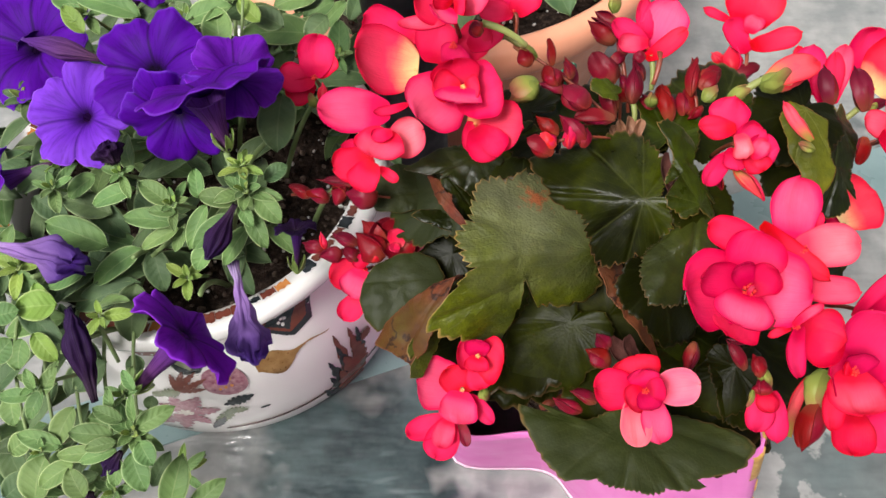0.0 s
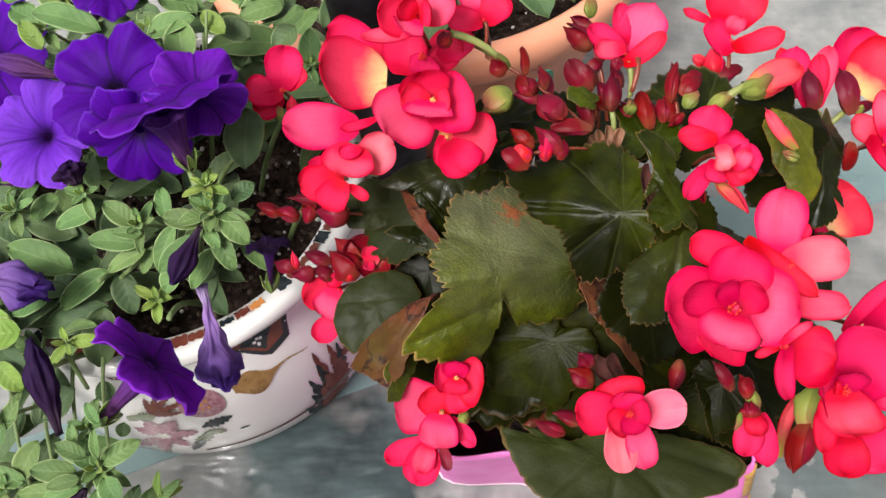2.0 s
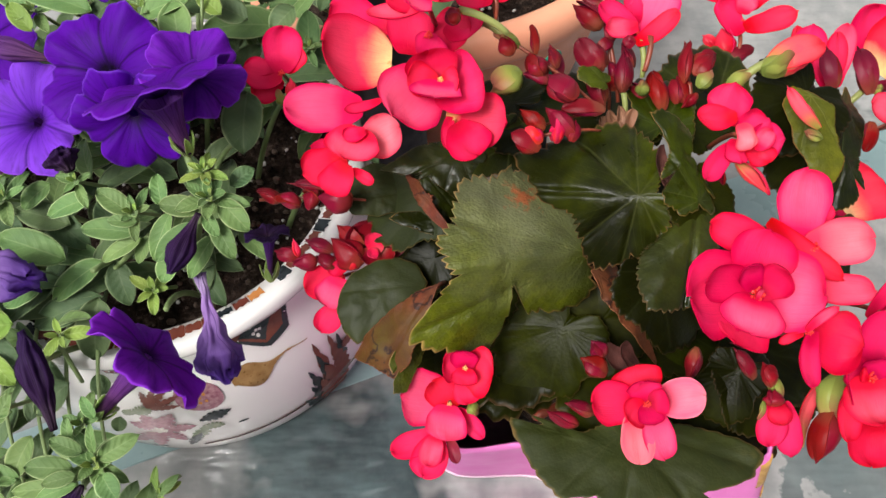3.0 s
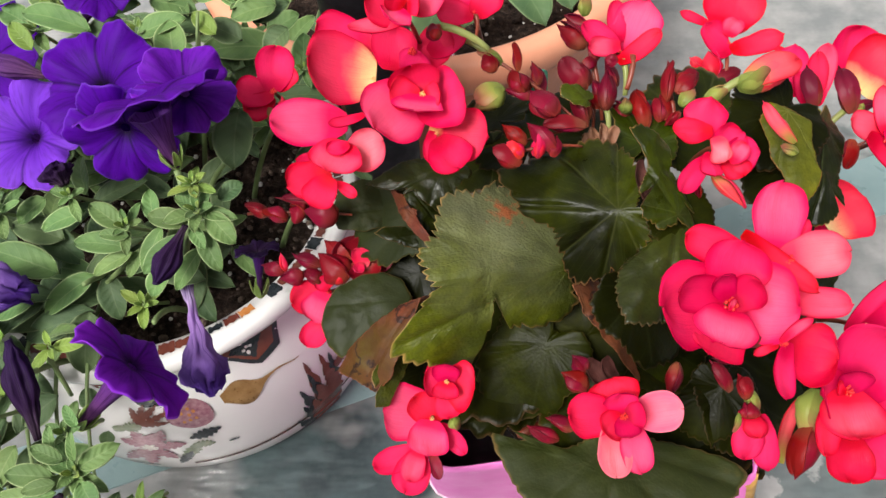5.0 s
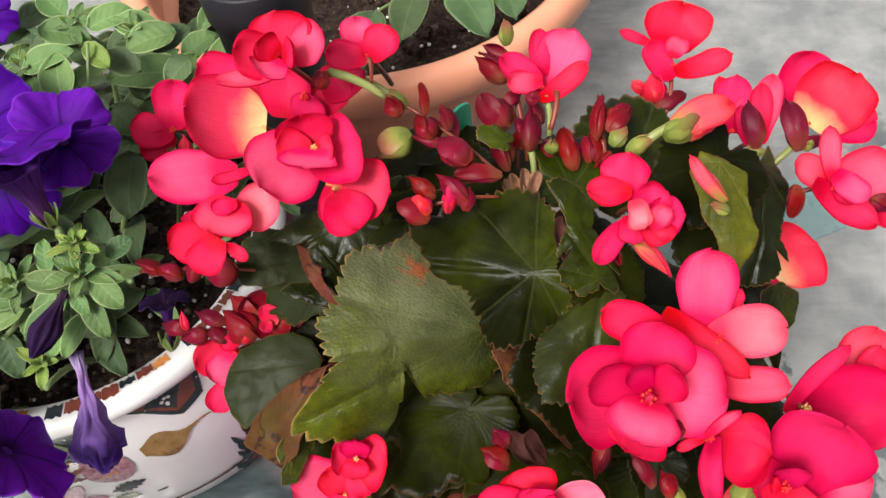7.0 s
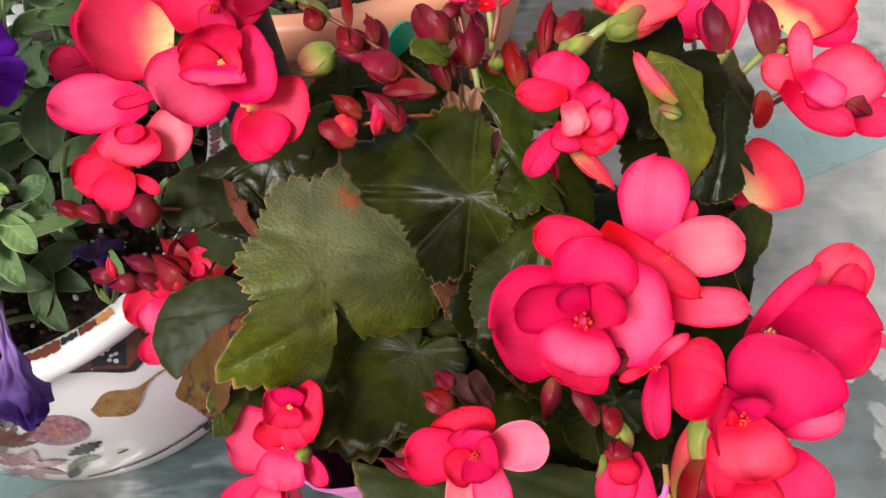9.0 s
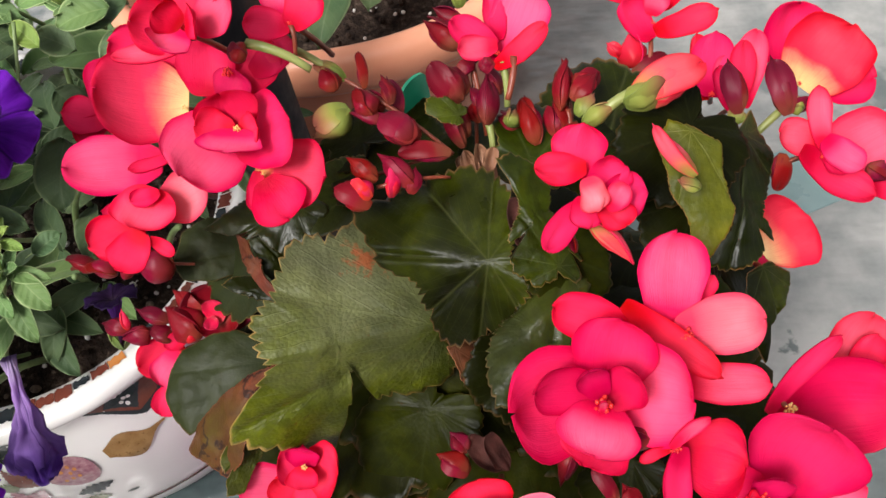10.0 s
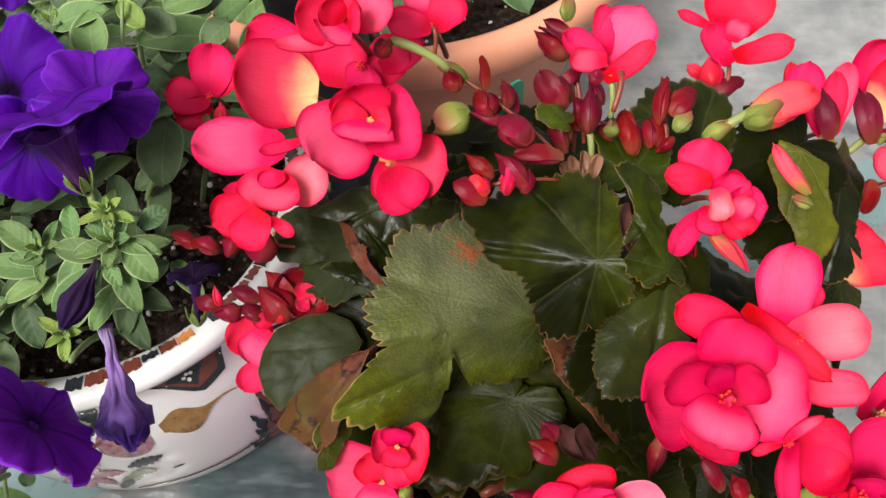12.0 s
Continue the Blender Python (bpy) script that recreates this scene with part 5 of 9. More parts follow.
stem(begonia, (0.0215, 0.3954, 0.2216), (0.0155, 0.3694, 0.2636), 0.0014, STEM_RED, (0, 0, 0.003))
lobed_leaf(begonia, (-0.0247, 0.3959, 0.2714), (-0.0403, 0.3891, 0.2695), (0.04, -0.37, 0.93), ((-174, 1.35), (-164, 1.48), (-155, 1.65), (-147, 1.46), (-136, 1.32), (-124, 1.22), (-108, 1.00), (-87, 0.87), (-63, 0.89), (-47, 0.89), (-33, 0.96), (-21, 1.07), (-13, 1.05), (-4, 1.06), (4, 1.08), (19, 0.92), (40, 0.85), (61, 0.90), (78, 0.80), (98, 0.80), (116, 0.88), (140, 0.88), (161, 1.03), (174, 1.27)), (-1.34, -0.72), LEAF_PLAIN, 0.1, 0.1, 0.02, "", 0.02)
stem(begonia, (0.0069, 0.4231, 0.2218), (0.0009, 0.3971, 0.2638), 0.0014, STEM_RED, (0, 0, 0.003))
lobed_leaf(begonia, (0.1777, 0.3569, 0.3394), (0.1794, 0.3343, 0.3288), (-0.03, -0.43, 0.9), ((-171, 0.79), (-158, 0.70), (-143, 0.66), (-133, 0.52), (-118, 0.42), (-106, 0.37), (-93, 0.35), (-78, 0.37), (-65, 0.41), (-53, 0.49), (-46, 0.60), (-32, 0.66), (-22, 0.74), (-7, 0.87), (3, 1.04), (8, 0.97), (14, 0.91), (18, 0.76), (23, 0.62), (29, 0.51), (39, 0.42), (52, 0.40), (65, 0.41), (96, 0.39), (123, 0.47), (139, 0.63), (148, 0.82), (159, 0.90), (167, 1.01), (177, 0.88)), (-0.76, -0.04), LEAF_YELLOW, 0.1, 0.2, 0.03, "small yellowing leaf", 0.02)
stem(begonia, (0.1835, 0.4015, 0.3029), (0.1775, 0.3755, 0.3449), 0.0014, STEM_RED, (0, 0, 0.003))
lobed_leaf(begonia, (0.1964, 0.3599, 0.3187), (0.1983, 0.3402, 0.3084), (0.22, -0.44, 0.87), ((-173, 1.04), (-160, 1.39), (-152, 1.84), (-149, 1.69), (-145, 1.56), (-138, 1.40), (-129, 1.27), (-124, 1.02), (-116, 0.79), (-104, 0.61), (-85, 0.49), (-59, 0.44), (-39, 0.88), (-37, 0.68), (-34, 0.49), (-19, 0.89), (-3, 0.99), (10, 1.02), (22, 1.10), (33, 1.11), (44, 1.17), (45, 1.06), (45, 0.94), (47, 0.74), (51, 0.54), (69, 0.36), (111, 0.26), (144, 0.42), (157, 0.63), (175, 0.80)), (-1.18, -0.47), LEAF, 0.1, 0.25, 0.05, "", 0.03)
stem(begonia, (0.209, 0.414, 0.2811), (0.203, 0.388, 0.3231), 0.0014, STEM_RED, (0, 0, 0.003))
lobed_leaf(begonia, (0.2165, 0.3468, 0.2624), (0.213, 0.3234, 0.2518), (0.35, -0.43, 0.83), ((-177, 0.66), (-164, 0.63), (-150, 0.65), (-137, 0.71), (-129, 0.56), (-116, 0.44), (-95, 0.36), (-68, 0.27), (-34, 0.28), (-10, 0.37), (-6, 0.58), (-4, 0.79), (-3, 1.00), (4, 0.88), (12, 0.78), (22, 0.70), (33, 0.57), (50, 0.46), (73, 0.41), (100, 0.40), (123, 0.46), (139, 0.58), (154, 0.57), (169, 0.59)), (-0.55, 0.08), LEAF, 0.1, 0.1, 0.02, "", 0.02)
stem(begonia, (0.2217, 0.3866, 0.2251), (0.2157, 0.3606, 0.2671), 0.0014, STEM_RED, (0, 0, 0.003))
lobed_leaf(begonia, (0.0995, 0.2544, 0.2232), (0.1587, 0.2519, 0.2227), (0.01, -0.05, 1), ((-174, 0.93), (-165, 1.04), (-158, 1.10), (-156, 0.75), (-153, 0.96), (-148, 0.48), (-112, 0.38), (-42, 0.48), (-24, 0.69), (-10, 0.96), (-3, 1.07), (7, 0.95), (18, 0.68), (28, 0.54), (28, 0.66), (55, 0.42), (114, 0.36), (142, 0.45), (153, 0.61), (155, 0.70), (167, 0.78), (176, 0.84)), (0.00, -0.32), LEAF_PLAIN, 0.05, 0.06, 0.03, "broad dark leaf over the rim of the pot", 0.02)
stem(begonia, (0.1065, 0.2992, 0.1797), (0.1005, 0.2732, 0.2217), 0.0014, STEM_RED, (0, 0, 0.003))
broad_leaf(begonia, (0.1286, 0.3497, 0.3136), (0.1447, 0.3345, 0.3003), (0.24, -0.54, 0.81), ((-172, 0.20), (-140, 0.51), (-100, 0.66), (-65, 0.70), (-30, 0.90), (-12, 0.98), (0, 1.00), (12, 0.98), (30, 0.90), (65, 0.70), (100, 0.66), (140, 0.51), (172, 0.20)), LEAF_SHADED, 0.15, 0.08, 0.050)
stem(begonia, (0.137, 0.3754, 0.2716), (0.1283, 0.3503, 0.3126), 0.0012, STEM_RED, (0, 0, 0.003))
broad_leaf(begonia, (0.152, 0.29, 0.2458), (0.1346, 0.2708, 0.227), (-0.32, -0.43, 0.84), ((-172, 0.14), (-140, 0.37), (-100, 0.47), (-65, 0.50), (-30, 0.84), (-12, 0.98), (0, 1.00), (12, 0.98), (30, 0.84), (65, 0.50), (100, 0.47), (140, 0.37), (172, 0.14)), LEAF_SHADED, 0.10, 0.20, 0.050)
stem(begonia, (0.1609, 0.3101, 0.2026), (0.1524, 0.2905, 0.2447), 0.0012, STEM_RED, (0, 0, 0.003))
broad_leaf(begonia, (0.1559, 0.2916, 0.237), (0.1632, 0.2633, 0.2204), (0.33, -0.36, 0.87), ((-172, 0.17), (-140, 0.44), (-100, 0.56), (-65, 0.60), (-30, 0.87), (-12, 0.98), (0, 1.00), (12, 0.98), (30, 0.87), (65, 0.60), (100, 0.57), (140, 0.44), (172, 0.17)), LEAF_SHADED, 0.10, 0.08, 0.050)
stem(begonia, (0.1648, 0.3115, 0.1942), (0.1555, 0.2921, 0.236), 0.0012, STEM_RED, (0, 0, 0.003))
broad_leaf(begonia, (0.0707, 0.3232, 0.2368), (0.04, 0.2969, 0.2093), (-0.04, -0.33, 0.94), ((-172, 0.17), (-140, 0.44), (-100, 0.56), (-65, 0.60), (-30, 0.87), (-12, 0.98), (0, 1.00), (12, 0.98), (30, 0.87), (65, 0.60), (100, 0.57), (140, 0.44), (172, 0.17)), LEAF_SHADED, 0.12, 0.08, 0.050)
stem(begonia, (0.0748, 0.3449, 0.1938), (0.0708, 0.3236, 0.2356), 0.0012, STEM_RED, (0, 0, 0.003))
broad_leaf(begonia, (0.0916, 0.3268, 0.2355), (0.0649, 0.308, 0.2103), (0.15, -0.37, 0.92), ((-172, 0.21), (-140, 0.55), (-100, 0.70), (-65, 0.75), (-30, 0.91), (-12, 0.98), (0, 1.00), (12, 0.98), (30, 0.91), (65, 0.75), (100, 0.71), (140, 0.55), (172, 0.21)), LEAF_SHADED, 0.12, 0.08, 0.050)
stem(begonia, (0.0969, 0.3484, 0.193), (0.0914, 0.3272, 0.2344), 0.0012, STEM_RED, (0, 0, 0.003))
broad_leaf(begonia, (0.1263, 0.3297, 0.2282), (0.1068, 0.2971, 0.2008), (0.15, -0.37, 0.92), ((-172, 0.22), (-140, 0.59), (-100, 0.75), (-65, 0.80), (-30, 0.92), (-12, 0.98), (0, 1.00), (12, 0.98), (30, 0.92), (65, 0.80), (100, 0.76), (140, 0.59), (172, 0.22)), LEAF_SHADED, 0.15, 0.08, 0.050)
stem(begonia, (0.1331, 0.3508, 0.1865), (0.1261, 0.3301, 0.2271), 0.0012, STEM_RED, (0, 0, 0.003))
broad_leaf(begonia, (0.1138, 0.3279, 0.2807), (0.1376, 0.3016, 0.2548), (0.24, -0.28, 0.93), ((-172, 0.20), (-140, 0.51), (-100, 0.66), (-65, 0.70), (-30, 0.90), (-12, 0.98), (0, 1.00), (12, 0.98), (30, 0.90), (65, 0.70), (100, 0.66), (140, 0.51), (172, 0.20)), LEAF_SHADED, 0.15, 0.08, 0.050)
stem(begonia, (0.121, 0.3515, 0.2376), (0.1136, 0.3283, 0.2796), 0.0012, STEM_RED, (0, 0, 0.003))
broad_leaf(begonia, (0.1807, 0.383, 0.3383), (0.1562, 0.3576, 0.3363), (0.18, -0.35, 0.92), ((-172, 0.21), (-140, 0.55), (-100, 0.70), (-65, 0.75), (-30, 0.91), (-12, 0.98), (0, 1.00), (12, 0.98), (30, 0.91), (65, 0.75), (100, 0.71), (140, 0.55), (172, 0.21)), LEAF_SHADED, 0.15, 0.08, 0.050)
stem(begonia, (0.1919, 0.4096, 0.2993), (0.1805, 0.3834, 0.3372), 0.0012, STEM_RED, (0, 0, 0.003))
broad_leaf(begonia, (0.1795, 0.3614, 0.3228), (0.16, 0.3437, 0.3228), (0.18, -0.35, 0.92), ((-172, 0.20), (-140, 0.51), (-100, 0.66), (-65, 0.70), (-30, 0.90), (-12, 0.98), (0, 1.00), (12, 0.98), (30, 0.90), (65, 0.70), (100, 0.66), (140, 0.51), (172, 0.20)), LEAF_SHADED, 0.15, 0.08, 0.050)
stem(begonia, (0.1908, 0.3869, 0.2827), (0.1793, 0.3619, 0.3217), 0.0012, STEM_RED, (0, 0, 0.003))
broad_leaf(begonia, (0.1972, 0.3757, 0.2713), (0.2349, 0.3678, 0.2448), (0.18, -0.26, 0.95), ((-172, 0.11), (-140, 0.29), (-100, 0.38), (-65, 0.40), (-30, 0.75), (-12, 0.98), (0, 1.00), (12, 0.98), (30, 0.80), (65, 0.40), (100, 0.38), (140, 0.29), (172, 0.11)), LEAF_SHADED, 0.15, 0.08, 0.050)
stem(begonia, (0.2074, 0.3988, 0.2323), (0.197, 0.376, 0.2701), 0.0012, STEM_RED, (0, 0, 0.003))
broad_leaf(begonia, (0.1585, 0.4193, 0.2841), (0.1553, 0.467, 0.2972), (0.04, -0.68, 0.73), ((-172, 0.15), (-140, 0.40), (-100, 0.52), (-65, 0.55), (-30, 0.86), (-12, 0.98), (0, 1.00), (12, 0.98), (30, 0.86), (65, 0.55), (100, 0.52), (140, 0.40), (172, 0.15)), LEAF, 0.15, 0.08, 0.050)
stem(begonia, (0.1667, 0.4442, 0.2462), (0.1584, 0.4201, 0.2832), 0.0012, STEM_RED, (0, 0, 0.003))
broad_leaf(begonia, (0.1253, 0.4021, 0.2994), (0.1319, 0.4394, 0.3031), (0.07, -0.44, 0.9), ((-172, 0.14), (-140, 0.37), (-100, 0.47), (-65, 0.50), (-30, 0.84), (-12, 0.98), (0, 1.00), (12, 0.98), (30, 0.84), (65, 0.50), (100, 0.47), (140, 0.37), (172, 0.14)), LEAF, 0.15, 0.08, 0.050)
stem(begonia, (0.1325, 0.4281, 0.2601), (0.1252, 0.4026, 0.2983), 0.0012, STEM_RED, (0, 0, 0.003))
broad_leaf(begonia, (0.0965, 0.4169, 0.319), (0.0835, 0.4209, 0.325), (-0.02, -0.25, 0.97), ((-172, 0.10), (-140, 0.26), (-100, 0.33), (-65, 0.35), (-30, 0.66), (-12, 0.98), (0, 1.00), (12, 0.98), (30, 0.70), (65, 0.35), (100, 0.33), (140, 0.26), (172, 0.10)), LEAF, 0.15, 0.08, 0.050)
stem(begonia, (0.1001, 0.4455, 0.2813), (0.0945, 0.4182, 0.319), 0.0012, STEM_RED, (0, 0, 0.003))
broad_leaf(begonia, (0.0891, 0.4127, 0.2897), (0.0801, 0.4454, 0.2869), (-0.02, -0.34, 0.94), ((-172, 0.15), (-140, 0.40), (-100, 0.52), (-65, 0.55), (-30, 0.86), (-12, 0.98), (0, 1.00), (12, 0.98), (30, 0.86), (65, 0.55), (100, 0.52), (140, 0.40), (172, 0.15)), LEAF_SHADED, 0.15, 0.08, 0.050)
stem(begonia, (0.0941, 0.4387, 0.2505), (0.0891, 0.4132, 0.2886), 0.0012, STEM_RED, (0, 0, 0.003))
broad_leaf(begonia, (0.0668, 0.41, 0.2966), (0.0562, 0.4534, 0.2888), (0.07, -0.35, 0.94), ((-172, 0.20), (-140, 0.51), (-100, 0.66), (-65, 0.70), (-30, 0.90), (-12, 0.98), (0, 1.00), (12, 0.98), (30, 0.90), (65, 0.70), (100, 0.66), (140, 0.51), (172, 0.20)), LEAF_SHADED, 0.15, 0.08, 0.050)
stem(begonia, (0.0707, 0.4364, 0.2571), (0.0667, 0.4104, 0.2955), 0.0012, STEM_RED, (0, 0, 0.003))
broad_leaf(begonia, (0.0518, 0.4273, 0.2966), (0.0344, 0.4519, 0.2894), (0.07, -0.35, 0.94), ((-172, 0.20), (-140, 0.51), (-100, 0.66), (-65, 0.70), (-30, 0.90), (-12, 0.98), (0, 1.00), (12, 0.98), (30, 0.90), (65, 0.70), (100, 0.66), (140, 0.51), (172, 0.20)), LEAF_SHADED, 0.15, 0.08, 0.050)
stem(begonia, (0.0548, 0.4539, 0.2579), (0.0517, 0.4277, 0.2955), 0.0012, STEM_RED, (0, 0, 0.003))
broad_leaf(begonia, (0.1089, 0.4085, 0.2928), (0.1042, 0.4456, 0.2877), (0.07, -0.35, 0.94), ((-172, 0.20), (-140, 0.51), (-100, 0.66), (-65, 0.70), (-30, 0.90), (-12, 0.98), (0, 1.00), (12, 0.98), (30, 0.90), (65, 0.70), (100, 0.66), (140, 0.51), (172, 0.20)), LEAF_SHADED, 0.15, 0.08, 0.050)
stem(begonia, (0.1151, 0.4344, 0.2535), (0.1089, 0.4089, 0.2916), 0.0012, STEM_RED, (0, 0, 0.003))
broad_leaf(begonia, (0.0817, 0.428, 0.2831), (0.0891, 0.4592, 0.2901), (0.07, -0.35, 0.94), ((-172, 0.17), (-140, 0.44), (-100, 0.56), (-65, 0.60), (-30, 0.87), (-12, 0.98), (0, 1.00), (12, 0.98), (30, 0.87), (65, 0.60), (100, 0.57), (140, 0.44), (172, 0.17)), LEAF_SHADED, 0.15, 0.08, 0.050)
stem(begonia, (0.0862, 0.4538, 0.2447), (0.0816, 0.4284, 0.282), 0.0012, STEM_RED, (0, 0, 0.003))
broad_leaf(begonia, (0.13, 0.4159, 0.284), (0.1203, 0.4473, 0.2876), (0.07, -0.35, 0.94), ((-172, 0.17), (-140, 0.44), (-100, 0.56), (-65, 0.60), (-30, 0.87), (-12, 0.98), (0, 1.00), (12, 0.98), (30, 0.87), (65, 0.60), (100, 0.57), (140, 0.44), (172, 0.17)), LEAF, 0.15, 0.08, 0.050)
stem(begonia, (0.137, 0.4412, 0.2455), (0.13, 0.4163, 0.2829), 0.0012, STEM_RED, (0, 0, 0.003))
broad_leaf(begonia, (0.1412, 0.4074, 0.2898), (0.1671, 0.4299, 0.2901), (0.08, -0.26, 0.96), ((-172, 0.14), (-140, 0.37), (-100, 0.47), (-65, 0.50), (-30, 0.84), (-12, 0.98), (0, 1.00), (12, 0.98), (30, 0.84), (65, 0.50), (100, 0.47), (140, 0.37), (172, 0.14)), LEAF_SHADED, 0.15, 0.08, 0.050)
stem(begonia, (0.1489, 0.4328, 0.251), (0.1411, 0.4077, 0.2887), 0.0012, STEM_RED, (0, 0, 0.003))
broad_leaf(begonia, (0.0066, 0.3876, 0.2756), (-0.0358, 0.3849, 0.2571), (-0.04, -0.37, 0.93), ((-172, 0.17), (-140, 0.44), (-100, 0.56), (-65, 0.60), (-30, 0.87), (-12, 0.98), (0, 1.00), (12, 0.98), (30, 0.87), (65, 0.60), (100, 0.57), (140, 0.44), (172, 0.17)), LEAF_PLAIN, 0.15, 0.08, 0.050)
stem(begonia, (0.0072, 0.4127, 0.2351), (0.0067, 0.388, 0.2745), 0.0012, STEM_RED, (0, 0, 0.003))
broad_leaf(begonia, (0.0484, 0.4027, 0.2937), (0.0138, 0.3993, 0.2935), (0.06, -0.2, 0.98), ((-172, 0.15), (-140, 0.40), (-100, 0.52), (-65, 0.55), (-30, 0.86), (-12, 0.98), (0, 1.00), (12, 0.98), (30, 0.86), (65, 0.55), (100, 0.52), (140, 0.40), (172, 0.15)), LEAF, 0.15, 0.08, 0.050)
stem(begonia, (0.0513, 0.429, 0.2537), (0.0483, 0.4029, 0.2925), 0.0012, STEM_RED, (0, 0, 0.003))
broad_leaf(begonia, (0.0052, 0.3619, 0.2506), (-0.0135, 0.3476, 0.2375), (-0.04, -0.37, 0.93), ((-172, 0.17), (-140, 0.44), (-100, 0.56), (-65, 0.60), (-30, 0.87), (-12, 0.98), (0, 1.00), (12, 0.98), (30, 0.87), (65, 0.60), (100, 0.57), (140, 0.44), (172, 0.17)), LEAF_SHADED, 0.15, 0.08, 0.050)
stem(begonia, (0.0058, 0.3852, 0.2091), (0.0053, 0.3623, 0.2495), 0.0012, STEM_RED, (0, 0, 0.003))

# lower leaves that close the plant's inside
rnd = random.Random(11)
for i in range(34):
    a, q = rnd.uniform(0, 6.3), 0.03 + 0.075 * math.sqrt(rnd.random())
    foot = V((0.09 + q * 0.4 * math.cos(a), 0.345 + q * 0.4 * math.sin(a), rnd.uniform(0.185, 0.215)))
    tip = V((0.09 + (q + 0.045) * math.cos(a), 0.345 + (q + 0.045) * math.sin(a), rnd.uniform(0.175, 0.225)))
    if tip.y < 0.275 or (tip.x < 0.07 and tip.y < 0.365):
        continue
    broad_leaf(begonia, foot, tip, (0.5 * math.cos(a), 0.5 * math.sin(a), 1), ((0, 1), (40, 0.85), (90, 0.75), (140, 0.6), (175, 0.25), (-40, 0.85), (-90, 0.72), (-140, 0.55)), LEAF_SHADED, 0.2, 0.06, 0.05)
for i in range(9):
    a = i * 0.7
    stem(begonia, (0.085 + 0.02 * math.cos(a), 0.335 + 0.02 * math.sin(a), 0.145), (0.085 + 0.06 * math.cos(a), 0.345 + 0.06 * math.sin(a), 0.19), 0.0035, STEM_RED, (0.01, 0, 0.01))

# blooms
fl = knob_cluster(begonia, (0.011, 0.4206, 0.3538), (0.06, -0.52, 0.85), 0.0019, PISTIL)
petal(fl, (0.0004, 0.4161, 0.347), (0.0043, 0.4312, 0.3608), 0.0269, (0.25, -0.52, 0.82), 0.10, 0.06)
petal(fl, (0.0139, 0.4175, 0.347), (0.0286, 0.4323, 0.355), 0.0221, (0.07, -0.35, 0.94), 0.10, 0.06)
petal(fl, (0.0189, 0.4231, 0.35), (0.037, 0.4309, 0.356), 0.0172, (0.17, -0.26, 0.95), 0.10, 0.06)
petal(fl, (0.0075, 0.4135, 0.3473), (0.0149, 0.4218, 0.3519), 0.0195, (0.17, -0.35, 0.92), 0.10, 0.06, DEEP)
stem(begonia, (0.0138, 0.4477, 0.3097), (0.0108, 0.4221, 0.3512), 0.0013, STEM_RED, (0, 0, 0.002))
fl = knob_cluster(begonia, (-0.0776, 0.4713, 0.2869), (0.05, -0.55, 0.83), 0.0019, PISTIL)
petal(fl, (-0.0776, 0.4713, 0.2869), (-0.0748, 0.4912, 0.3034), 0.0276, (0.05, -0.55, 0.83), 0.14, 0.10)
petal(fl, (-0.077, 0.4701, 0.2861), (-0.0991, 0.47, 0.2909), 0.0237, (0.15, -0.37, 0.92), 0.12, 0.10)
petal(fl, (-0.0784, 0.4707, 0.2841), (-0.0941, 0.4596, 0.2802), 0.0192, (0.04, -0.77, 0.64), 0.10, 0.06)
petal(fl, (-0.0768, 0.4744, 0.2853), (-0.0653, 0.4839, 0.2944), 0.0193, (-0.24, -0.53, 0.82), 0.10, 0.06)
stem(begonia, (-0.0821, 0.4992, 0.2477), (-0.0778, 0.473, 0.2844), 0.0013, STEM_RED, (0, 0, 0.002))
bud(begonia, (-0.0723, 0.4604, 0.2746), (-0.0732, 0.4707, 0.2838), 0.0092, BUD_CORAL)
bud(begonia, (-0.0778, 0.4596, 0.2732), (-0.0824, 0.4656, 0.2798), 0.0078, BUD_GREEN)
fl = knob_cluster(begonia, (0.1958, 0.5017, 0.2739), (0.06, -0.52, 0.85), 0.0019, PISTIL)
petal(fl, (0.1963, 0.5079, 0.2777), (0.2028, 0.5313, 0.2916), 0.0449, (0.07, -0.44, 0.9), 0.10, 0.06)
petal(fl, (0.1865, 0.5119, 0.2809), (0.1683, 0.5193, 0.2867), 0.0077, (0.06, -0.52, 0.85), 0.05, 0.02)
petal(fl, (0.1962, 0.4962, 0.274), (0.2284, 0.504, 0.2766), 0.0191, (0.08, -0.26, 0.96), 0.12, 0.08)
petal(fl, (0.1942, 0.4921, 0.2728), (0.1828, 0.5098, 0.2845), 0.0210, (0.26, -0.43, 0.86), 0.12, 0.08)
petal(fl, (0.1951, 0.5024, 0.2791), (0.1998, 0.5106, 0.2862), 0.0158, (0.07, -0.35, 0.94), 0.10, 0.05, PALE)
stem(begonia, (0.2055, 0.5288, 0.237), (0.1956, 0.5032, 0.2713), 0.0013, STEM_RED, (0, 0, 0.002))
bud(begonia, (0.1844, 0.4847, 0.2619), (0.1838, 0.4983, 0.2727), 0.0176, BUD_CORAL)
bud(begonia, (0.1809, 0.4913, 0.2639), (0.1723, 0.4964, 0.27), 0.0088, BUD_CORAL)
bud(begonia, (0.1842, 0.4823, 0.2604), (0.2027, 0.4877, 0.2648), 0.0117, BUD_MAROON)
stem(begonia, (0.1945, 0.4994, 0.2703), (0.1879, 0.4746, 0.2555), 0.0014, STEM_RED, (0.002, 0, 0.004))
bud(begonia, (0.1582, 0.3854, 0.3539), (0.1825, 0.3935, 0.3596), 0.0169, SALMON)
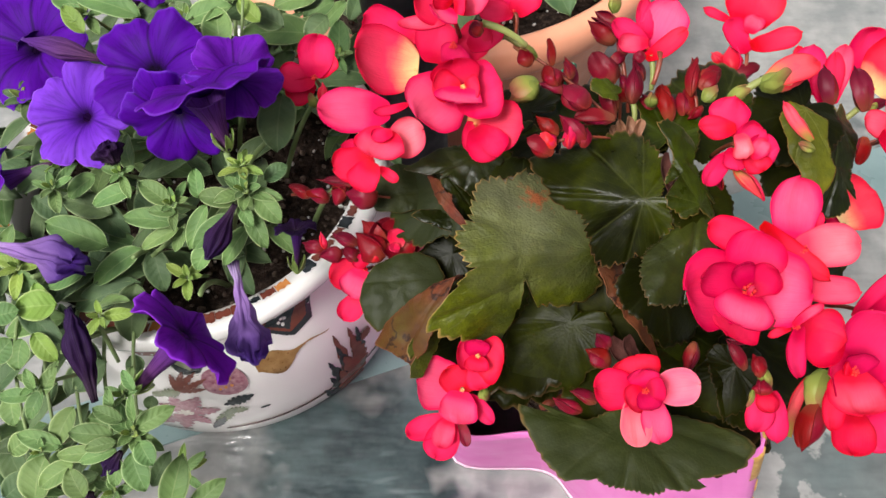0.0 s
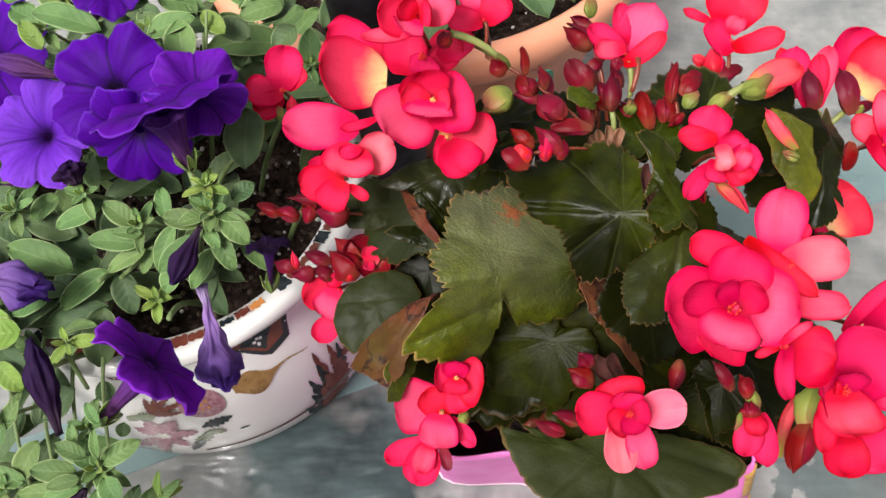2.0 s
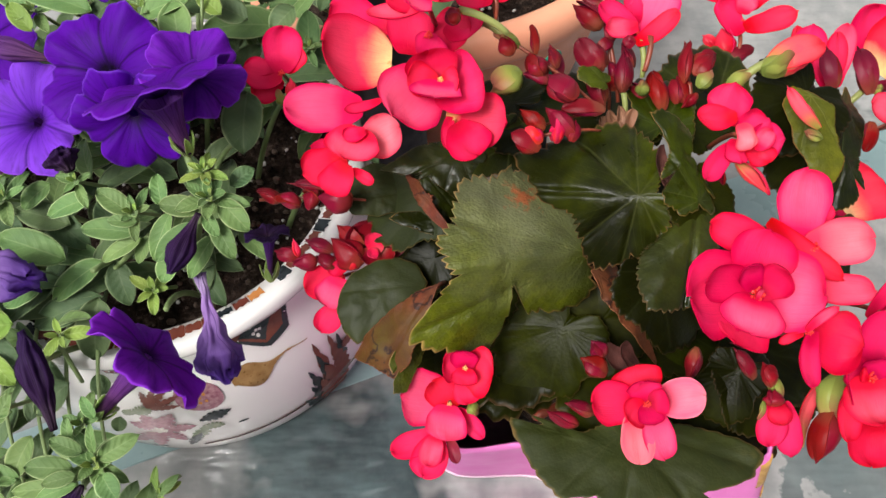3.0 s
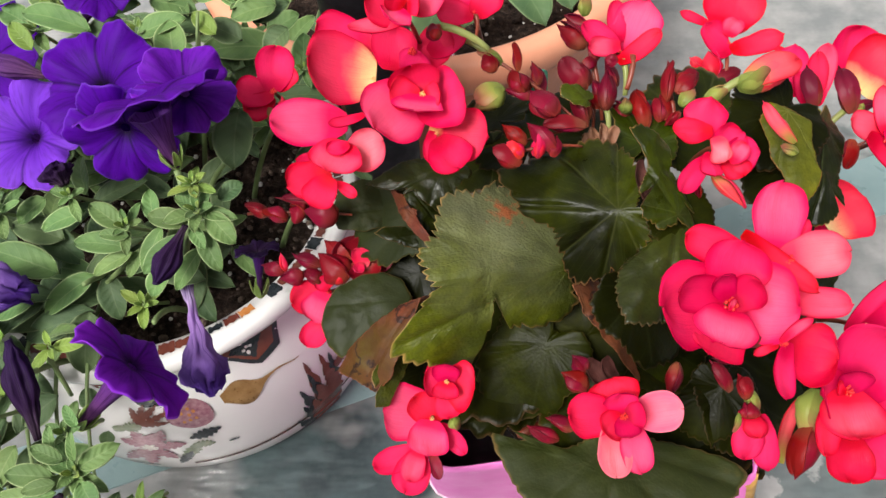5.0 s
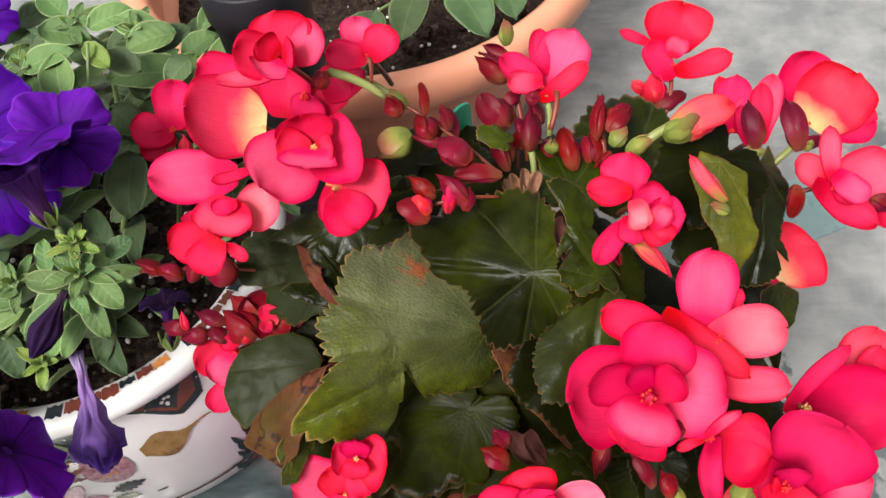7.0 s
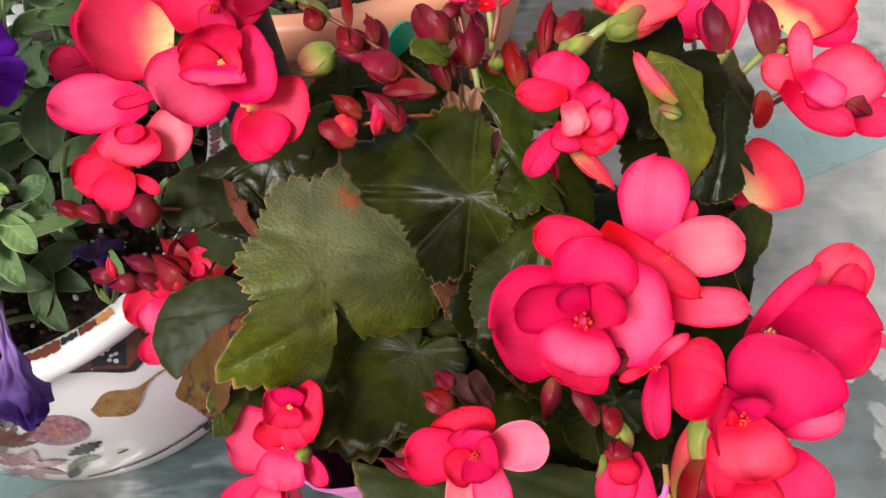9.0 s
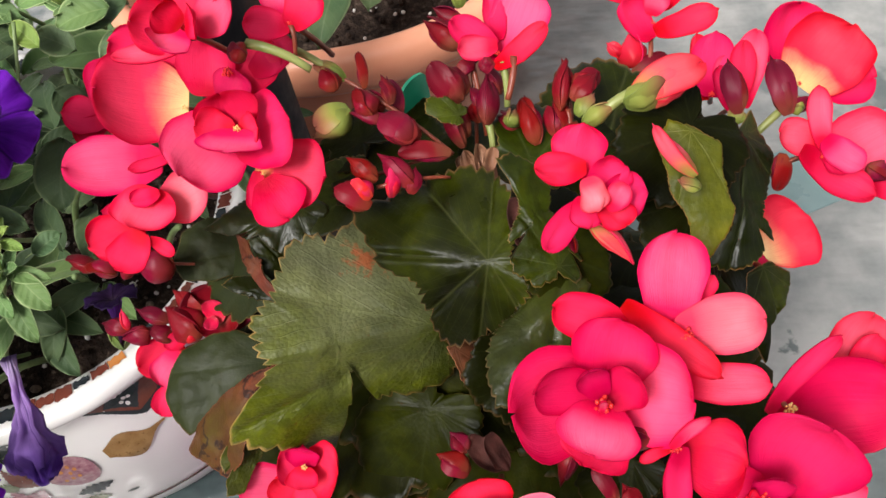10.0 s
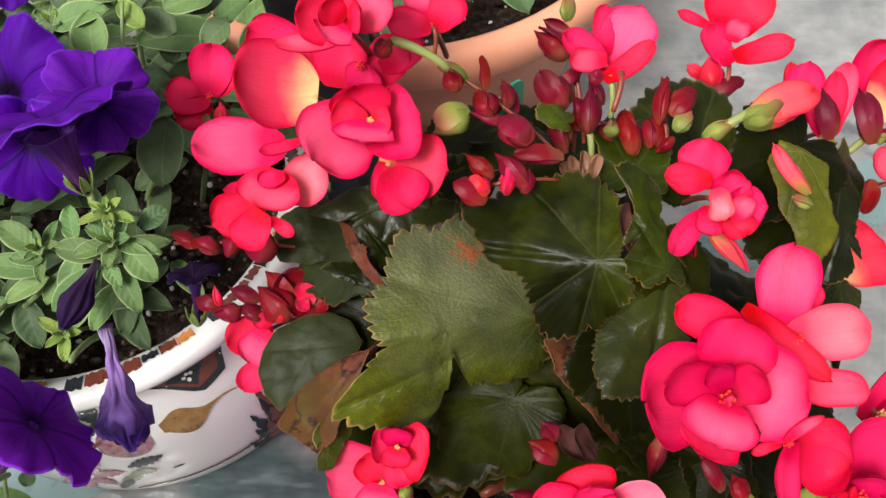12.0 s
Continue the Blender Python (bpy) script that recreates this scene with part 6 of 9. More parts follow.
bud(begonia, (0.1545, 0.3823, 0.3559), (0.1693, 0.3868, 0.3599), 0.0147, BUD_GREEN)
bud(begonia, (0.1406, 0.3786, 0.351), (0.1527, 0.3825, 0.355), 0.0101, BUD_GREEN)
stem(begonia, (0.1447, 0.3802, 0.3517), (0.1614, 0.3875, 0.355), 0.0020, STEM_GREEN, (0.002, 0, 0.004))
fl = knob_cluster(begonia, (0.2012, 0.4214, 0.3092), (0.06, -0.52, 0.85), 0.0012, PISTIL)
petal(fl, (0.2011, 0.4204, 0.3085), (0.2055, 0.4432, 0.3223), 0.0211, (0.06, -0.52, 0.85), 0.12, 0.08)
petal(fl, (0.1992, 0.4208, 0.3065), (0.199, 0.4445, 0.3212), 0.0106, (0.25, -0.52, 0.82), 0.10, 0.05)
petal(fl, (0.2078, 0.4225, 0.307), (0.2114, 0.4358, 0.3149), 0.0159, (0.06, -0.52, 0.85), 0.10, 0.05, PALE)
stem(begonia, (0.2148, 0.4516, 0.2681), (0.201, 0.423, 0.3066), 0.0013, STEM_RED, (0, 0, 0.002))
fl = knob_cluster(begonia, (0.2392, 0.4255, 0.305), (0.06, -0.52, 0.85), 0.0009, PISTIL)
petal(fl, (0.2391, 0.4244, 0.3043), (0.2607, 0.4422, 0.3173), 0.0438, (-0.03, -0.43, 0.9), 0.16, 0.10, GOLDEN)
petal(fl, (0.2391, 0.4316, 0.3017), (0.2443, 0.4569, 0.3192), 0.0352, (0.06, -0.52, 0.85), 0.12, 0.06)
petal(fl, (0.2447, 0.4287, 0.3042), (0.2703, 0.4265, 0.3034), 0.0294, (0.07, -0.35, 0.94), 0.10, 0.06)
stem(begonia, (0.2552, 0.4536, 0.2652), (0.239, 0.427, 0.3024), 0.0013, STEM_RED, (0, 0, 0.002))
bud(begonia, (0.2268, 0.4161, 0.3048), (0.2451, 0.4156, 0.3055), 0.0086, BUD_MAROON)
stem(begonia, (0.2333, 0.4184, 0.3011), (0.2178, 0.4076, 0.2955), 0.0020, STEM_GREEN, (0.002, 0, 0.004))
bud(begonia, (0.1482, 0.2752, 0.3194), (0.1377, 0.278, 0.3242), 0.0089, BUD_MAROON)
bud(begonia, (0.1361, 0.2758, 0.33), (0.1311, 0.2706, 0.3295), 0.0041, BUD_CORAL)
fl = knob_cluster(begonia, (0.1329, 0.2821, 0.3391), (0.06, -0.52, 0.85), 0.0026, PISTIL)
tagged(fl, "largest coral bloom, rose-like and fully open")
stem(begonia, (0.1369, 0.3121, 0.2931), (0.1327, 0.2837, 0.3366), 0.0013, STEM_RED, (0, 0, 0.002))
petal(fl, (0.1409, 0.2892, 0.3277), (0.1049, 0.2812, 0.3417), 0.0426, (0.34, -0.51, 0.79), 0.12, 0.11, CORAL)
petal(fl, (0.1363, 0.2879, 0.3236), (0.1241, 0.2696, 0.3228), 0.0349, (0.18, -0.26, 0.95), 0.12, 0.08, CORAL)
petal(fl, (0.1345, 0.2897, 0.3296), (0.161, 0.2837, 0.3346), 0.0408, (-0.15, -0.5, 0.85), 0.12, 0.1, PALE)
petal(fl, (0.1338, 0.2863, 0.3334), (0.143, 0.3045, 0.3474), 0.0316, (-0.07, -0.73, 0.68), 0.09, 0.07, CORAL, ruffle=0.03)
petal(fl, (0.1352, 0.2857, 0.3376), (0.1128, 0.2857, 0.3439), 0.0199, (0.33, -0.75, 0.57), 0.12, 0.1, DEEP, ruffle=0.03)
petal(fl, (0.1341, 0.2831, 0.3361), (0.1444, 0.2861, 0.3466), 0.0175, (-0.4, -0.65, 0.65), 0.13, 0.12, DEEP)
petal(fl, (0.1337, 0.2835, 0.3353), (0.1285, 0.2682, 0.3345), 0.0303, (0.09, -0.25, 0.96), -0.08, -0.12, PALE, ruffle=0.025)
petal(fl, (0.1333, 0.2841, 0.338), (0.1284, 0.2886, 0.3505), 0.0129, (0.09, -0.89, 0.46), 0.14, 0.12, DEEP)
petal(fl, (0.1321, 0.2788, 0.3395), (0.133, 0.2802, 0.3462), 0.0029, (0.08, -0.34, 0.94), 0.12, 0.08, PALE)
petal(fl, (0.1396, 0.2776, 0.3171), (0.1331, 0.2691, 0.3171), 0.0085, (0.25, -0.52, 0.82), 0.1, 0.1, CORAL)
fl = knob_cluster(begonia, (0.1627, 0.304, 0.3339), (0.06, -0.52, 0.85), 0.0022, PISTIL)
tagged(fl, "coral bloom with long pale petals")
stem(begonia, (0.1667, 0.334, 0.2879), (0.1625, 0.3055, 0.3314), 0.0013, STEM_RED, (0, 0, 0.002))
petal(fl, (0.1586, 0.306, 0.3331), (0.1632, 0.3328, 0.3492), 0.0270, (0.05, -0.62, 0.78), 0.08, 0.06, PALE)
petal(fl, (0.1598, 0.3054, 0.3339), (0.1879, 0.3078, 0.3333), 0.0232, (-0.09, -0.51, 0.86), 0.08, 0.04, BLUSH)
petal(fl, (0.1465, 0.3059, 0.3339), (0.1226, 0.316, 0.3394), 0.0190, (0.23, -0.67, 0.7), 0.12, 0.06, CORAL)
petal(fl, (0.1595, 0.2925, 0.3236), (0.189, 0.2905, 0.318), 0.0167, (0.09, -0.25, 0.96), 0.08, 0.04, PALE)
petal(fl, (0.1438, 0.3121, 0.3438), (0.1712, 0.2906, 0.331), 0.0125, (-0.23, -0.18, 0.96), 0.16, 0.08, CORAL, ruffle=0.04)
petal(fl, (0.1693, 0.3148, 0.3307), (0.1756, 0.3243, 0.3337), 0.0080, (0.04, -0.68, 0.73), 0.1, 0.06, CORAL)
fl = knob_cluster(begonia, (0.1538, 0.271, 0.3261), (0.06, -0.52, 0.85), 0.0016, PISTIL)
stem(begonia, (0.1578, 0.301, 0.2801), (0.1536, 0.2725, 0.3236), 0.0013, STEM_RED, (0, 0, 0.002))
petal(fl, (0.1552, 0.2714, 0.3216), (0.1744, 0.2651, 0.3211), 0.0301, (-0.17, -0.41, 0.9), 0.09, 0.06, DEEP, ruffle=0.09)
petal(fl, (0.1521, 0.2703, 0.3282), (0.1639, 0.2761, 0.3356), 0.0055, (-0.07, -0.79, 0.61), 0.12, 0.08, PALE)
petal(fl, (0.1563, 0.2713, 0.3262), (0.1512, 0.251, 0.3188), 0.0117, (0.35, -0.43, 0.83), 0.14, 0.1, CORAL)
petal(fl, (0.1528, 0.2712, 0.324), (0.1432, 0.2695, 0.3213), 0.0047, (0.26, -0.43, 0.86), 0.14, 0.1, CORAL)
fl = knob_cluster(begonia, (0.1974, 0.2873, 0.3049), (0.06, -0.52, 0.85), 0.0020, STAMEN)
tagged(fl, "deep coral bloom seen into its cup")
stem(begonia, (0.2014, 0.3173, 0.2589), (0.1972, 0.2889, 0.3023), 0.0013, STEM_RED, (0, 0, 0.002))
petal(fl, (0.195, 0.2884, 0.2987), (0.2365, 0.2886, 0.2935), 0.0407, (-0.24, -0.56, 0.79), 0.14, 0.14, DEEP)
petal(fl, (0.2217, 0.2945, 0.2794), (0.238, 0.3205, 0.2988), 0.0269, (-0.05, -0.59, 0.8), 0.1, 0.08, PALE)
petal(fl, (0.2259, 0.296, 0.2871), (0.2367, 0.3126, 0.2988), 0.0147, (-0.05, -0.59, 0.8), 0.12, 0.08, CORAL)
petal(fl, (0.1907, 0.2866, 0.3026), (0.2191, 0.3089, 0.3095), 0.0090, (-0.25, -0.7, 0.67), 0.16, 0.1, CORAL)
petal(fl, (0.231, 0.2992, 0.2863), (0.2481, 0.2901, 0.2772), 0.0069, (-0.04, -0.51, 0.86), 0.1, 0.06, PALE)
fl = knob_cluster(begonia, (0.1808, 0.2583, 0.3071), (0.06, -0.52, 0.85), 0.0024, PISTIL)
tagged(fl, "big coral bloom leaning out over the table")
stem(begonia, (0.1848, 0.2883, 0.2611), (0.1807, 0.2598, 0.3046), 0.0013, STEM_RED, (0, 0, 0.002))
petal(fl, (0.1873, 0.2601, 0.2984), (0.2043, 0.2768, 0.3168), 0.0450, (-0.16, -0.72, 0.68), 0.15, 0.15, CORAL)
petal(fl, (0.1934, 0.2627, 0.2948), (0.2159, 0.2622, 0.2976), 0.0249, (-0.14, -0.5, 0.86), 0.12, 0.08, PALE)
petal(fl, (0.1827, 0.2606, 0.3037), (0.1819, 0.2393, 0.3025), 0.0335, (0.08, -0.34, 0.94), 0.14, 0.12, PALE)
petal(fl, (0.1843, 0.262, 0.3021), (0.168, 0.2556, 0.3087), 0.0287, (0.5, -0.49, 0.72), 0.14, 0.14, CORAL)
petal(fl, (0.1826, 0.2626, 0.2979), (0.1716, 0.238, 0.2907), 0.0142, (0.26, -0.43, 0.86), 0.12, 0.08, CORAL)
petal(fl, (0.1947, 0.2529, 0.2864), (0.202, 0.2335, 0.2764), 0.0316, (-0.02, -0.34, 0.94), 0.1, 0.06, CORAL)
petal(fl, (0.1858, 0.2477, 0.2874), (0.1835, 0.2309, 0.2785), 0.0249, (0.08, -0.34, 0.94), 0.12, 0.08, DEEP)
petal(fl, (0.1804, 0.2579, 0.3069), (0.1852, 0.2619, 0.3173), 0.0153, (-0.17, -0.82, 0.54), 0.14, 0.12, DEEP)
petal(fl, (0.1794, 0.2568, 0.3086), (0.1745, 0.2577, 0.3142), 0.0069, (0.26, -0.43, 0.86), 0.14, 0.12, CORAL)
petal(begonia, (0.1643, 0.2452, 0.2628), (0.1735, 0.2693, 0.2768), 0.0084, (0.34, -0.51, 0.79), 0.2, 0.1, SALMON, "bract")
fl = knob_cluster(begonia, (0.1381, 0.3485, 0.3558), (0.06, -0.52, 0.85), 0.0016, PISTIL)
tagged(fl, "crumpled coral bloom with a pale pink heart")
stem(begonia, (0.1421, 0.3785, 0.3098), (0.1379, 0.35, 0.3532), 0.0013, STEM_RED, (0, 0, 0.002))
petal(fl, (0.1342, 0.3537, 0.3546), (0.138, 0.3694, 0.3627), 0.0221, (0.05, -0.6, 0.8), 0.12, 0.1, CORAL, ruffle=0.16)
petal(fl, (0.1381, 0.3553, 0.3576), (0.1213, 0.3555, 0.3589), 0.0138, (0.27, -0.35, 0.9), 0.14, 0.1, CORAL, ruffle=0.16)
petal(fl, (0.1393, 0.3496, 0.3529), (0.1504, 0.3568, 0.3553), 0.0166, (-0.06, -0.67, 0.74), 0.14, 0.1, CORAL, ruffle=0.16)
petal(fl, (0.1427, 0.3472, 0.3523), (0.1565, 0.3472, 0.3514), 0.0182, (-0.14, -0.5, 0.86), 0.16, 0.12, CORAL, ruffle=0.16)
petal(fl, (0.1423, 0.3451, 0.3534), (0.1483, 0.3378, 0.3474), 0.0142, (-0.01, -0.25, 0.97), 0.14, 0.1, CORAL, ruffle=0.16)
petal(fl, (0.1422, 0.3408, 0.3544), (0.1498, 0.3453, 0.3589), 0.0103, (-0.23, -0.48, 0.85), 0.13, 0.1, PALE, ruffle=0.16)
petal(fl, (0.1371, 0.3489, 0.3609), (0.1403, 0.3388, 0.3568), 0.0123, (0.18, -0.26, 0.95), -0.06, -0.14, BLUSH, ruffle=0.2)
petal(fl, (0.136, 0.3462, 0.3546), (0.1348, 0.3361, 0.3508), 0.0126, (0.18, -0.35, 0.92), 0.16, 0.1, CORAL, ruffle=0.16)
petal(fl, (0.1361, 0.3459, 0.3521), (0.1215, 0.3318, 0.348), 0.0115, (0.36, -0.34, 0.87), 0.18, 0.1, CORAL, ruffle=0.08)
bud(begonia, (0.1373, 0.3425, 0.3452), (0.1504, 0.3299, 0.3366), 0.0085, SALMON)
bud(begonia, (0.129, 0.3409, 0.3448), (0.1321, 0.3347, 0.3384), 0.0055, BUD_RED)
bud(begonia, (0.1742, 0.3534, 0.3492), (0.1614, 0.3689, 0.3596), 0.0083, SALMON)
bud(begonia, (0.1756, 0.3509, 0.3453), (0.1683, 0.3538, 0.3475), 0.0068, BUD_GREEN)
fl = knob_cluster(begonia, (0.2156, 0.3741, 0.265), (0.06, -0.52, 0.85), 0.0009, STAMEN)
stem(begonia, (0.2196, 0.4041, 0.219), (0.2154, 0.3757, 0.2625), 0.0013, STEM_RED, (0, 0, 0.002))
petal(fl, (0.2181, 0.3707, 0.2651), (0.2394, 0.3796, 0.2714), 0.0409, (-0.09, -0.51, 0.86), 0.12, 0.1, GOLDEN_WIDE)
petal(fl, (0.2158, 0.3721, 0.2615), (0.2262, 0.3658, 0.2569), 0.0129, (-0.03, -0.43, 0.9), 0.1, 0.06, CORAL)
fl = knob_cluster(begonia, (0.2306, 0.3766, 0.3207), (0.06, -0.52, 0.85), 0.0018, PISTIL)
stem(begonia, (0.2346, 0.4066, 0.2747), (0.2304, 0.3782, 0.3181), 0.0013, STEM_RED, (0, 0, 0.002))
petal(fl, (0.2317, 0.3747, 0.3147), (0.2589, 0.3879, 0.3209), 0.0330, (-0.04, -0.51, 0.86), 0.13, 0.1, PALE)
petal(fl, (0.2319, 0.3825, 0.3218), (0.215, 0.3852, 0.3247), 0.0182, (0.25, -0.52, 0.82), 0.12, 0.08, PALE)
petal(fl, (0.2304, 0.3777, 0.3225), (0.2306, 0.3979, 0.3349), 0.0109, (0.05, -0.6, 0.8), 0.2, 0.08, PALE)
petal(fl, (0.222, 0.3782, 0.3234), (0.2469, 0.3627, 0.311), 0.0177, (-0.01, -0.25, 0.97), 0.14, 0.1, CORAL)
petal(fl, (0.23, 0.38, 0.3263), (0.2414, 0.3688, 0.3198), 0.0150, (-0.03, -0.43, 0.9), 0.16, 0.1, PALE)
petal(fl, (0.2318, 0.3783, 0.3216), (0.2385, 0.3694, 0.3181), 0.0136, (-0.03, -0.43, 0.9), 0.16, 0.1, CORAL)
bud(begonia, (0.2464, 0.3728, 0.3161), (0.2542, 0.3678, 0.3125), 0.0094, BUD_MAROON)
petal(fl, (0.2485, 0.3689, 0.3089), (0.2649, 0.3708, 0.3088), 0.0191, (0.07, -0.43, 0.9), 0.12, 0.08, CORAL)
bud(begonia, (0.2177, 0.3828, 0.316), (0.2156, 0.3734, 0.3057), 0.0098, BUD_RED)
stem(begonia, (0.2168, 0.3796, 0.3117), (0.2283, 0.379, 0.3199), 0.0007, STEM_RED, (0.001, 0, 0.002))
fl = knob_cluster(begonia, (0.0156, 0.3955, 0.3498), (0.06, -0.52, 0.85), 0.0013, STAMEN)
tagged(fl, "open coral bloom with a yellow heart")
stem(begonia, (0.0196, 0.4255, 0.3038), (0.0154, 0.3971, 0.3472), 0.0013, STEM_RED, (0, 0, 0.002))
petal(fl, (0.012, 0.4021, 0.3458), (-0.0074, 0.3819, 0.343), 0.0419, (0.35, -0.43, 0.83), 0.1, 0.08, PALE)
petal(fl, (0.0113, 0.3957, 0.3419), (0.0352, 0.399, 0.3481), 0.0385, (-0.23, -0.48, 0.85), 0.1, 0.08, CORAL)
petal(fl, (0.0135, 0.3955, 0.3463), (0.0106, 0.407, 0.3571), 0.0299, (0.02, -0.77, 0.63), 0.13, 0.14, DEEP)
petal(fl, (0.0147, 0.3956, 0.3499), (0.0134, 0.3843, 0.3489), 0.0290, (0.09, -0.25, 0.96), 0.12, 0.08, PALE)
petal(fl, (0.0143, 0.3953, 0.3485), (0.0005, 0.3956, 0.3521), 0.0190, (0.33, -0.59, 0.73), 0.13, 0.1, CORAL)
petal(fl, (0.0158, 0.3952, 0.3484), (0.0241, 0.3936, 0.3504), 0.0159, (-0.24, -0.56, 0.79), 0.13, 0.1, CORAL)
fl = knob_cluster(begonia, (0.0207, 0.3877, 0.3317), (0.06, -0.52, 0.85), 0.0009, STAMEN)
stem(begonia, (0.0247, 0.4177, 0.2857), (0.0205, 0.3892, 0.3291), 0.0013, STEM_RED, (0, 0, 0.002))
petal(fl, (0.0171, 0.3911, 0.3317), (0.0453, 0.385, 0.3307), 0.0340, (-0.08, -0.42, 0.9), 0.13, 0.1, GOLDEN_FOOT)
petal(fl, (0.021, 0.3845, 0.3321), (0.0318, 0.369, 0.3265), 0.0267, (0.09, -0.17, 0.98), 0.14, 0.08, CORAL)
petal(fl, (0.0189, 0.388, 0.3332), (0.0166, 0.3729, 0.3277), 0.0092, (0.36, -0.34, 0.87), 0.16, 0.1, CORAL)
fl = knob_cluster(begonia, (-0.0086, 0.4137, 0.345), (0.06, -0.52, 0.85), 0.0009, STAMEN)
tagged(fl, "large cupped petal bloom, golden at its foot")
stem(begonia, (-0.0046, 0.4437, 0.299), (-0.0088, 0.4153, 0.3424), 0.0013, STEM_RED, (0, 0, 0.002))
petal(fl, (-0.007, 0.4159, 0.345), (-0.0386, 0.4125, 0.3581), 0.0450, (0.26, -0.48, 0.84), 0.13, 0.12, GOLDEN)
petal(fl, (-0.0088, 0.4282, 0.3491), (-0.0348, 0.4343, 0.3617), 0.0276, (0.15, -0.6, 0.78), 0.12, 0.1, CORAL)
petal(fl, (-0.0128, 0.3974, 0.3377), (-0.0297, 0.3897, 0.34), 0.0069, (0.18, -0.17, 0.97), 0.12, 0.08, CORAL)
fl = knob_cluster(begonia, (-0.0233, 0.3864, 0.3282), (0.06, -0.52, 0.85), 0.0009, PISTIL)
tagged(fl, "coral bloom with paler rims")
stem(begonia, (-0.0193, 0.4164, 0.2822), (-0.0235, 0.388, 0.3256), 0.0013, STEM_RED, (0, 0, 0.002))
petal(fl, (-0.0232, 0.4027, 0.3276), (-0.0595, 0.3987, 0.3347), 0.0298, (0.17, -0.44, 0.88), 0.08, 0.04, PALE)
petal(fl, (-0.024, 0.389, 0.3286), (-0.0312, 0.3726, 0.325), 0.0332, (0.14, -0.17, 0.98), 0.1, 0.08, PALE)
petal(fl, (-0.0261, 0.384, 0.321), (-0.0055, 0.3913, 0.3217), 0.0265, (-0.13, -0.41, 0.9), 0.1, 0.06, BLUSH)
petal(fl, (-0.0326, 0.3805, 0.3182), (-0.0525, 0.3711, 0.3174), 0.0236, (0.27, -0.35, 0.9), 0.12, 0.08, CORAL)
petal(fl, (-0.0316, 0.3758, 0.3187), (-0.0417, 0.3616, 0.3143), 0.0202, (0.18, -0.17, 0.97), 0.12, 0.08, CORAL)
petal(fl, (-0.0213, 0.3857, 0.33), (-0.0317, 0.3816, 0.3305), 0.0096, (0.18, -0.35, 0.92), 0.12, 0.08, CORAL)
petal(fl, (-0.0292, 0.3841, 0.3166), (-0.0494, 0.3872, 0.3199), 0.0120, (0.18, -0.35, 0.92), 0.12, 0.08, DEEP)
petal(fl, (-0.029, 0.3733, 0.3171), (-0.0197, 0.3674, 0.3128), 0.0072, (-0.03, -0.43, 0.9), 0.16, 0.1, CORAL)
fl = knob_cluster(begonia, (0.0111, 0.4026, 0.3918), (0.03, -0.54, 0.84), 0.0018, PISTIL)
tagged(fl, "double coral bloom")
stem(begonia, (0.0151, 0.4326, 0.3458), (0.011, 0.4043, 0.3893), 0.0013, STEM_RED, (0, 0, 0.002))
petal(fl, (0.0133, 0.4037, 0.3901), (-0.0049, 0.4026, 0.3972), 0.0217, (0.32, -0.53, 0.79), 0.16, 0.12, CORAL)
petal(fl, (0.0128, 0.4037, 0.3901), (0.0121, 0.4178, 0.4016), 0.0278, (0.01, -0.76, 0.65), 0.14, 0.1, CORAL)
petal(fl, (0.0141, 0.4039, 0.3914), (0.0289, 0.409, 0.3977), 0.0202, (-0.26, -0.51, 0.82), 0.14, 0.1, PALE)
petal(fl, (0.0132, 0.4002, 0.3902), (-0.0118, 0.3943, 0.3909), 0.0111, (0.15, -0.11, 0.98), 0.12, 0.06, PALE)
petal(fl, (0.012, 0.4001, 0.3949), (0.0061, 0.3904, 0.396), 0.0177, (0.23, -0.2, 0.95), 0.18, 0.12, PALE)
petal(fl, (0.0121, 0.4011, 0.3956), (0.0058, 0.4014, 0.4032), 0.0141, (0.3, -0.68, 0.67), 0.13, 0.1, DEEP)
petal(fl, (0.0132, 0.401, 0.3955), (0.0193, 0.398, 0.4005), 0.0141, (-0.26, -0.51, 0.82), 0.13, 0.1, CORAL)
fl = knob_cluster(begonia, (0.0414, 0.419, 0.3754), (0.03, -0.54, 0.84), 0.0009, PISTIL)
stem(begonia, (0.0454, 0.449, 0.3294), (0.0413, 0.4206, 0.3728), 0.0013, STEM_RED, (0, 0, 0.002))
petal(fl, (0.0417, 0.4169, 0.3752), (0.0511, 0.4276, 0.3818), 0.0178, (-0.07, -0.54, 0.84), 0.1, 0.06, CORAL)
petal(fl, (0.0413, 0.4189, 0.3741), (0.0248, 0.4216, 0.3765), 0.0151, (0.14, -0.46, 0.88), 0.1, 0.06, CORAL)
petal(fl, (0.0376, 0.4238, 0.3751), (0.0371, 0.4345, 0.382), 0.0162, (0.13, -0.54, 0.83), 0.1, 0.06, PALE)
stem(begonia, (0.0418, 0.4177, 0.3757), (0.0415, 0.4108, 0.3665), 0.0010, STEM_RED, (0.001, 0, 0.002))
stem(begonia, (0.0256, 0.4121, 0.3751), (0.047, 0.4055, 0.3652), 0.0019, STEM_GREEN, (0.001, 0, 0.002))
bud(begonia, (0.0261, 0.4075, 0.3733), (0.0198, 0.4087, 0.3767), 0.0106, BUD_RED)
fl = knob_cluster(begonia, (0.1145, 0.4386, 0.33), (0.05, -0.55, 0.83), 0.0012, PISTIL)
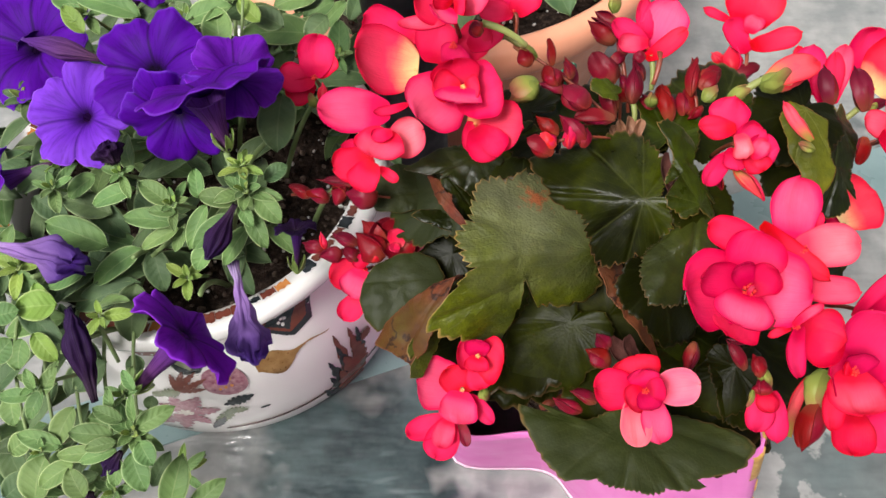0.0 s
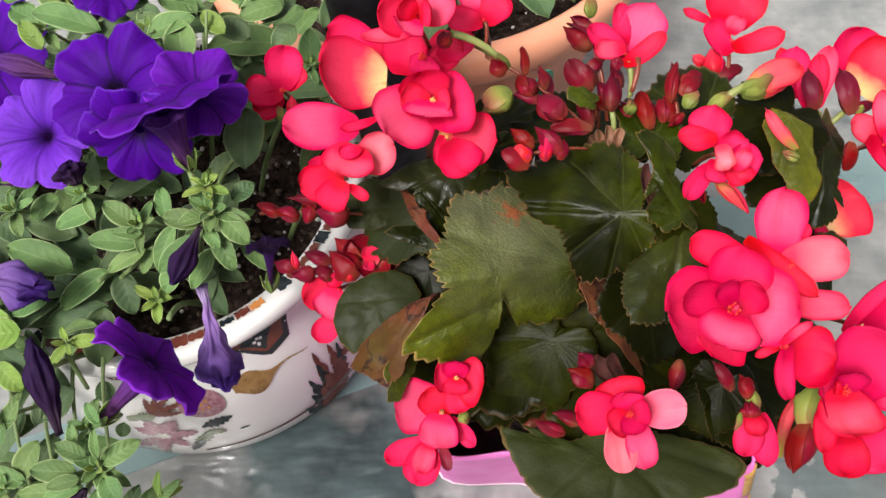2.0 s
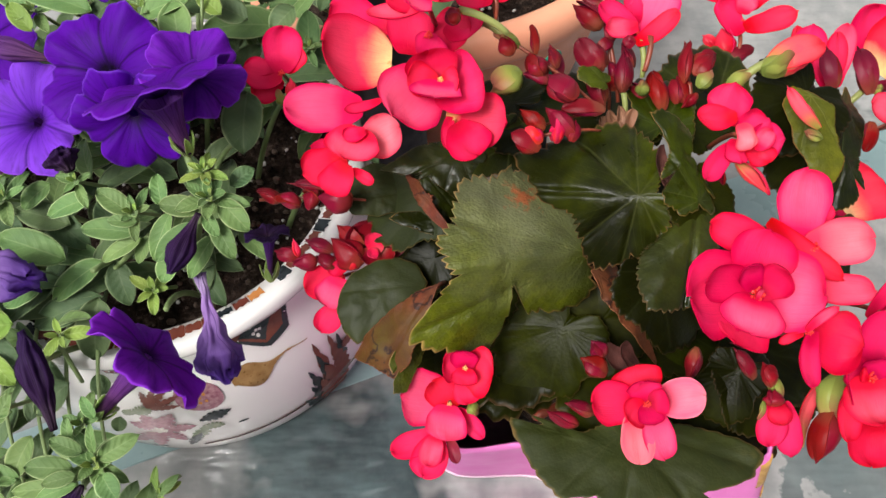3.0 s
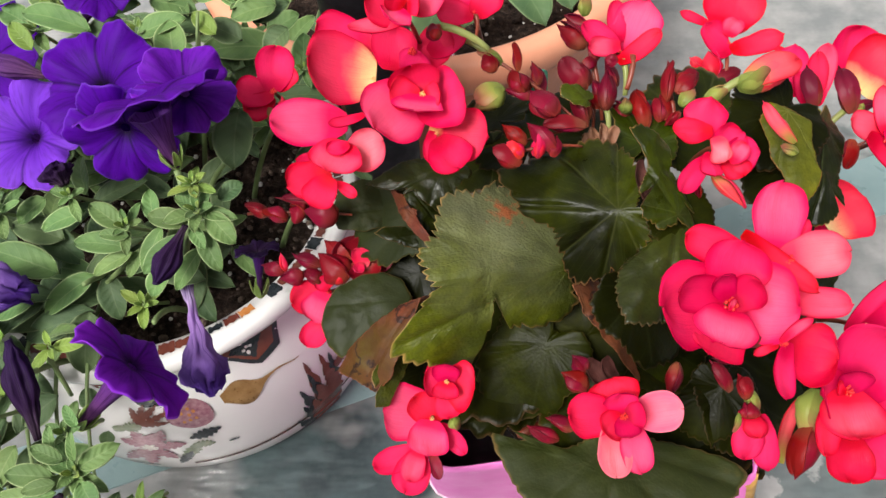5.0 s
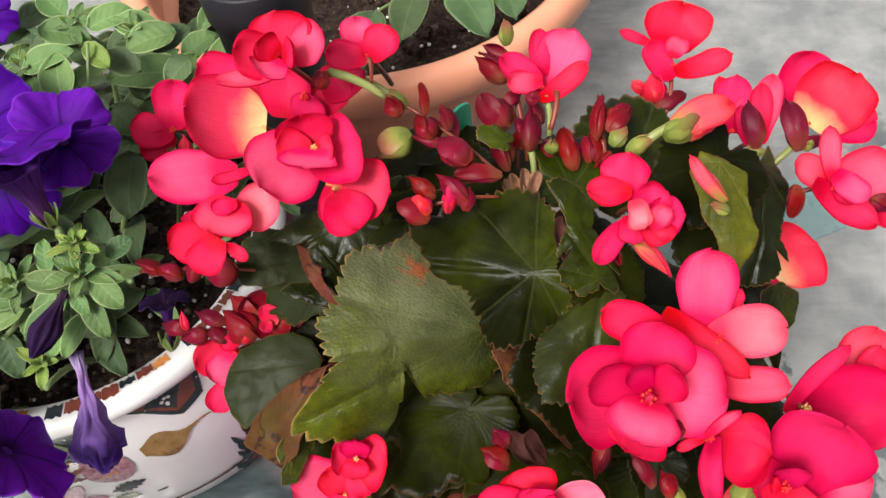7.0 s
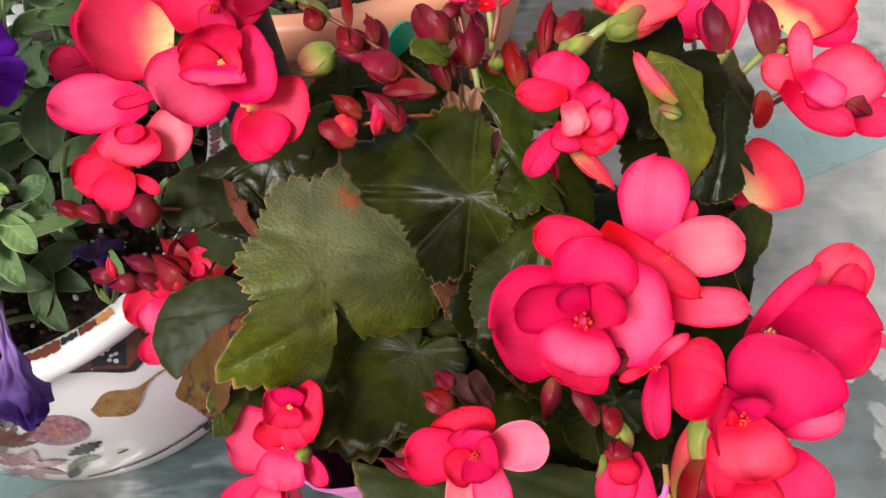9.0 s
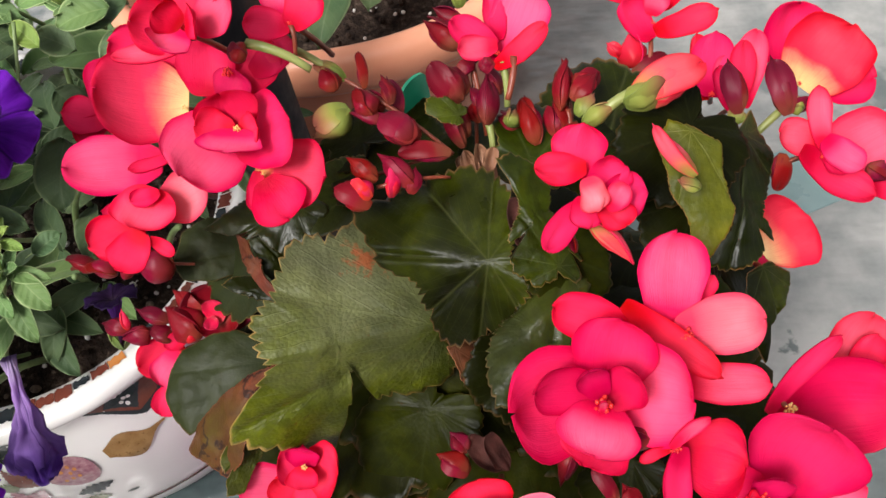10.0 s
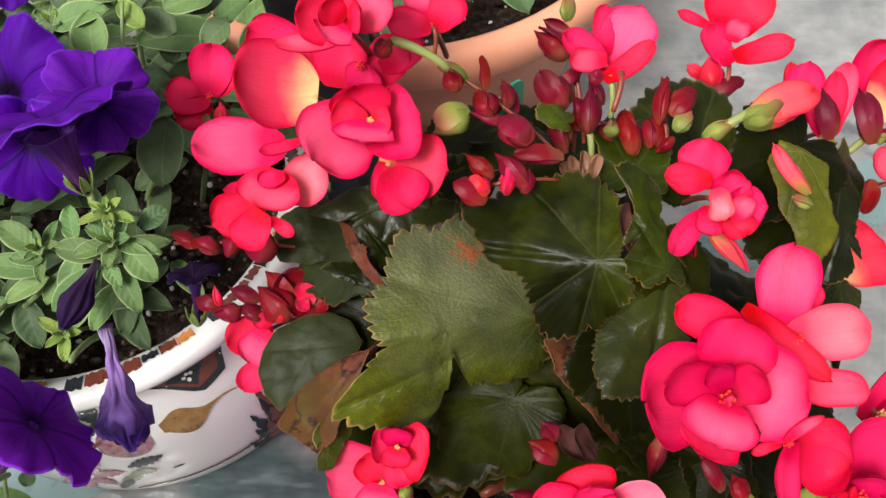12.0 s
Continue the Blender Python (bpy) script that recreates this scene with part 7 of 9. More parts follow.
stem(begonia, (0.1185, 0.4686, 0.284), (0.1144, 0.4403, 0.3275), 0.0013, STEM_RED, (0, 0, 0.002))
petal(fl, (0.115, 0.4371, 0.3253), (0.1323, 0.464, 0.3385), 0.0312, (-0.05, -0.55, 0.84), 0.14, 0.1, PALE)
petal(fl, (0.1146, 0.4404, 0.3312), (0.0974, 0.4521, 0.3375), 0.0163, (0.24, -0.54, 0.81), 0.12, 0.08, CORAL)
petal(fl, (0.1153, 0.4404, 0.3323), (0.0989, 0.4396, 0.3328), 0.0137, (0.24, -0.37, 0.9), 0.12, 0.08, PALE)
petal(fl, (0.1128, 0.4315, 0.329), (0.1358, 0.4444, 0.335), 0.0130, (-0.04, -0.2, 0.98), 0.16, 0.1, CORAL)
petal(fl, (0.1158, 0.4463, 0.329), (0.1156, 0.4667, 0.3388), 0.0130, (0.15, -0.55, 0.82), 0.12, 0.08, CORAL)
bud(begonia, (0.1125, 0.4346, 0.3298), (0.1069, 0.4313, 0.328), 0.0079, BUD_RED)
stem(begonia, (0.1159, 0.4353, 0.3277), (0.1168, 0.4224, 0.3144), 0.0017, STEM_GREEN, (0.001, 0, 0.002))
stem(begonia, (0.1214, 0.4368, 0.3284), (0.1172, 0.4221, 0.319), 0.0017, STEM_RED, (0.001, 0, 0.002))
fl = knob_cluster(begonia, (0.0952, 0.2596, 0.288), (0.05, -0.55, 0.83), 0.0016, PISTIL)
tagged(fl, "small coral bloom with nearly white rims")
stem(begonia, (0.0992, 0.2896, 0.242), (0.095, 0.2612, 0.2855), 0.0013, STEM_RED, (0, 0, 0.002))
petal(fl, (0.0934, 0.2612, 0.2843), (0.0715, 0.2604, 0.2887), 0.0235, (0.33, -0.53, 0.78), 0.14, 0.1, CORAL)
petal(fl, (0.0932, 0.2624, 0.2828), (0.0904, 0.2756, 0.2928), 0.0291, (0.04, -0.77, 0.64), 0.12, 0.08, CORAL)
petal(fl, (0.0983, 0.2615, 0.2831), (0.1209, 0.2634, 0.2854), 0.0213, (-0.15, -0.54, 0.83), 0.12, 0.08, PALE_TIP)
petal(fl, (0.0917, 0.2602, 0.2826), (0.0899, 0.2387, 0.2733), 0.0179, (0.15, -0.28, 0.95), 0.1, 0.04, PALE_TIP)
petal(fl, (0.0985, 0.2594, 0.2829), (0.1014, 0.2397, 0.2734), 0.0168, (-0.04, -0.28, 0.96), 0.1, 0.04, PALE)
petal(fl, (0.0949, 0.26, 0.2871), (0.0855, 0.2528, 0.2889), 0.0157, (0.33, -0.27, 0.9), 0.13, 0.12, CORAL)
petal(fl, (0.0952, 0.2596, 0.288), (0.0964, 0.2499, 0.2875), 0.0140, (0.06, -0.2, 0.98), 0.13, 0.12, DEEP)
petal(fl, (0.096, 0.26, 0.2882), (0.1041, 0.2592, 0.292), 0.0134, (-0.33, -0.51, 0.8), 0.13, 0.12, DEEP)
petal(fl, (0.0951, 0.2608, 0.2864), (0.0939, 0.267, 0.2965), 0.0179, (0.03, -0.86, 0.5), 0.13, 0.12, CORAL)
fl = knob_cluster(begonia, (0.0183, 0.2982, 0.2486), (0.05, -0.55, 0.83), 0.0012, STAMEN)
stem(begonia, (0.0223, 0.3282, 0.2026), (0.0181, 0.2998, 0.2461), 0.0013, STEM_RED, (0, 0, 0.002))
petal(fl, (0.0191, 0.2994, 0.2446), (0.0072, 0.3011, 0.25), 0.0226, (0.33, -0.53, 0.78), 0.14, 0.1, CORAL)
petal(fl, (0.0173, 0.2999, 0.245), (0.0323, 0.2961, 0.2452), 0.0310, (-0.24, -0.53, 0.82), 0.12, 0.08, CORAL)
petal(fl, (0.0182, 0.2981, 0.2461), (0.0186, 0.3044, 0.2562), 0.0175, (0.03, -0.86, 0.5), 0.13, 0.12, DEEP)
petal(fl, (0.0183, 0.2982, 0.2486), (0.0171, 0.2886, 0.2483), 0.0168, (0.06, -0.12, 0.99), 0.13, 0.1, CORAL)
petal(fl, (0.0181, 0.2978, 0.2424), (0.0198, 0.2839, 0.2367), 0.0181, (0.06, -0.29, 0.96), 0.12, 0.08, CORAL)
bud(begonia, (0.0192, 0.2847, 0.2349), (0.0239, 0.2806, 0.2319), 0.0103, BUD_GREEN)
fl = knob_cluster(begonia, (0.009, 0.2906, 0.2217), (0.05, -0.55, 0.83), 0.0012, STAMEN)
stem(begonia, (0.013, 0.3206, 0.1757), (0.0089, 0.2923, 0.2192), 0.0013, STEM_RED, (0, 0, 0.002))
petal(fl, (0.0111, 0.2935, 0.2163), (-0.0166, 0.2938, 0.2252), 0.0378, (0.33, -0.53, 0.78), 0.12, 0.1, PALE)
petal(fl, (0.008, 0.2905, 0.2204), (0.0049, 0.2722, 0.2169), 0.0270, (0.06, -0.2, 0.98), 0.12, 0.08, PALE)
petal(fl, (0.0111, 0.2892, 0.217), (0.0007, 0.3007, 0.23), 0.0203, (0.22, -0.75, 0.62), 0.18, 0.12, CORAL)
petal(fl, (0.0126, 0.2892, 0.2169), (0.0254, 0.2761, 0.2088), 0.0115, (-0.14, -0.37, 0.92), 0.14, 0.1, CORAL)
petal(fl, (0.0121, 0.2926, 0.2168), (0.0188, 0.3024, 0.2252), 0.0135, (-0.24, -0.67, 0.7), 0.14, 0.1, CORAL)
petal(fl, (0.0026, 0.2795, 0.2064), (-0.0232, 0.2726, 0.2033), 0.0169, (0.15, -0.37, 0.92), 0.14, 0.1, CORAL)
petal(fl, (0.001, 0.2792, 0.2074), (-0.0064, 0.2605, 0.1956), 0.0236, (0.06, -0.29, 0.96), 0.12, 0.08, CORAL)
petal(fl, (0.0012, 0.2781, 0.2103), (-0.0052, 0.2638, 0.2049), 0.0155, (0.15, -0.28, 0.95), 0.16, 0.1, PALE)
petal(fl, (0.0077, 0.2784, 0.2065), (0.0104, 0.2664, 0.1985), 0.0081, (-0.14, -0.37, 0.92), 0.12, 0.08, BUD_RED)
fl = knob_cluster(begonia, (0.2109, 0.412, 0.3118), (0.03, -0.54, 0.84), 0.0006, PISTIL)
stem(begonia, (0.2149, 0.442, 0.2658), (0.2108, 0.4137, 0.3093), 0.0013, STEM_RED, (0, 0, 0.002))
petal(fl, (0.2113, 0.4115, 0.3103), (0.2199, 0.4371, 0.3265), 0.0157, (-0.07, -0.54, 0.84), 0.16, 0.1, PALE)
petal(fl, (0.2088, 0.41, 0.313), (0.2138, 0.4322, 0.3271), 0.0127, (0.13, -0.54, 0.83), -0.12, -0.06, CORAL)
petal(fl, (0.2085, 0.4111, 0.3089), (0.2031, 0.4269, 0.3193), 0.0109, (0.13, -0.54, 0.83), 0.1, 0.06, CORAL)
bud(begonia, (0.2078, 0.4056, 0.3137), (0.2052, 0.4246, 0.3261), 0.0102, BUD_MAROON)
bud(begonia, (0.2068, 0.4037, 0.3101), (0.2083, 0.4098, 0.314), 0.0085, BUD_GREEN)
bud(begonia, (0.2304, 0.4099, 0.3043), (0.2256, 0.4308, 0.3181), 0.0133, BUD_MAROON)
bud(begonia, (0.2379, 0.4131, 0.3038), (0.2311, 0.4156, 0.3056), 0.0098, BUD_GREEN)
fl = knob_cluster(begonia, (-0.0477, 0.3627, 0.2351), (0.05, -0.55, 0.83), 0.0008, PISTIL)
stem(begonia, (-0.0437, 0.3927, 0.1891), (-0.0479, 0.3643, 0.2326), 0.0013, STEM_RED, (0, 0, 0.002))
petal(fl, (-0.0469, 0.366, 0.2348), (-0.0682, 0.3576, 0.2342), 0.0223, (0.24, -0.45, 0.86), 0.14, 0.1, CORAL)
petal(fl, (-0.0477, 0.3627, 0.2351), (-0.0568, 0.3477, 0.2294), 0.0252, (0.06, -0.29, 0.96), 0.14, 0.08, PALE)
petal(fl, (-0.0458, 0.3644, 0.2373), (-0.0512, 0.3678, 0.2435), 0.0158, (0.22, -0.75, 0.62), 0.14, 0.1, CORAL)
petal(fl, (-0.051, 0.3529, 0.2253), (-0.0608, 0.3383, 0.2174), 0.0180, (0.15, -0.37, 0.92), 0.14, 0.08, CORAL)
fl = knob_cluster(begonia, (-0.027, 0.3756, 0.2466), (0.05, -0.55, 0.83), 0.0009, PISTIL)
tagged(fl, "half-open wine-red bud cluster")
stem(begonia, (-0.023, 0.4056, 0.2006), (-0.0271, 0.3773, 0.2441), 0.0013, STEM_RED, (0, 0, 0.002))
petal(fl, (-0.0264, 0.3719, 0.2381), (-0.0389, 0.386, 0.2517), 0.0273, (0.41, -0.58, 0.7), 0.14, 0.12, BUD_MAROON)
petal(fl, (-0.0277, 0.3719, 0.2382), (-0.0141, 0.386, 0.2502), 0.0273, (-0.33, -0.58, 0.74), 0.14, 0.12, BUD_MAROON)
petal(fl, (-0.0268, 0.3717, 0.2404), (-0.0266, 0.3877, 0.2533), 0.0251, (0.04, -0.77, 0.64), 0.16, 0.12, BUD_RED)
petal(fl, (-0.0284, 0.3728, 0.2448), (-0.0334, 0.3643, 0.2455), 0.0165, (0.32, -0.19, 0.93), 0.16, 0.1, BUD_RED)
petal(fl, (-0.0257, 0.3728, 0.2447), (-0.0196, 0.3648, 0.2438), 0.0158, (-0.21, -0.19, 0.96), 0.16, 0.1, BUD_RED)
petal(fl, (-0.0272, 0.3703, 0.2455), (-0.0268, 0.3781, 0.2554), 0.0136, (0.04, -0.77, 0.64), 0.16, 0.12, BUD_CORAL)
petal(fl, (-0.0269, 0.372, 0.249), (-0.0296, 0.3654, 0.2496), 0.0079, (0.24, -0.37, 0.9), 0.16, 0.12, BUD_CORAL)
# bud sprays
bud(begonia, (0.0502, 0.4176, 0.3403), (0.0447, 0.4258, 0.3461), 0.0117, BUD_RED)
bud(begonia, (0.054, 0.4222, 0.3408), (0.0411, 0.4293, 0.3462), 0.0076, BUD_GREEN)
bud(begonia, (0.0613, 0.4176, 0.3397), (0.06, 0.4297, 0.3478), 0.0058, BUD_RED)
bud(begonia, (0.0642, 0.4073, 0.3352), (0.0582, 0.417, 0.3419), 0.0123, BUD_RED)
bud(begonia, (0.071, 0.4117, 0.3353), (0.0682, 0.4219, 0.3422), 0.0070, BUD_MAROON)
bud(begonia, (0.0787, 0.3967, 0.3298), (0.0664, 0.4069, 0.3372), 0.0163, BUD_RED)
bud(begonia, (0.0684, 0.4061, 0.3317), (0.0543, 0.4102, 0.3353), 0.0076, BUD_MAROON)
bud(begonia, (0.0927, 0.3933, 0.3243), (0.0719, 0.3947, 0.3265), 0.0099, BUD_MAROON)
bud(begonia, (0.077, 0.3827, 0.3207), (0.0641, 0.3938, 0.3287), 0.0099, BUD_RED)
bud(begonia, (0.068, 0.378, 0.3205), (0.0695, 0.3881, 0.327), 0.0070, BUD_CORAL)
bud(begonia, (0.0632, 0.3851, 0.323), (0.052, 0.3933, 0.3291), 0.0082, BUD_RED)
bud(begonia, (0.0599, 0.3756, 0.3194), (0.0469, 0.3828, 0.3249), 0.0105, BUD_RED)
bud(begonia, (0.0609, 0.3772, 0.3228), (0.0537, 0.3834, 0.3273), 0.0088, BUD_CORAL)
bud(begonia, (0.0544, 0.4139, 0.3329), (0.0382, 0.4053, 0.3281), 0.0175, BUD_GREEN)
bud(begonia, (0.0753, 0.3805, 0.3181), (0.0785, 0.3894, 0.3238), 0.0076, BUD_RED)
stem(begonia, (0.0282, 0.4368, 0.3495), (0.0497, 0.4247, 0.3426), 0.0018, STEM_GREEN, (0.001, 0, 0.002))
stem(begonia, (0.0497, 0.4247, 0.3426), (0.0932, 0.398, 0.3178), 0.0010, STEM_RED, (0.001, 0, 0.002))
stem(begonia, (0.0625, 0.384, 0.32), (0.0911, 0.3892, 0.3146), 0.0009, STEM_RED, (0.001, 0, 0.002))
bud(begonia, (0.1023, 0.4604, 0.3261), (0.0894, 0.4677, 0.3317), 0.0088, BUD_MAROON)
bud(begonia, (0.0997, 0.4509, 0.3225), (0.0851, 0.4619, 0.3306), 0.0145, BUD_MAROON)
bud(begonia, (0.1036, 0.4456, 0.3164), (0.1035, 0.4582, 0.3247), 0.0082, BUD_MAROON)
bud(begonia, (0.098, 0.4306, 0.3116), (0.0868, 0.4457, 0.3222), 0.0170, BUD_MAROON)
bud(begonia, (0.1073, 0.4203, 0.3067), (0.1096, 0.4388, 0.3187), 0.0101, BUD_MAROON)
bud(begonia, (0.0974, 0.4117, 0.304), (0.0919, 0.4308, 0.3169), 0.0095, BUD_MAROON)
bud(begonia, (0.1281, 0.412, 0.3), (0.1232, 0.4291, 0.3116), 0.0101, BUD_RED)
bud(begonia, (0.1392, 0.422, 0.3084), (0.1433, 0.4406, 0.3204), 0.0069, BUD_RED)
bud(begonia, (0.1442, 0.4256, 0.3105), (0.1557, 0.4344, 0.3156), 0.0113, BUD_RED)
bud(begonia, (0.1458, 0.4173, 0.3049), (0.1369, 0.4116, 0.3017), 0.0088, BUD_RED)
bud(begonia, (0.1456, 0.4185, 0.3081), (0.1536, 0.4262, 0.3127), 0.0088, BUD_GREEN)
bud(begonia, (0.1004, 0.4683, 0.3291), (0.1008, 0.4794, 0.3363), 0.0095, BUD_GREEN)
bud(begonia, (0.1058, 0.4294, 0.308), (0.1017, 0.4373, 0.3134), 0.0082, BUD_MAROON)
bud(begonia, (0.1176, 0.4201, 0.3036), (0.1204, 0.4267, 0.3077), 0.0126, BUD_GREEN)
bud(begonia, (0.0971, 0.4433, 0.3164), (0.1066, 0.447, 0.3183), 0.0082, BUD_MAROON)
bud(begonia, (0.1362, 0.4162, 0.2999), (0.135, 0.4267, 0.3069), 0.0082, BUD_RED)
stem(begonia, (0.1002, 0.464, 0.3263), (0.1072, 0.4231, 0.2965), 0.0014, STEM_RED, (0.001, 0, 0.002))
stem(begonia, (0.1083, 0.4222, 0.3055), (0.1083, 0.4098, 0.2901), 0.0017, STEM_GREEN, (0.001, 0, 0.002))
stem(begonia, (0.1422, 0.4239, 0.3071), (0.1416, 0.4098, 0.2906), 0.0013, STEM_RED, (0.001, 0, 0.002))
stem(begonia, (0.1286, 0.4139, 0.2988), (0.131, 0.4085, 0.2879), 0.0011, STEM_RED, (0.001, 0, 0.002))
bud(begonia, (0.0863, 0.289, 0.2518), (0.0743, 0.2963, 0.2573), 0.0129, BUD_RED)
bud(begonia, (0.0863, 0.2967, 0.2545), (0.0804, 0.3041, 0.2597), 0.0105, BUD_MAROON)
bud(begonia, (0.0711, 0.2679, 0.2436), (0.0562, 0.2737, 0.2483), 0.0117, BUD_RED)
bud(begonia, (0.079, 0.2725, 0.2438), (0.0652, 0.2774, 0.2478), 0.0100, BUD_MAROON)
bud(begonia, (0.1571, 0.2962, 0.2644), (0.1442, 0.2962, 0.2652), 0.0059, BUD_MAROON)
bud(begonia, (0.1363, 0.2615, 0.3041), (0.1286, 0.2726, 0.3118), 0.0073, BUD_MAROON)
bud(begonia, (0.1409, 0.2564, 0.3076), (0.138, 0.265, 0.3134), 0.0098, BUD_RED)
bud(begonia, (0.1411, 0.249, 0.3051), (0.1418, 0.2547, 0.3088), 0.0113, BUD_RED)
bud(begonia, (0.1365, 0.2507, 0.3077), (0.1338, 0.2442, 0.3036), 0.0034, BUD_GREEN)
bud(begonia, (0.1421, 0.2613, 0.3072), (0.1456, 0.2527, 0.3025), 0.0059, BUD_GREEN)
petal(begonia, (0.1415, 0.2523, 0.3049), (0.139, 0.2351, 0.2985), 0.0162, (0.15, -0.37, 0.92), -0.14, -0.1, CORAL)
petal(begonia, (0.1462, 0.2518, 0.3031), (0.1477, 0.2319, 0.2923), 0.0126, (-0.14, -0.37, 0.92), -0.14, -0.1, CORAL)
petal(begonia, (0.1417, 0.2507, 0.3062), (0.1424, 0.2414, 0.3049), 0.0115, (-0.04, -0.37, 0.93), -0.14, -0.1, DEEP)
bud(begonia, (-0.035, 0.3811, 0.2803), (-0.0532, 0.3838, 0.283), 0.0190, BUD_RED)
bud(begonia, (-0.0532, 0.3829, 0.2789), (-0.0613, 0.3867, 0.2818), 0.0139, BUD_RED)
bud(begonia, (-0.0633, 0.3837, 0.2764), (-0.0772, 0.3885, 0.2803), 0.0133, BUD_RED)
bud(begonia, (-0.0733, 0.387, 0.2768), (-0.0866, 0.3919, 0.2807), 0.0108, BUD_MAROON)
bud(begonia, (-0.0446, 0.3893, 0.279), (-0.07, 0.3939, 0.2835), 0.0070, BUD_MAROON)
stem(begonia, (-0.0856, 0.3891, 0.2764), (-0.0289, 0.3865, 0.2738), 0.0009, STEM_RED, (0.001, 0, 0.002))
bud(begonia, (-0.0706, 0.373, 0.2428), (-0.0846, 0.3764, 0.2458), 0.0101, BUD_RED)
bud(begonia, (-0.06, 0.3697, 0.2436), (-0.0741, 0.368, 0.2433), 0.0128, BUD_RED)
bud(begonia, (-0.0698, 0.3708, 0.2461), (-0.0724, 0.3797, 0.2521), 0.0054, BUD_CORAL)
bud(begonia, (-0.0507, 0.3741, 0.2448), (-0.0665, 0.3806, 0.2499), 0.0081, BUD_MAROON)
bud(begonia, (-0.051, 0.3663, 0.2396), (-0.0608, 0.3725, 0.2442), 0.0114, BUD_MAROON)
bud(begonia, (-0.036, 0.3658, 0.2408), (-0.0515, 0.3792, 0.2505), 0.0202, BUD_RED)
bud(begonia, (-0.0341, 0.3764, 0.2429), (-0.0485, 0.3876, 0.2511), 0.0135, BUD_RED)
bud(begonia, (-0.0419, 0.3638, 0.2411), (-0.0363, 0.3708, 0.2453), 0.0081, BUD_CORAL)
stem(begonia, (-0.0768, 0.3743, 0.2392), (-0.0228, 0.374, 0.2335), 0.0010, STEM_RED, (0.001, 0, 0.002))
bud(begonia, (0.0988, 0.4527, 0.3222), (0.0877, 0.4619, 0.3294), 0.0132, BUD_MAROON)
bud(begonia, (0.1009, 0.4345, 0.3116), (0.0865, 0.4454, 0.3201), 0.0150, BUD_MAROON)
bud(begonia, (0.0988, 0.4181, 0.3025), (0.0925, 0.4338, 0.314), 0.0090, BUD_MAROON)
bud(begonia, (0.1146, 0.4334, 0.3101), (0.1092, 0.4443, 0.3181), 0.0102, BUD_MAROON)
bud(begonia, (0.1278, 0.416, 0.2994), (0.1247, 0.4313, 0.3104), 0.0108, BUD_RED)
bud(begonia, (0.1425, 0.4301, 0.3061), (0.1422, 0.4444, 0.3163), 0.0090, BUD_RED)
bud(begonia, (0.1449, 0.433, 0.3093), (0.157, 0.4384, 0.3125), 0.0114, BUD_RED)
bud(begonia, (0.1412, 0.4166, 0.2991), (0.1367, 0.4288, 0.308), 0.0102, BUD_RED)
bud(begonia, (0.1213, 0.4223, 0.2993), (0.1125, 0.4274, 0.3034), 0.0132, BUD_MAROON)
bud(begonia, (0.1062, 0.4259, 0.3027), (0.1027, 0.4343, 0.3089), 0.0120, BUD_RED)
stem(begonia, (0.1033, 0.4625, 0.324), (0.1025, 0.4217, 0.2926), 0.0012, STEM_RED, (0.001, 0, 0.002))
stem(begonia, (0.1439, 0.4334, 0.3035), (0.1427, 0.4177, 0.2875), 0.0012, STEM_RED, (0.001, 0, 0.002))
bud(begonia, (0.0803, 0.4023, 0.3232), (0.066, 0.4103, 0.3297), 0.0163, BUD_RED)
bud(begonia, (0.0674, 0.4141, 0.3299), (0.0577, 0.4194, 0.3342), 0.0124, BUD_RED)
bud(begonia, (0.0736, 0.4139, 0.3269), (0.0697, 0.4265, 0.3361), 0.0073, BUD_MAROON)
bud(begonia, (0.0915, 0.396, 0.3206), (0.0723, 0.397, 0.3224), 0.0084, BUD_RED)
bud(begonia, (0.0622, 0.3882, 0.3192), (0.0525, 0.3953, 0.3248), 0.0096, BUD_RED)
bud(begonia, (0.0753, 0.3872, 0.3177), (0.0646, 0.3959, 0.3245), 0.0112, BUD_RED)
bud(begonia, (0.06, 0.3831, 0.3181), (0.0486, 0.3866, 0.3213), 0.0101, BUD_RED)
bud(begonia, (0.0674, 0.3822, 0.3171), (0.0707, 0.3902, 0.3226), 0.0067, BUD_CORAL)
stem(begonia, (0.051, 0.3909, 0.3144), (0.092, 0.3999, 0.316), 0.0008, STEM_RED, (0.001, 0, 0.002))
bud(begonia, (0.1786, 0.2678, 0.2879), (0.1708, 0.2475, 0.2774), 0.0156, BUD_GREEN)
bud(begonia, (0.1742, 0.2551, 0.2822), (0.1644, 0.235, 0.2719), 0.0134)
bud(begonia, (0.1771, 0.2545, 0.2768), (0.1811, 0.245, 0.2728), 0.0078, BUD_GREEN)
bud(begonia, (0.1273, 0.2933, 0.2686), (0.1212, 0.2781, 0.2621), 0.0108, BUD_MAROON)

# dried remains between the leaves
petal(begonia, (0.1086, 0.3911, 0.3049), (0.1029, 0.4066, 0.3101), 0.0108, (0.43, -0.33, 0.84), 0.3, 0.15, DRY, "dry_remnant", ruffle=0.22)
petal(begonia, (0.1038, 0.3897, 0.3067), (0.0968, 0.4037, 0.3112), 0.0093, (0.43, -0.33, 0.84), 0.3, 0.15, DRY, "dry_remnant", ruffle=0.22)
petal(begonia, (0.1006, 0.3947, 0.3042), (0.0937, 0.4042, 0.3058), 0.0081, (0.43, -0.33, 0.84), 0.3, 0.15, DRY, "dry_remnant", ruffle=0.22)
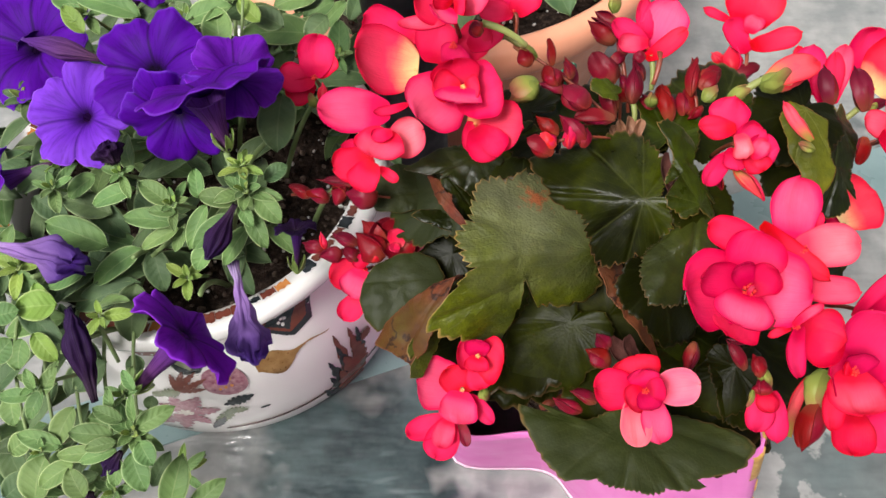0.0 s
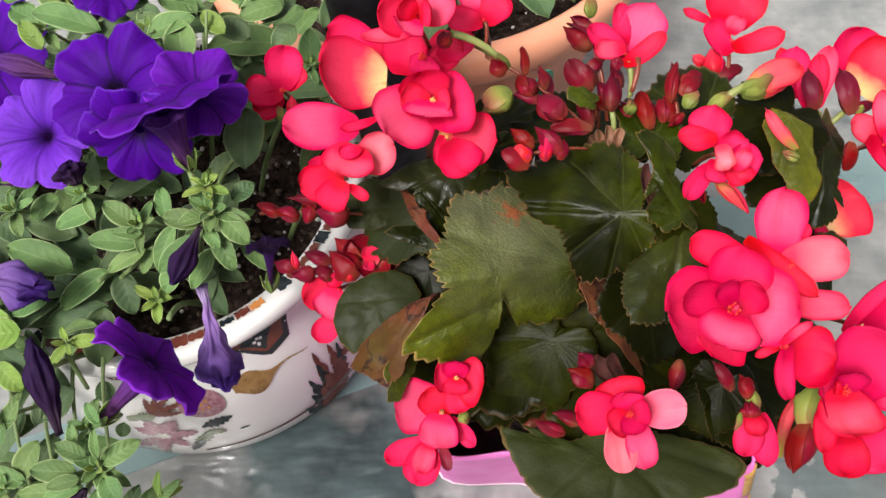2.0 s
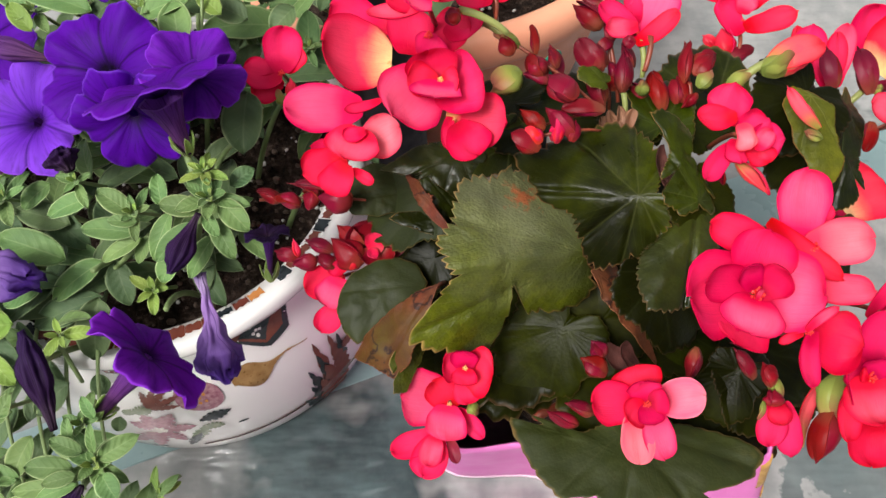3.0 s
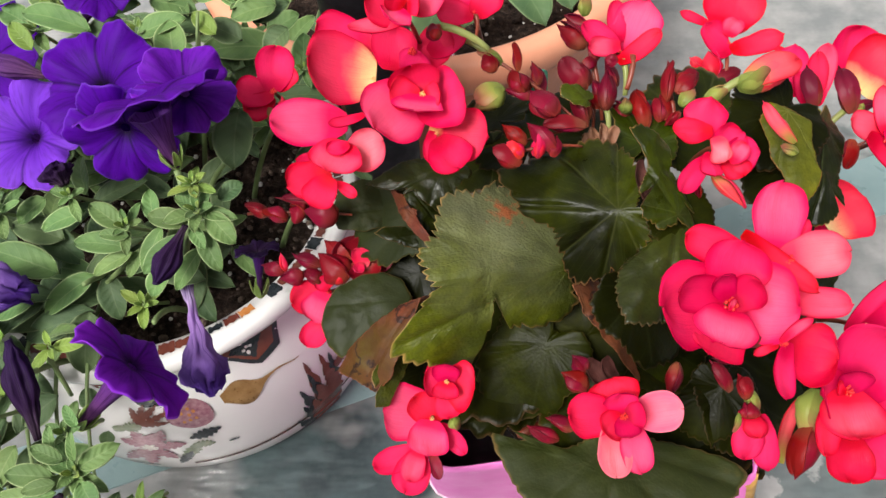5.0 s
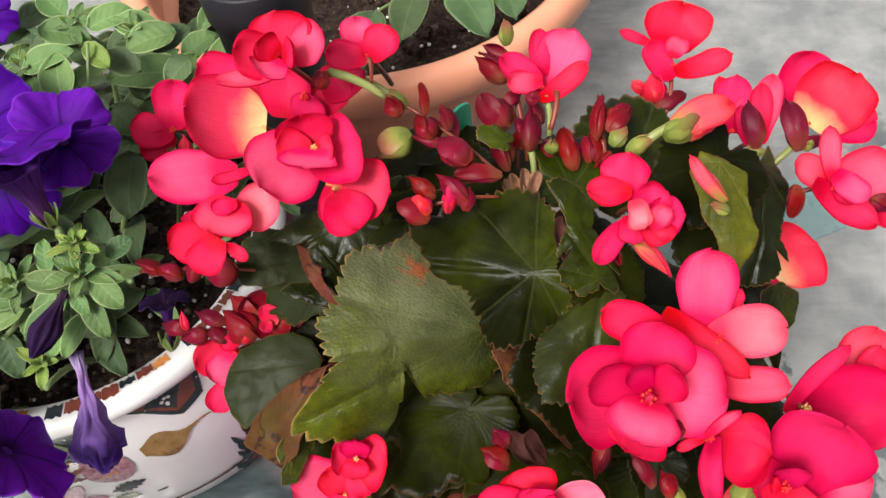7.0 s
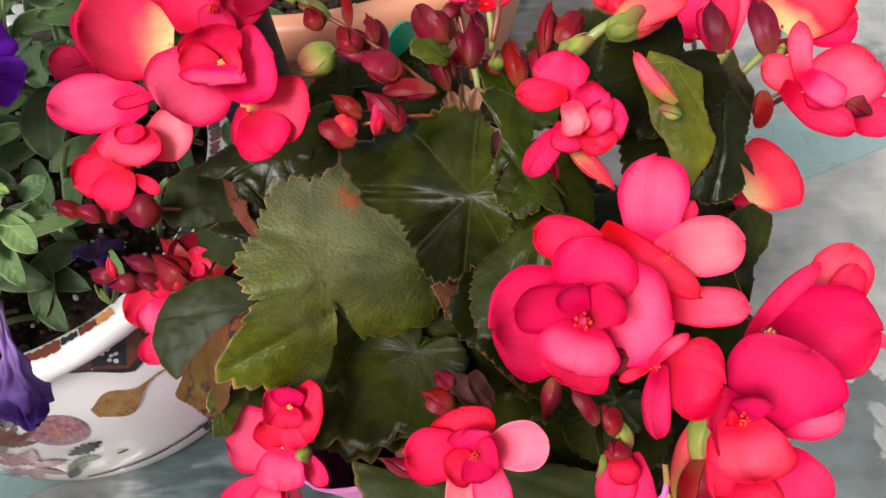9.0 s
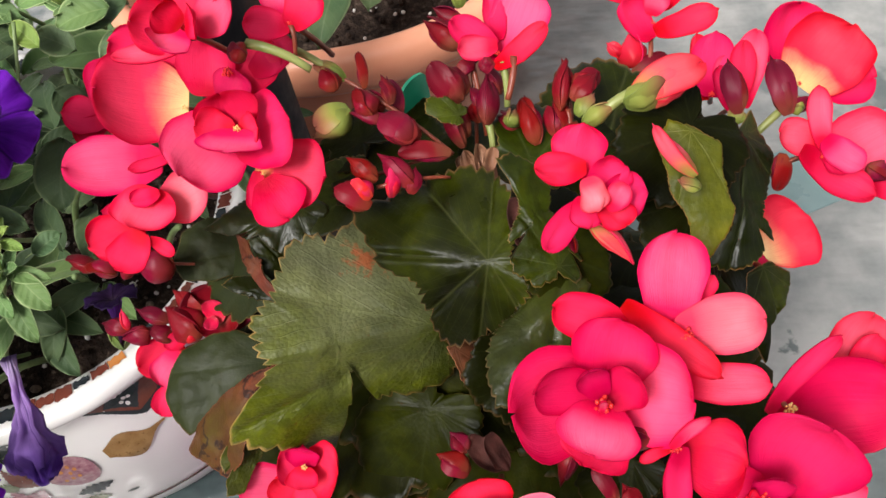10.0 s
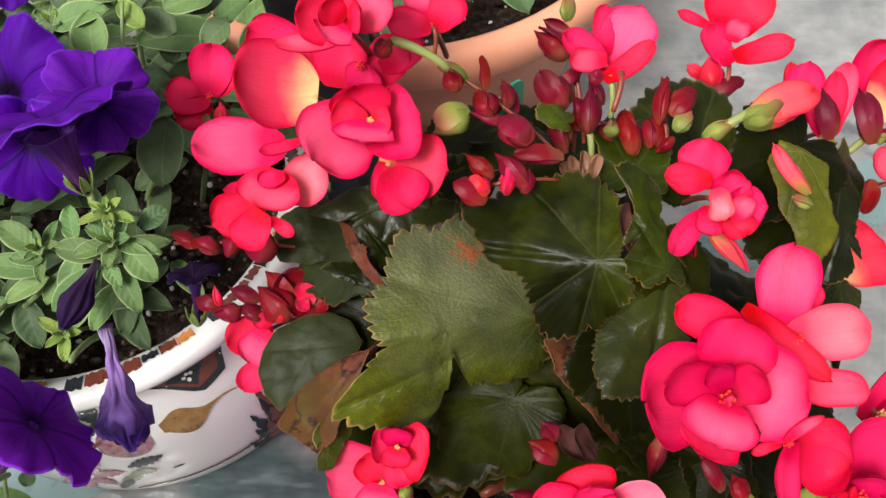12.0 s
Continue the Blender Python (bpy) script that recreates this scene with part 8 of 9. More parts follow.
petal(begonia, (0.1063, 0.3909, 0.3096), (0.1085, 0.4031, 0.3123), 0.0070, (0.43, -0.33, 0.84), 0.3, 0.15, DRY, "dry_remnant", ruffle=0.22)
petal(begonia, (0.0822, 0.3661, 0.297), (0.0871, 0.3547, 0.2844), 0.0107, (0.41, -0.35, 0.84), 0.3, 0.15, DRY_DARK, "dry_remnant", ruffle=0.22)
petal(begonia, (0.0798, 0.3636, 0.2979), (0.0892, 0.3635, 0.2925), 0.0077, (0.41, -0.35, 0.84), 0.3, 0.15, DRY_DARK, "dry_remnant", ruffle=0.22)
petal(begonia, (0.0873, 0.3007, 0.2595), (0.0994, 0.2927, 0.2487), 0.0135, (0.41, -0.35, 0.84), 0.3, 0.15, DRY_DARK, "dry_remnant", ruffle=0.22)
petal(begonia, (0.0958, 0.301, 0.2616), (0.1019, 0.2906, 0.2495), 0.0117, (0.41, -0.35, 0.84), 0.3, 0.15, DRY_DARK, "dry_remnant", ruffle=0.22)
petal(begonia, (0.1141, 0.3663, 0.329), (0.1172, 0.3514, 0.3143), 0.0083, (0.41, -0.35, 0.84), 0.3, 0.15, DRY_DARK, "dry_remnant", ruffle=0.22)

# ---- petunia ----
petunia = thing("petunia_plant", (-0.202, 0.503, 0.135), "trailing petunia with violet trumpet blooms and downy leaves", "plant")


def rosette(parent, centre, normal, reach, count, seed, material=SAGE):
    """A shoot's end: leaves in a spiral, the inner ones small and upright."""
    rnd = random.Random(seed)
    n = V(normal).normalized()
    s = n.orthogonal().normalized()
    t = n.cross(s)
    for i in range(count):
        q = (i + 1) / count
        a = i * 2.4 + rnd.uniform(-0.3, 0.3)
        out = s * math.cos(a) + t * math.sin(a)
        L = reach * (0.3 + 0.7 * q) * rnd.uniform(0.85, 1.15)
        base = V(centre) + out * reach * 0.06 - n * reach * 0.25 * q
        tip = V(centre) + out * L * (0.35 + 0.6 * q) + n * L * (0.75 - 0.95 * q)
        blade_leaf(parent, base, tip, L * rnd.uniform(0.36, 0.48), n * 0.8 + out * -0.3, 0.14, 0.1, LIME if q < 0.3 else material)
    stem(parent, V(centre) - n * reach * 0.3 + V((0, 0.02, -0.03)), V(centre) - n * reach * 0.1, 0.0013, STEM_SAGE)


trumpet(petunia, (-0.1665, 0.4514, 0.3189), (-0.11, -0.45, 0.89), 0.0360, (-0.1695, 0.4536, 0.2847), VIOLET, 0.1, 0.4, 0.2, label="deep violet trumpet bloom")
trumpet(petunia, (-0.1201, 0.4095, 0.3495), (-0.26, 0.51, 0.82), 0.0355, (-0.1128, 0.3943, 0.312), VIOLET, 0.06, 0.3, 0.9, label="deep violet trumpet bloom seen from its side")
trumpet(petunia, (-0.1098, 0.433, 0.3298), (0.29, -0.36, 0.89), 0.0255, (-0.1285, 0.4422, 0.2936), PURPLE, 0.12, 0.4, 0.3)
trumpet(petunia, (-0.146, 0.4149, 0.3147), (-0.01, -0.95, 0.3), 0.0290, (-0.1605, 0.4554, 0.2914), VIOLET, 0.08, 0.4, 0.4)
trumpet(petunia, (-0.1327, 0.3088, 0.2668), (0.73, 0.56, 0.39), 0.0315, (-0.1689, 0.2866, 0.2399), PURPLE, 0.1, 0.16, 0.5, label="violet trumpet bloom that hangs over the planter")
# bloom in shade: the withered tone puts its dimness into the colour
trumpet(petunia, (-0.0969, 0.4066, 0.2221), (-0.01, 0.56, 0.83), 0.0135, (-0.0992, 0.3881, 0.1956), WILT, 0.1, 0.4, 0.3)
trumpet(petunia, (-0.2283, 0.4576, 0.279), (-0.1, -0.46, 0.88), 0.0347, (-0.2177, 0.4675, 0.2489), LILAC, 0.09, 0.40, 0.60, label="lilac-violet trumpet bloom with dark veins")
trumpet(petunia, (-0.2818, 0.5251, 0.2814), (-0.14, -0.37, 0.92), 0.0457, (-0.3072, 0.5819, 0.2484), VIOLET, 0.10, 0.40, 0.10)
trumpet(petunia, (-0.2995, 0.4409, 0.239), (-0.78, -0.22, 0.59), 0.0224, (-0.2597, 0.4566, 0.2351), VIOLET, 0.10, 0.40, 0.30)
trumpet(petunia, (-0.1772, 0.524, 0.3296), (0.24, -0.28, 0.93), 0.0209, (-0.2104, 0.5331, 0.2896), VIOLET, 0.10, 0.40, 0.30)
withered(petunia, (-0.2102, 0.4839, 0.2981), (-0.2631, 0.4994, 0.3042), 0.0127, TUBE, 0.50, crumple=0.20, label="folded mauve bud")
withered(petunia, (-0.2826, 0.3815, 0.2509), (-0.2181, 0.3694, 0.2392), 0.0205, WILT_PALE, 0.75, crumple=0.75, label="fading lilac bloom")
withered(petunia, (-0.1205, 0.3587, 0.2556), (-0.111, 0.31, 0.2254), 0.0202, WILT_PALE, 0.84, crumple=0.95, label="fading bloom with a crumpled rim")
withered(petunia, (-0.1108, 0.3711, 0.293), (-0.125, 0.3427, 0.2823), 0.0125, WILT, 0.62, crumple=0.16, label="spent dark bloom")
withered(petunia, (-0.1941, 0.2841, 0.2315), (-0.2052, 0.3271, 0.2652), 0.015, WILT, 0.54, crumple=0.3, label="spent dark violet bloom, closed")
withered(petunia, (-0.2006, 0.4255, 0.2667), (-0.2071, 0.4371, 0.2747), 0.0174, WILT, 0.50, crumple=0.50)
withered(petunia, (-0.1632, 0.2488, 0.2507), (-0.173, 0.238, 0.2442), 0.0087, WILT, 0.50, crumple=0.40)
withered(petunia, (-0.1846, 0.2349, 0.2308), (-0.188, 0.2227, 0.223), 0.0116, WILT, 0.50, crumple=0.40)
blade_leaf(petunia, (-0.0909, 0.5539, 0.2487), (-0.1447, 0.5515, 0.255), 0.0292, (0.06, -0.29, 0.96))
blade_leaf(petunia, (-0.0746, 0.537, 0.2366), (-0.0744, 0.5634, 0.2539), 0.0194, (0.04, -0.63, 0.78))
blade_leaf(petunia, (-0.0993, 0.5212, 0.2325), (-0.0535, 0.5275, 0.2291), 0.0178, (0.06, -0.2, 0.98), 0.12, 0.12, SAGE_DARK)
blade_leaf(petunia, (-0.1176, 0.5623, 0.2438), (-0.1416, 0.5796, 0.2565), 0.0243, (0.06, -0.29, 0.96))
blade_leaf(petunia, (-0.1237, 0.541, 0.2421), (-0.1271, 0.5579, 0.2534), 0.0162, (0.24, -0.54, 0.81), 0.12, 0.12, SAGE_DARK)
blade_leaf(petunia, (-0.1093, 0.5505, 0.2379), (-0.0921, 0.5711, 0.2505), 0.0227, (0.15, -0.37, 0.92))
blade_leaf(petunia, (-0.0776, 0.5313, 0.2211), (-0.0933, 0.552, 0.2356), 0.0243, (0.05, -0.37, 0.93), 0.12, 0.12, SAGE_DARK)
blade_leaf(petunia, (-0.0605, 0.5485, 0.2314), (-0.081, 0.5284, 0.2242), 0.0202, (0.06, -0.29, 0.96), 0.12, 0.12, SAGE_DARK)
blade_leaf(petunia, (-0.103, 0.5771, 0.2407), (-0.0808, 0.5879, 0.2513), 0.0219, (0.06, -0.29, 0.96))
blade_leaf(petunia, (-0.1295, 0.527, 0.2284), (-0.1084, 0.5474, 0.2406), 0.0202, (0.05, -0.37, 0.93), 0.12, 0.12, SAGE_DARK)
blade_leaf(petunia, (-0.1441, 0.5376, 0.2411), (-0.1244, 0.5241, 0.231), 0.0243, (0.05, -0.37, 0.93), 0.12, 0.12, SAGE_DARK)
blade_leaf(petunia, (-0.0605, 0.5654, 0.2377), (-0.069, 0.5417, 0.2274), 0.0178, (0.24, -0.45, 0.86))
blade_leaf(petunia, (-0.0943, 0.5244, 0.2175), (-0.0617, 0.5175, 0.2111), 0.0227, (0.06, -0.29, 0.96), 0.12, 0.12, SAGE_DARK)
rosette(petunia, (-0.0749, 0.5382, 0.2446), (0.06, -0.29, 0.96), 0.0184, 8, 21)
rosette(petunia, (-0.1173, 0.5692, 0.2483), (0.06, -0.29, 0.96), 0.0231, 8, 22)
rosette(petunia, (-0.1567, 0.5061, 0.3094), (0.06, -0.2, 0.98), 0.0211, 8, 23)
rosette(petunia, (-0.2287, 0.5235, 0.3034), (0.06, -0.2, 0.98), 0.0219, 8, 24)
rosette(petunia, (-0.2797, 0.4891, 0.2646), (0.06, -0.2, 0.98), 0.0226, 8, 25, SAGE_DARK)
rosette(petunia, (-0.2485, 0.4225, 0.2507), (0.06, -0.2, 0.98), 0.0215, 9, 26)
rosette(petunia, (-0.2709, 0.3801, 0.2253), (0.06, -0.2, 0.98), 0.0200, 8, 27, LIME)
blade_leaf(petunia, (-0.1337, 0.4833, 0.3003), (-0.1362, 0.5066, 0.3157), 0.0225, (0.05, -0.55, 0.83))
blade_leaf(petunia, (-0.1568, 0.5031, 0.3075), (-0.1272, 0.5077, 0.316), 0.0184, (0.06, -0.29, 0.96))
blade_leaf(petunia, (-0.1532, 0.5061, 0.3092), (-0.1711, 0.4973, 0.3045), 0.0136, (0.06, -0.29, 0.96), 0.12, 0.12, SAGE_DARK)
blade_leaf(petunia, (-0.1865, 0.5093, 0.3084), (-0.2285, 0.5212, 0.3187), 0.0204, (0.06, -0.29, 0.96))
blade_leaf(petunia, (-0.1701, 0.5184, 0.3087), (-0.1918, 0.5095, 0.3041), 0.0170, (0.06, -0.29, 0.96), 0.12, 0.12, SAGE_DARK)
blade_leaf(petunia, (-0.1122, 0.5063, 0.3022), (-0.1259, 0.5182, 0.3108), 0.0136, (0.05, -0.37, 0.93), 0.12, 0.12, LIME)
blade_leaf(petunia, (-0.2272, 0.5082, 0.2981), (-0.2411, 0.5233, 0.3088), 0.0136, (0.05, -0.37, 0.93), 0.12, 0.12, LIME)
blade_leaf(petunia, (-0.0949, 0.4551, 0.2898), (-0.099, 0.4239, 0.2743), 0.0288, (-0.05, -0.46, 0.89), 0.12, 0.12, SAGE_DARK)
blade_leaf(petunia, (-0.0987, 0.393, 0.2851), (-0.0863, 0.4005, 0.2893), 0.0125, (0.05, -0.37, 0.93), 0.12, 0.12, SAGE_DARK)
blade_leaf(petunia, (-0.1018, 0.3808, 0.2893), (-0.0878, 0.3663, 0.2813), 0.0150, (0.05, -0.46, 0.88))
blade_leaf(petunia, (-0.1065, 0.3744, 0.2829), (-0.0966, 0.3554, 0.2723), 0.0131, (0.05, -0.46, 0.88))
blade_leaf(petunia, (-0.1093, 0.3734, 0.2896), (-0.1023, 0.3619, 0.2841), 0.0088, (0.05, -0.46, 0.88))
blade_leaf(petunia, (-0.112, 0.3769, 0.2873), (-0.133, 0.3791, 0.2923), 0.0138, (0.05, -0.37, 0.93))
blade_leaf(petunia, (-0.1172, 0.3746, 0.2789), (-0.14, 0.3587, 0.2698), 0.0138, (0.05, -0.37, 0.93))
blade_leaf(petunia, (-0.1085, 0.3705, 0.2733), (-0.1242, 0.3529, 0.2602), 0.0125, (0.05, -0.37, 0.93))
rosette(petunia, (-0.1068, 0.3804, 0.2941), (0.06, -0.24, 0.97), 0.0223, 12, 3)
rosette(petunia, (-0.109, 0.393, 0.3008), (0.06, -0.12, 0.99), 0.0162, 11, 4, LIME)
rosette(petunia, (-0.1668, 0.4059, 0.2514), (0.15, -0.28, 0.95), 0.0202, 9, 5)
rosette(petunia, (-0.2008, 0.4236, 0.2607), (0.06, -0.29, 0.96), 0.0168, 8, 6)
rosette(petunia, (-0.2134, 0.3465, 0.2168), (0.05, -0.46, 0.88), 0.0201, 6, 7, LIME)
rosette(petunia, (-0.167, 0.3779, 0.2091), (0.15, -0.37, 0.92), 0.0203, 9, 8, LIME)
rosette(petunia, (-0.1598, 0.2586, 0.2521), (0.15, -0.24, 0.96), 0.0243, 12, 9)
rosette(petunia, (-0.1687, 0.2782, 0.2536), (0.06, -0.2, 0.98), 0.0154, 9, 10)
rosette(petunia, (-0.2282, 0.2941, 0.2352), (-0.04, -0.28, 0.96), 0.0189, 9, 11)
rosette(petunia, (-0.1761, 0.2778, 0.1332), (0.15, -0.2, 0.97), 0.0184, 6, 12, LIME)
rosette(petunia, (-0.2221, 0.2591, 0.2238), (0.06, -0.29, 0.96), 0.0154, 7, 13)
rosette(petunia, (-0.1729, 0.2349, 0.2301), (0.06, -0.29, 0.96), 0.0176, 8, 14)
blade_leaf(petunia, (-0.1686, 0.4048, 0.2506), (-0.186, 0.4155, 0.2611), 0.0153, (0.06, -0.24, 0.97))
blade_leaf(petunia, (-0.1646, 0.4002, 0.2474), (-0.1811, 0.4007, 0.2511), 0.0102, (0.06, -0.24, 0.97))
blade_leaf(petunia, (-0.1928, 0.4188, 0.2493), (-0.2224, 0.412, 0.2441), 0.0160, (0.06, -0.24, 0.97))
blade_leaf(petunia, (-0.1671, 0.3984, 0.2391), (-0.2016, 0.4034, 0.242), 0.0167, (0.06, -0.24, 0.97))
blade_leaf(petunia, (-0.1659, 0.3969, 0.2357), (-0.1906, 0.3866, 0.2303), 0.0124, (0.06, -0.24, 0.97))
blade_leaf(petunia, (-0.2173, 0.3952, 0.2207), (-0.2549, 0.4054, 0.2368), 0.0240, (0.06, -0.29, 0.96))
blade_leaf(petunia, (-0.1973, 0.3964, 0.2156), (-0.2302, 0.3772, 0.2048), 0.0189, (0.06, -0.29, 0.96))
blade_leaf(petunia, (-0.2273, 0.3768, 0.2212), (-0.2518, 0.3685, 0.2172), 0.0167, (0.06, -0.24, 0.97))
blade_leaf(petunia, (-0.1624, 0.4007, 0.2332), (-0.1714, 0.387, 0.2247), 0.0102, (0.06, -0.24, 0.97))
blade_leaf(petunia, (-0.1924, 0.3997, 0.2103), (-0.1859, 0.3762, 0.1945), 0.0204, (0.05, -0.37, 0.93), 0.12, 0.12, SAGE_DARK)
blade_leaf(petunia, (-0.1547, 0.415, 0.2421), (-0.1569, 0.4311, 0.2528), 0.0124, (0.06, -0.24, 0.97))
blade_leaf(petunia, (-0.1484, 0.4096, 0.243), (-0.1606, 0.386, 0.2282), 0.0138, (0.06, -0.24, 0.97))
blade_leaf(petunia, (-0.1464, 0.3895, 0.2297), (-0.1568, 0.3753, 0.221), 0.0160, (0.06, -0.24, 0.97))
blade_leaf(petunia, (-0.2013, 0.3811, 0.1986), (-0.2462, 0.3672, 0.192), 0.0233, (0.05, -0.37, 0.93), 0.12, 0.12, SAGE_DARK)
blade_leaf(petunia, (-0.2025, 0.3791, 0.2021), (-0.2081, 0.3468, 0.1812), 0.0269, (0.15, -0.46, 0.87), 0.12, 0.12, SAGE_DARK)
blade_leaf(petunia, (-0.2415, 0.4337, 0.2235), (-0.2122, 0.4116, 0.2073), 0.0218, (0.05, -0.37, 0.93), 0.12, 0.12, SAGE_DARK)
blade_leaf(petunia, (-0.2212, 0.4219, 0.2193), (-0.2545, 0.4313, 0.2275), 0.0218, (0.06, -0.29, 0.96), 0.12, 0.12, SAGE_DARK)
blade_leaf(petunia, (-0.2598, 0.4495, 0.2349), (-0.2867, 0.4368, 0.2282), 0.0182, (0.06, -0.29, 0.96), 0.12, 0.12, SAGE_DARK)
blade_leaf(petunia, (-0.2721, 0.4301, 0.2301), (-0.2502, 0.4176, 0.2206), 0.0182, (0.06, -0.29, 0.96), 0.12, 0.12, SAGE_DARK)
blade_leaf(petunia, (-0.2287, 0.44, 0.2389), (-0.2476, 0.4276, 0.2319), 0.0160, (0.05, -0.37, 0.93))
blade_leaf(petunia, (-0.2446, 0.3579, 0.2124), (-0.2681, 0.3535, 0.218), 0.0234, (0.05, -0.37, 0.93), 0.12, 0.12, LIME)
blade_leaf(petunia, (-0.2791, 0.3466, 0.2189), (-0.263, 0.3501, 0.2203), 0.0177, (0.05, -0.37, 0.93))
blade_leaf(petunia, (-0.2578, 0.3413, 0.2069), (-0.2443, 0.3265, 0.1965), 0.0156, (0.05, -0.37, 0.93), 0.12, 0.12, LIME)
blade_leaf(petunia, (-0.2673, 0.3401, 0.202), (-0.2691, 0.3221, 0.195), 0.0213, (-0.05, -0.46, 0.89))
blade_leaf(petunia, (-0.2513, 0.3539, 0.2053), (-0.2613, 0.3718, 0.2177), 0.0142, (0.05, -0.37, 0.93), 0.12, 0.12, LIME)
blade_leaf(petunia, (-0.2766, 0.3789, 0.2208), (-0.2591, 0.3669, 0.2119), 0.0156, (0.05, -0.37, 0.93))
blade_leaf(petunia, (-0.2359, 0.3283, 0.1923), (-0.2274, 0.3446, 0.2026), 0.0156, (0.15, -0.55, 0.82))
blade_leaf(petunia, (-0.2635, 0.3026, 0.201), (-0.2597, 0.2855, 0.1943), 0.0163, (-0.05, -0.46, 0.89))
blade_leaf(petunia, (-0.2194, 0.3326, 0.1822), (-0.2416, 0.3174, 0.1736), 0.0213, (0.05, -0.37, 0.93), 0.12, 0.12, SAGE_DARK)
blade_leaf(petunia, (-0.2463, 0.3465, 0.1881), (-0.225, 0.3312, 0.1769), 0.0213, (0.05, -0.37, 0.93), 0.12, 0.12, SAGE_DARK)
blade_leaf(petunia, (-0.2248, 0.2915, 0.2333), (-0.2324, 0.2765, 0.2263), 0.0114, (0.06, -0.24, 0.97))
blade_leaf(petunia, (-0.2249, 0.2888, 0.2316), (-0.2175, 0.3025, 0.2402), 0.0107, (0.06, -0.24, 0.97))
blade_leaf(petunia, (-0.2276, 0.2899, 0.2372), (-0.231, 0.2987, 0.2456), 0.0076, (0.06, -0.24, 0.97))
blade_leaf(petunia, (-0.23, 0.2883, 0.2315), (-0.2501, 0.2883, 0.2327), 0.0107, (0.06, -0.2, 0.98))
blade_leaf(petunia, (-0.2075, 0.2835, 0.2271), (-0.2169, 0.2623, 0.2208), 0.0158, (0.06, -0.24, 0.97))
blade_leaf(petunia, (-0.2113, 0.2625, 0.2207), (-0.2359, 0.2681, 0.2281), 0.0126, (0.06, -0.2, 0.98))
blade_leaf(petunia, (-0.2197, 0.2346, 0.2196), (-0.2141, 0.2542, 0.2322), 0.0240, (-0.04, -0.28, 0.96))
blade_leaf(petunia, (-0.1959, 0.2494, 0.2327), (-0.2143, 0.2384, 0.2289), 0.0145, (0.06, -0.24, 0.97))
blade_leaf(petunia, (-0.1903, 0.2395, 0.2259), (-0.2035, 0.2408, 0.2299), 0.0095, (0.06, -0.24, 0.97))
blade_leaf(petunia, (-0.2436, 0.2624, 0.2153), (-0.2307, 0.2704, 0.2198), 0.0158, (0.06, -0.29, 0.96))
blade_leaf(petunia, (-0.2438, 0.2396, 0.2075), (-0.2279, 0.25, 0.2134), 0.0189, (0.06, -0.29, 0.96), 0.12, 0.12, SAGE_DARK)
blade_leaf(petunia, (-0.2514, 0.3047, 0.2435), (-0.2415, 0.3152, 0.2499), 0.0189, (0.05, -0.37, 0.93))
blade_leaf(petunia, (-0.1568, 0.2605, 0.2532), (-0.1375, 0.2694, 0.258), 0.0121, (0.24, -0.37, 0.9))
blade_leaf(petunia, (-0.1539, 0.2531, 0.253), (-0.146, 0.2417, 0.2498), 0.0133, (0.24, -0.45, 0.86))
blade_leaf(petunia, (-0.1592, 0.249, 0.2482), (-0.1509, 0.2314, 0.241), 0.0162, (0.15, -0.46, 0.87))
blade_leaf(petunia, (-0.1685, 0.2569, 0.2515), (-0.19, 0.2571, 0.2577), 0.0133, (0.06, -0.29, 0.96))
blade_leaf(petunia, (-0.1644, 0.2524, 0.2555), (-0.1802, 0.2486, 0.2564), 0.0087, (0.06, -0.29, 0.96))
blade_leaf(petunia, (-0.1631, 0.2622, 0.2571), (-0.1773, 0.2674, 0.2638), 0.0098, (0.06, -0.2, 0.98))
blade_leaf(petunia, (-0.1645, 0.2488, 0.2532), (-0.1833, 0.2432, 0.2529), 0.0087, (0.06, -0.24, 0.97))
blade_leaf(petunia, (-0.1707, 0.249, 0.2488), (-0.1967, 0.2473, 0.2517), 0.0104, (0.06, -0.24, 0.97))
blade_leaf(petunia, (-0.1558, 0.2607, 0.2605), (-0.1553, 0.2708, 0.2719), 0.0058, (0.06, -0.24, 0.97))
blade_leaf(petunia, (-0.1642, 0.2459, 0.2488), (-0.1665, 0.2333, 0.2431), 0.0104, (0.06, -0.24, 0.97))
blade_leaf(petunia, (-0.1715, 0.268, 0.2542), (-0.1731, 0.2788, 0.2614), 0.0069, (0.06, -0.24, 0.97))
blade_leaf(petunia, (-0.1612, 0.2794, 0.2563), (-0.1671, 0.2885, 0.2627), 0.0069, (0.06, -0.24, 0.97))
blade_leaf(petunia, (-0.1536, 0.2342, 0.1998), (-0.1443, 0.2572, 0.2192), 0.0185, (0.24, -0.37, 0.9))
blade_leaf(petunia, (-0.1434, 0.2358, 0.1931), (-0.124, 0.2489, 0.2029), 0.0145, (0.24, -0.28, 0.93))
blade_leaf(petunia, (-0.1625, 0.2445, 0.2071), (-0.1526, 0.2601, 0.2168), 0.0116, (0.24, -0.37, 0.9), 0.12, 0.12, SAGE_DARK)
blade_leaf(petunia, (-0.1846, 0.2303, 0.235), (-0.1927, 0.2429, 0.2437), 0.0145, (0.06, -0.29, 0.96))
blade_leaf(petunia, (-0.1773, 0.2763, 0.1323), (-0.1748, 0.291, 0.1442), 0.0066, (0.05, -0.46, 0.88), 0.12, 0.12, LIME)
blade_leaf(petunia, (-0.1762, 0.2763, 0.1322), (-0.1615, 0.2864, 0.1404), 0.0081, (0.15, -0.37, 0.92))
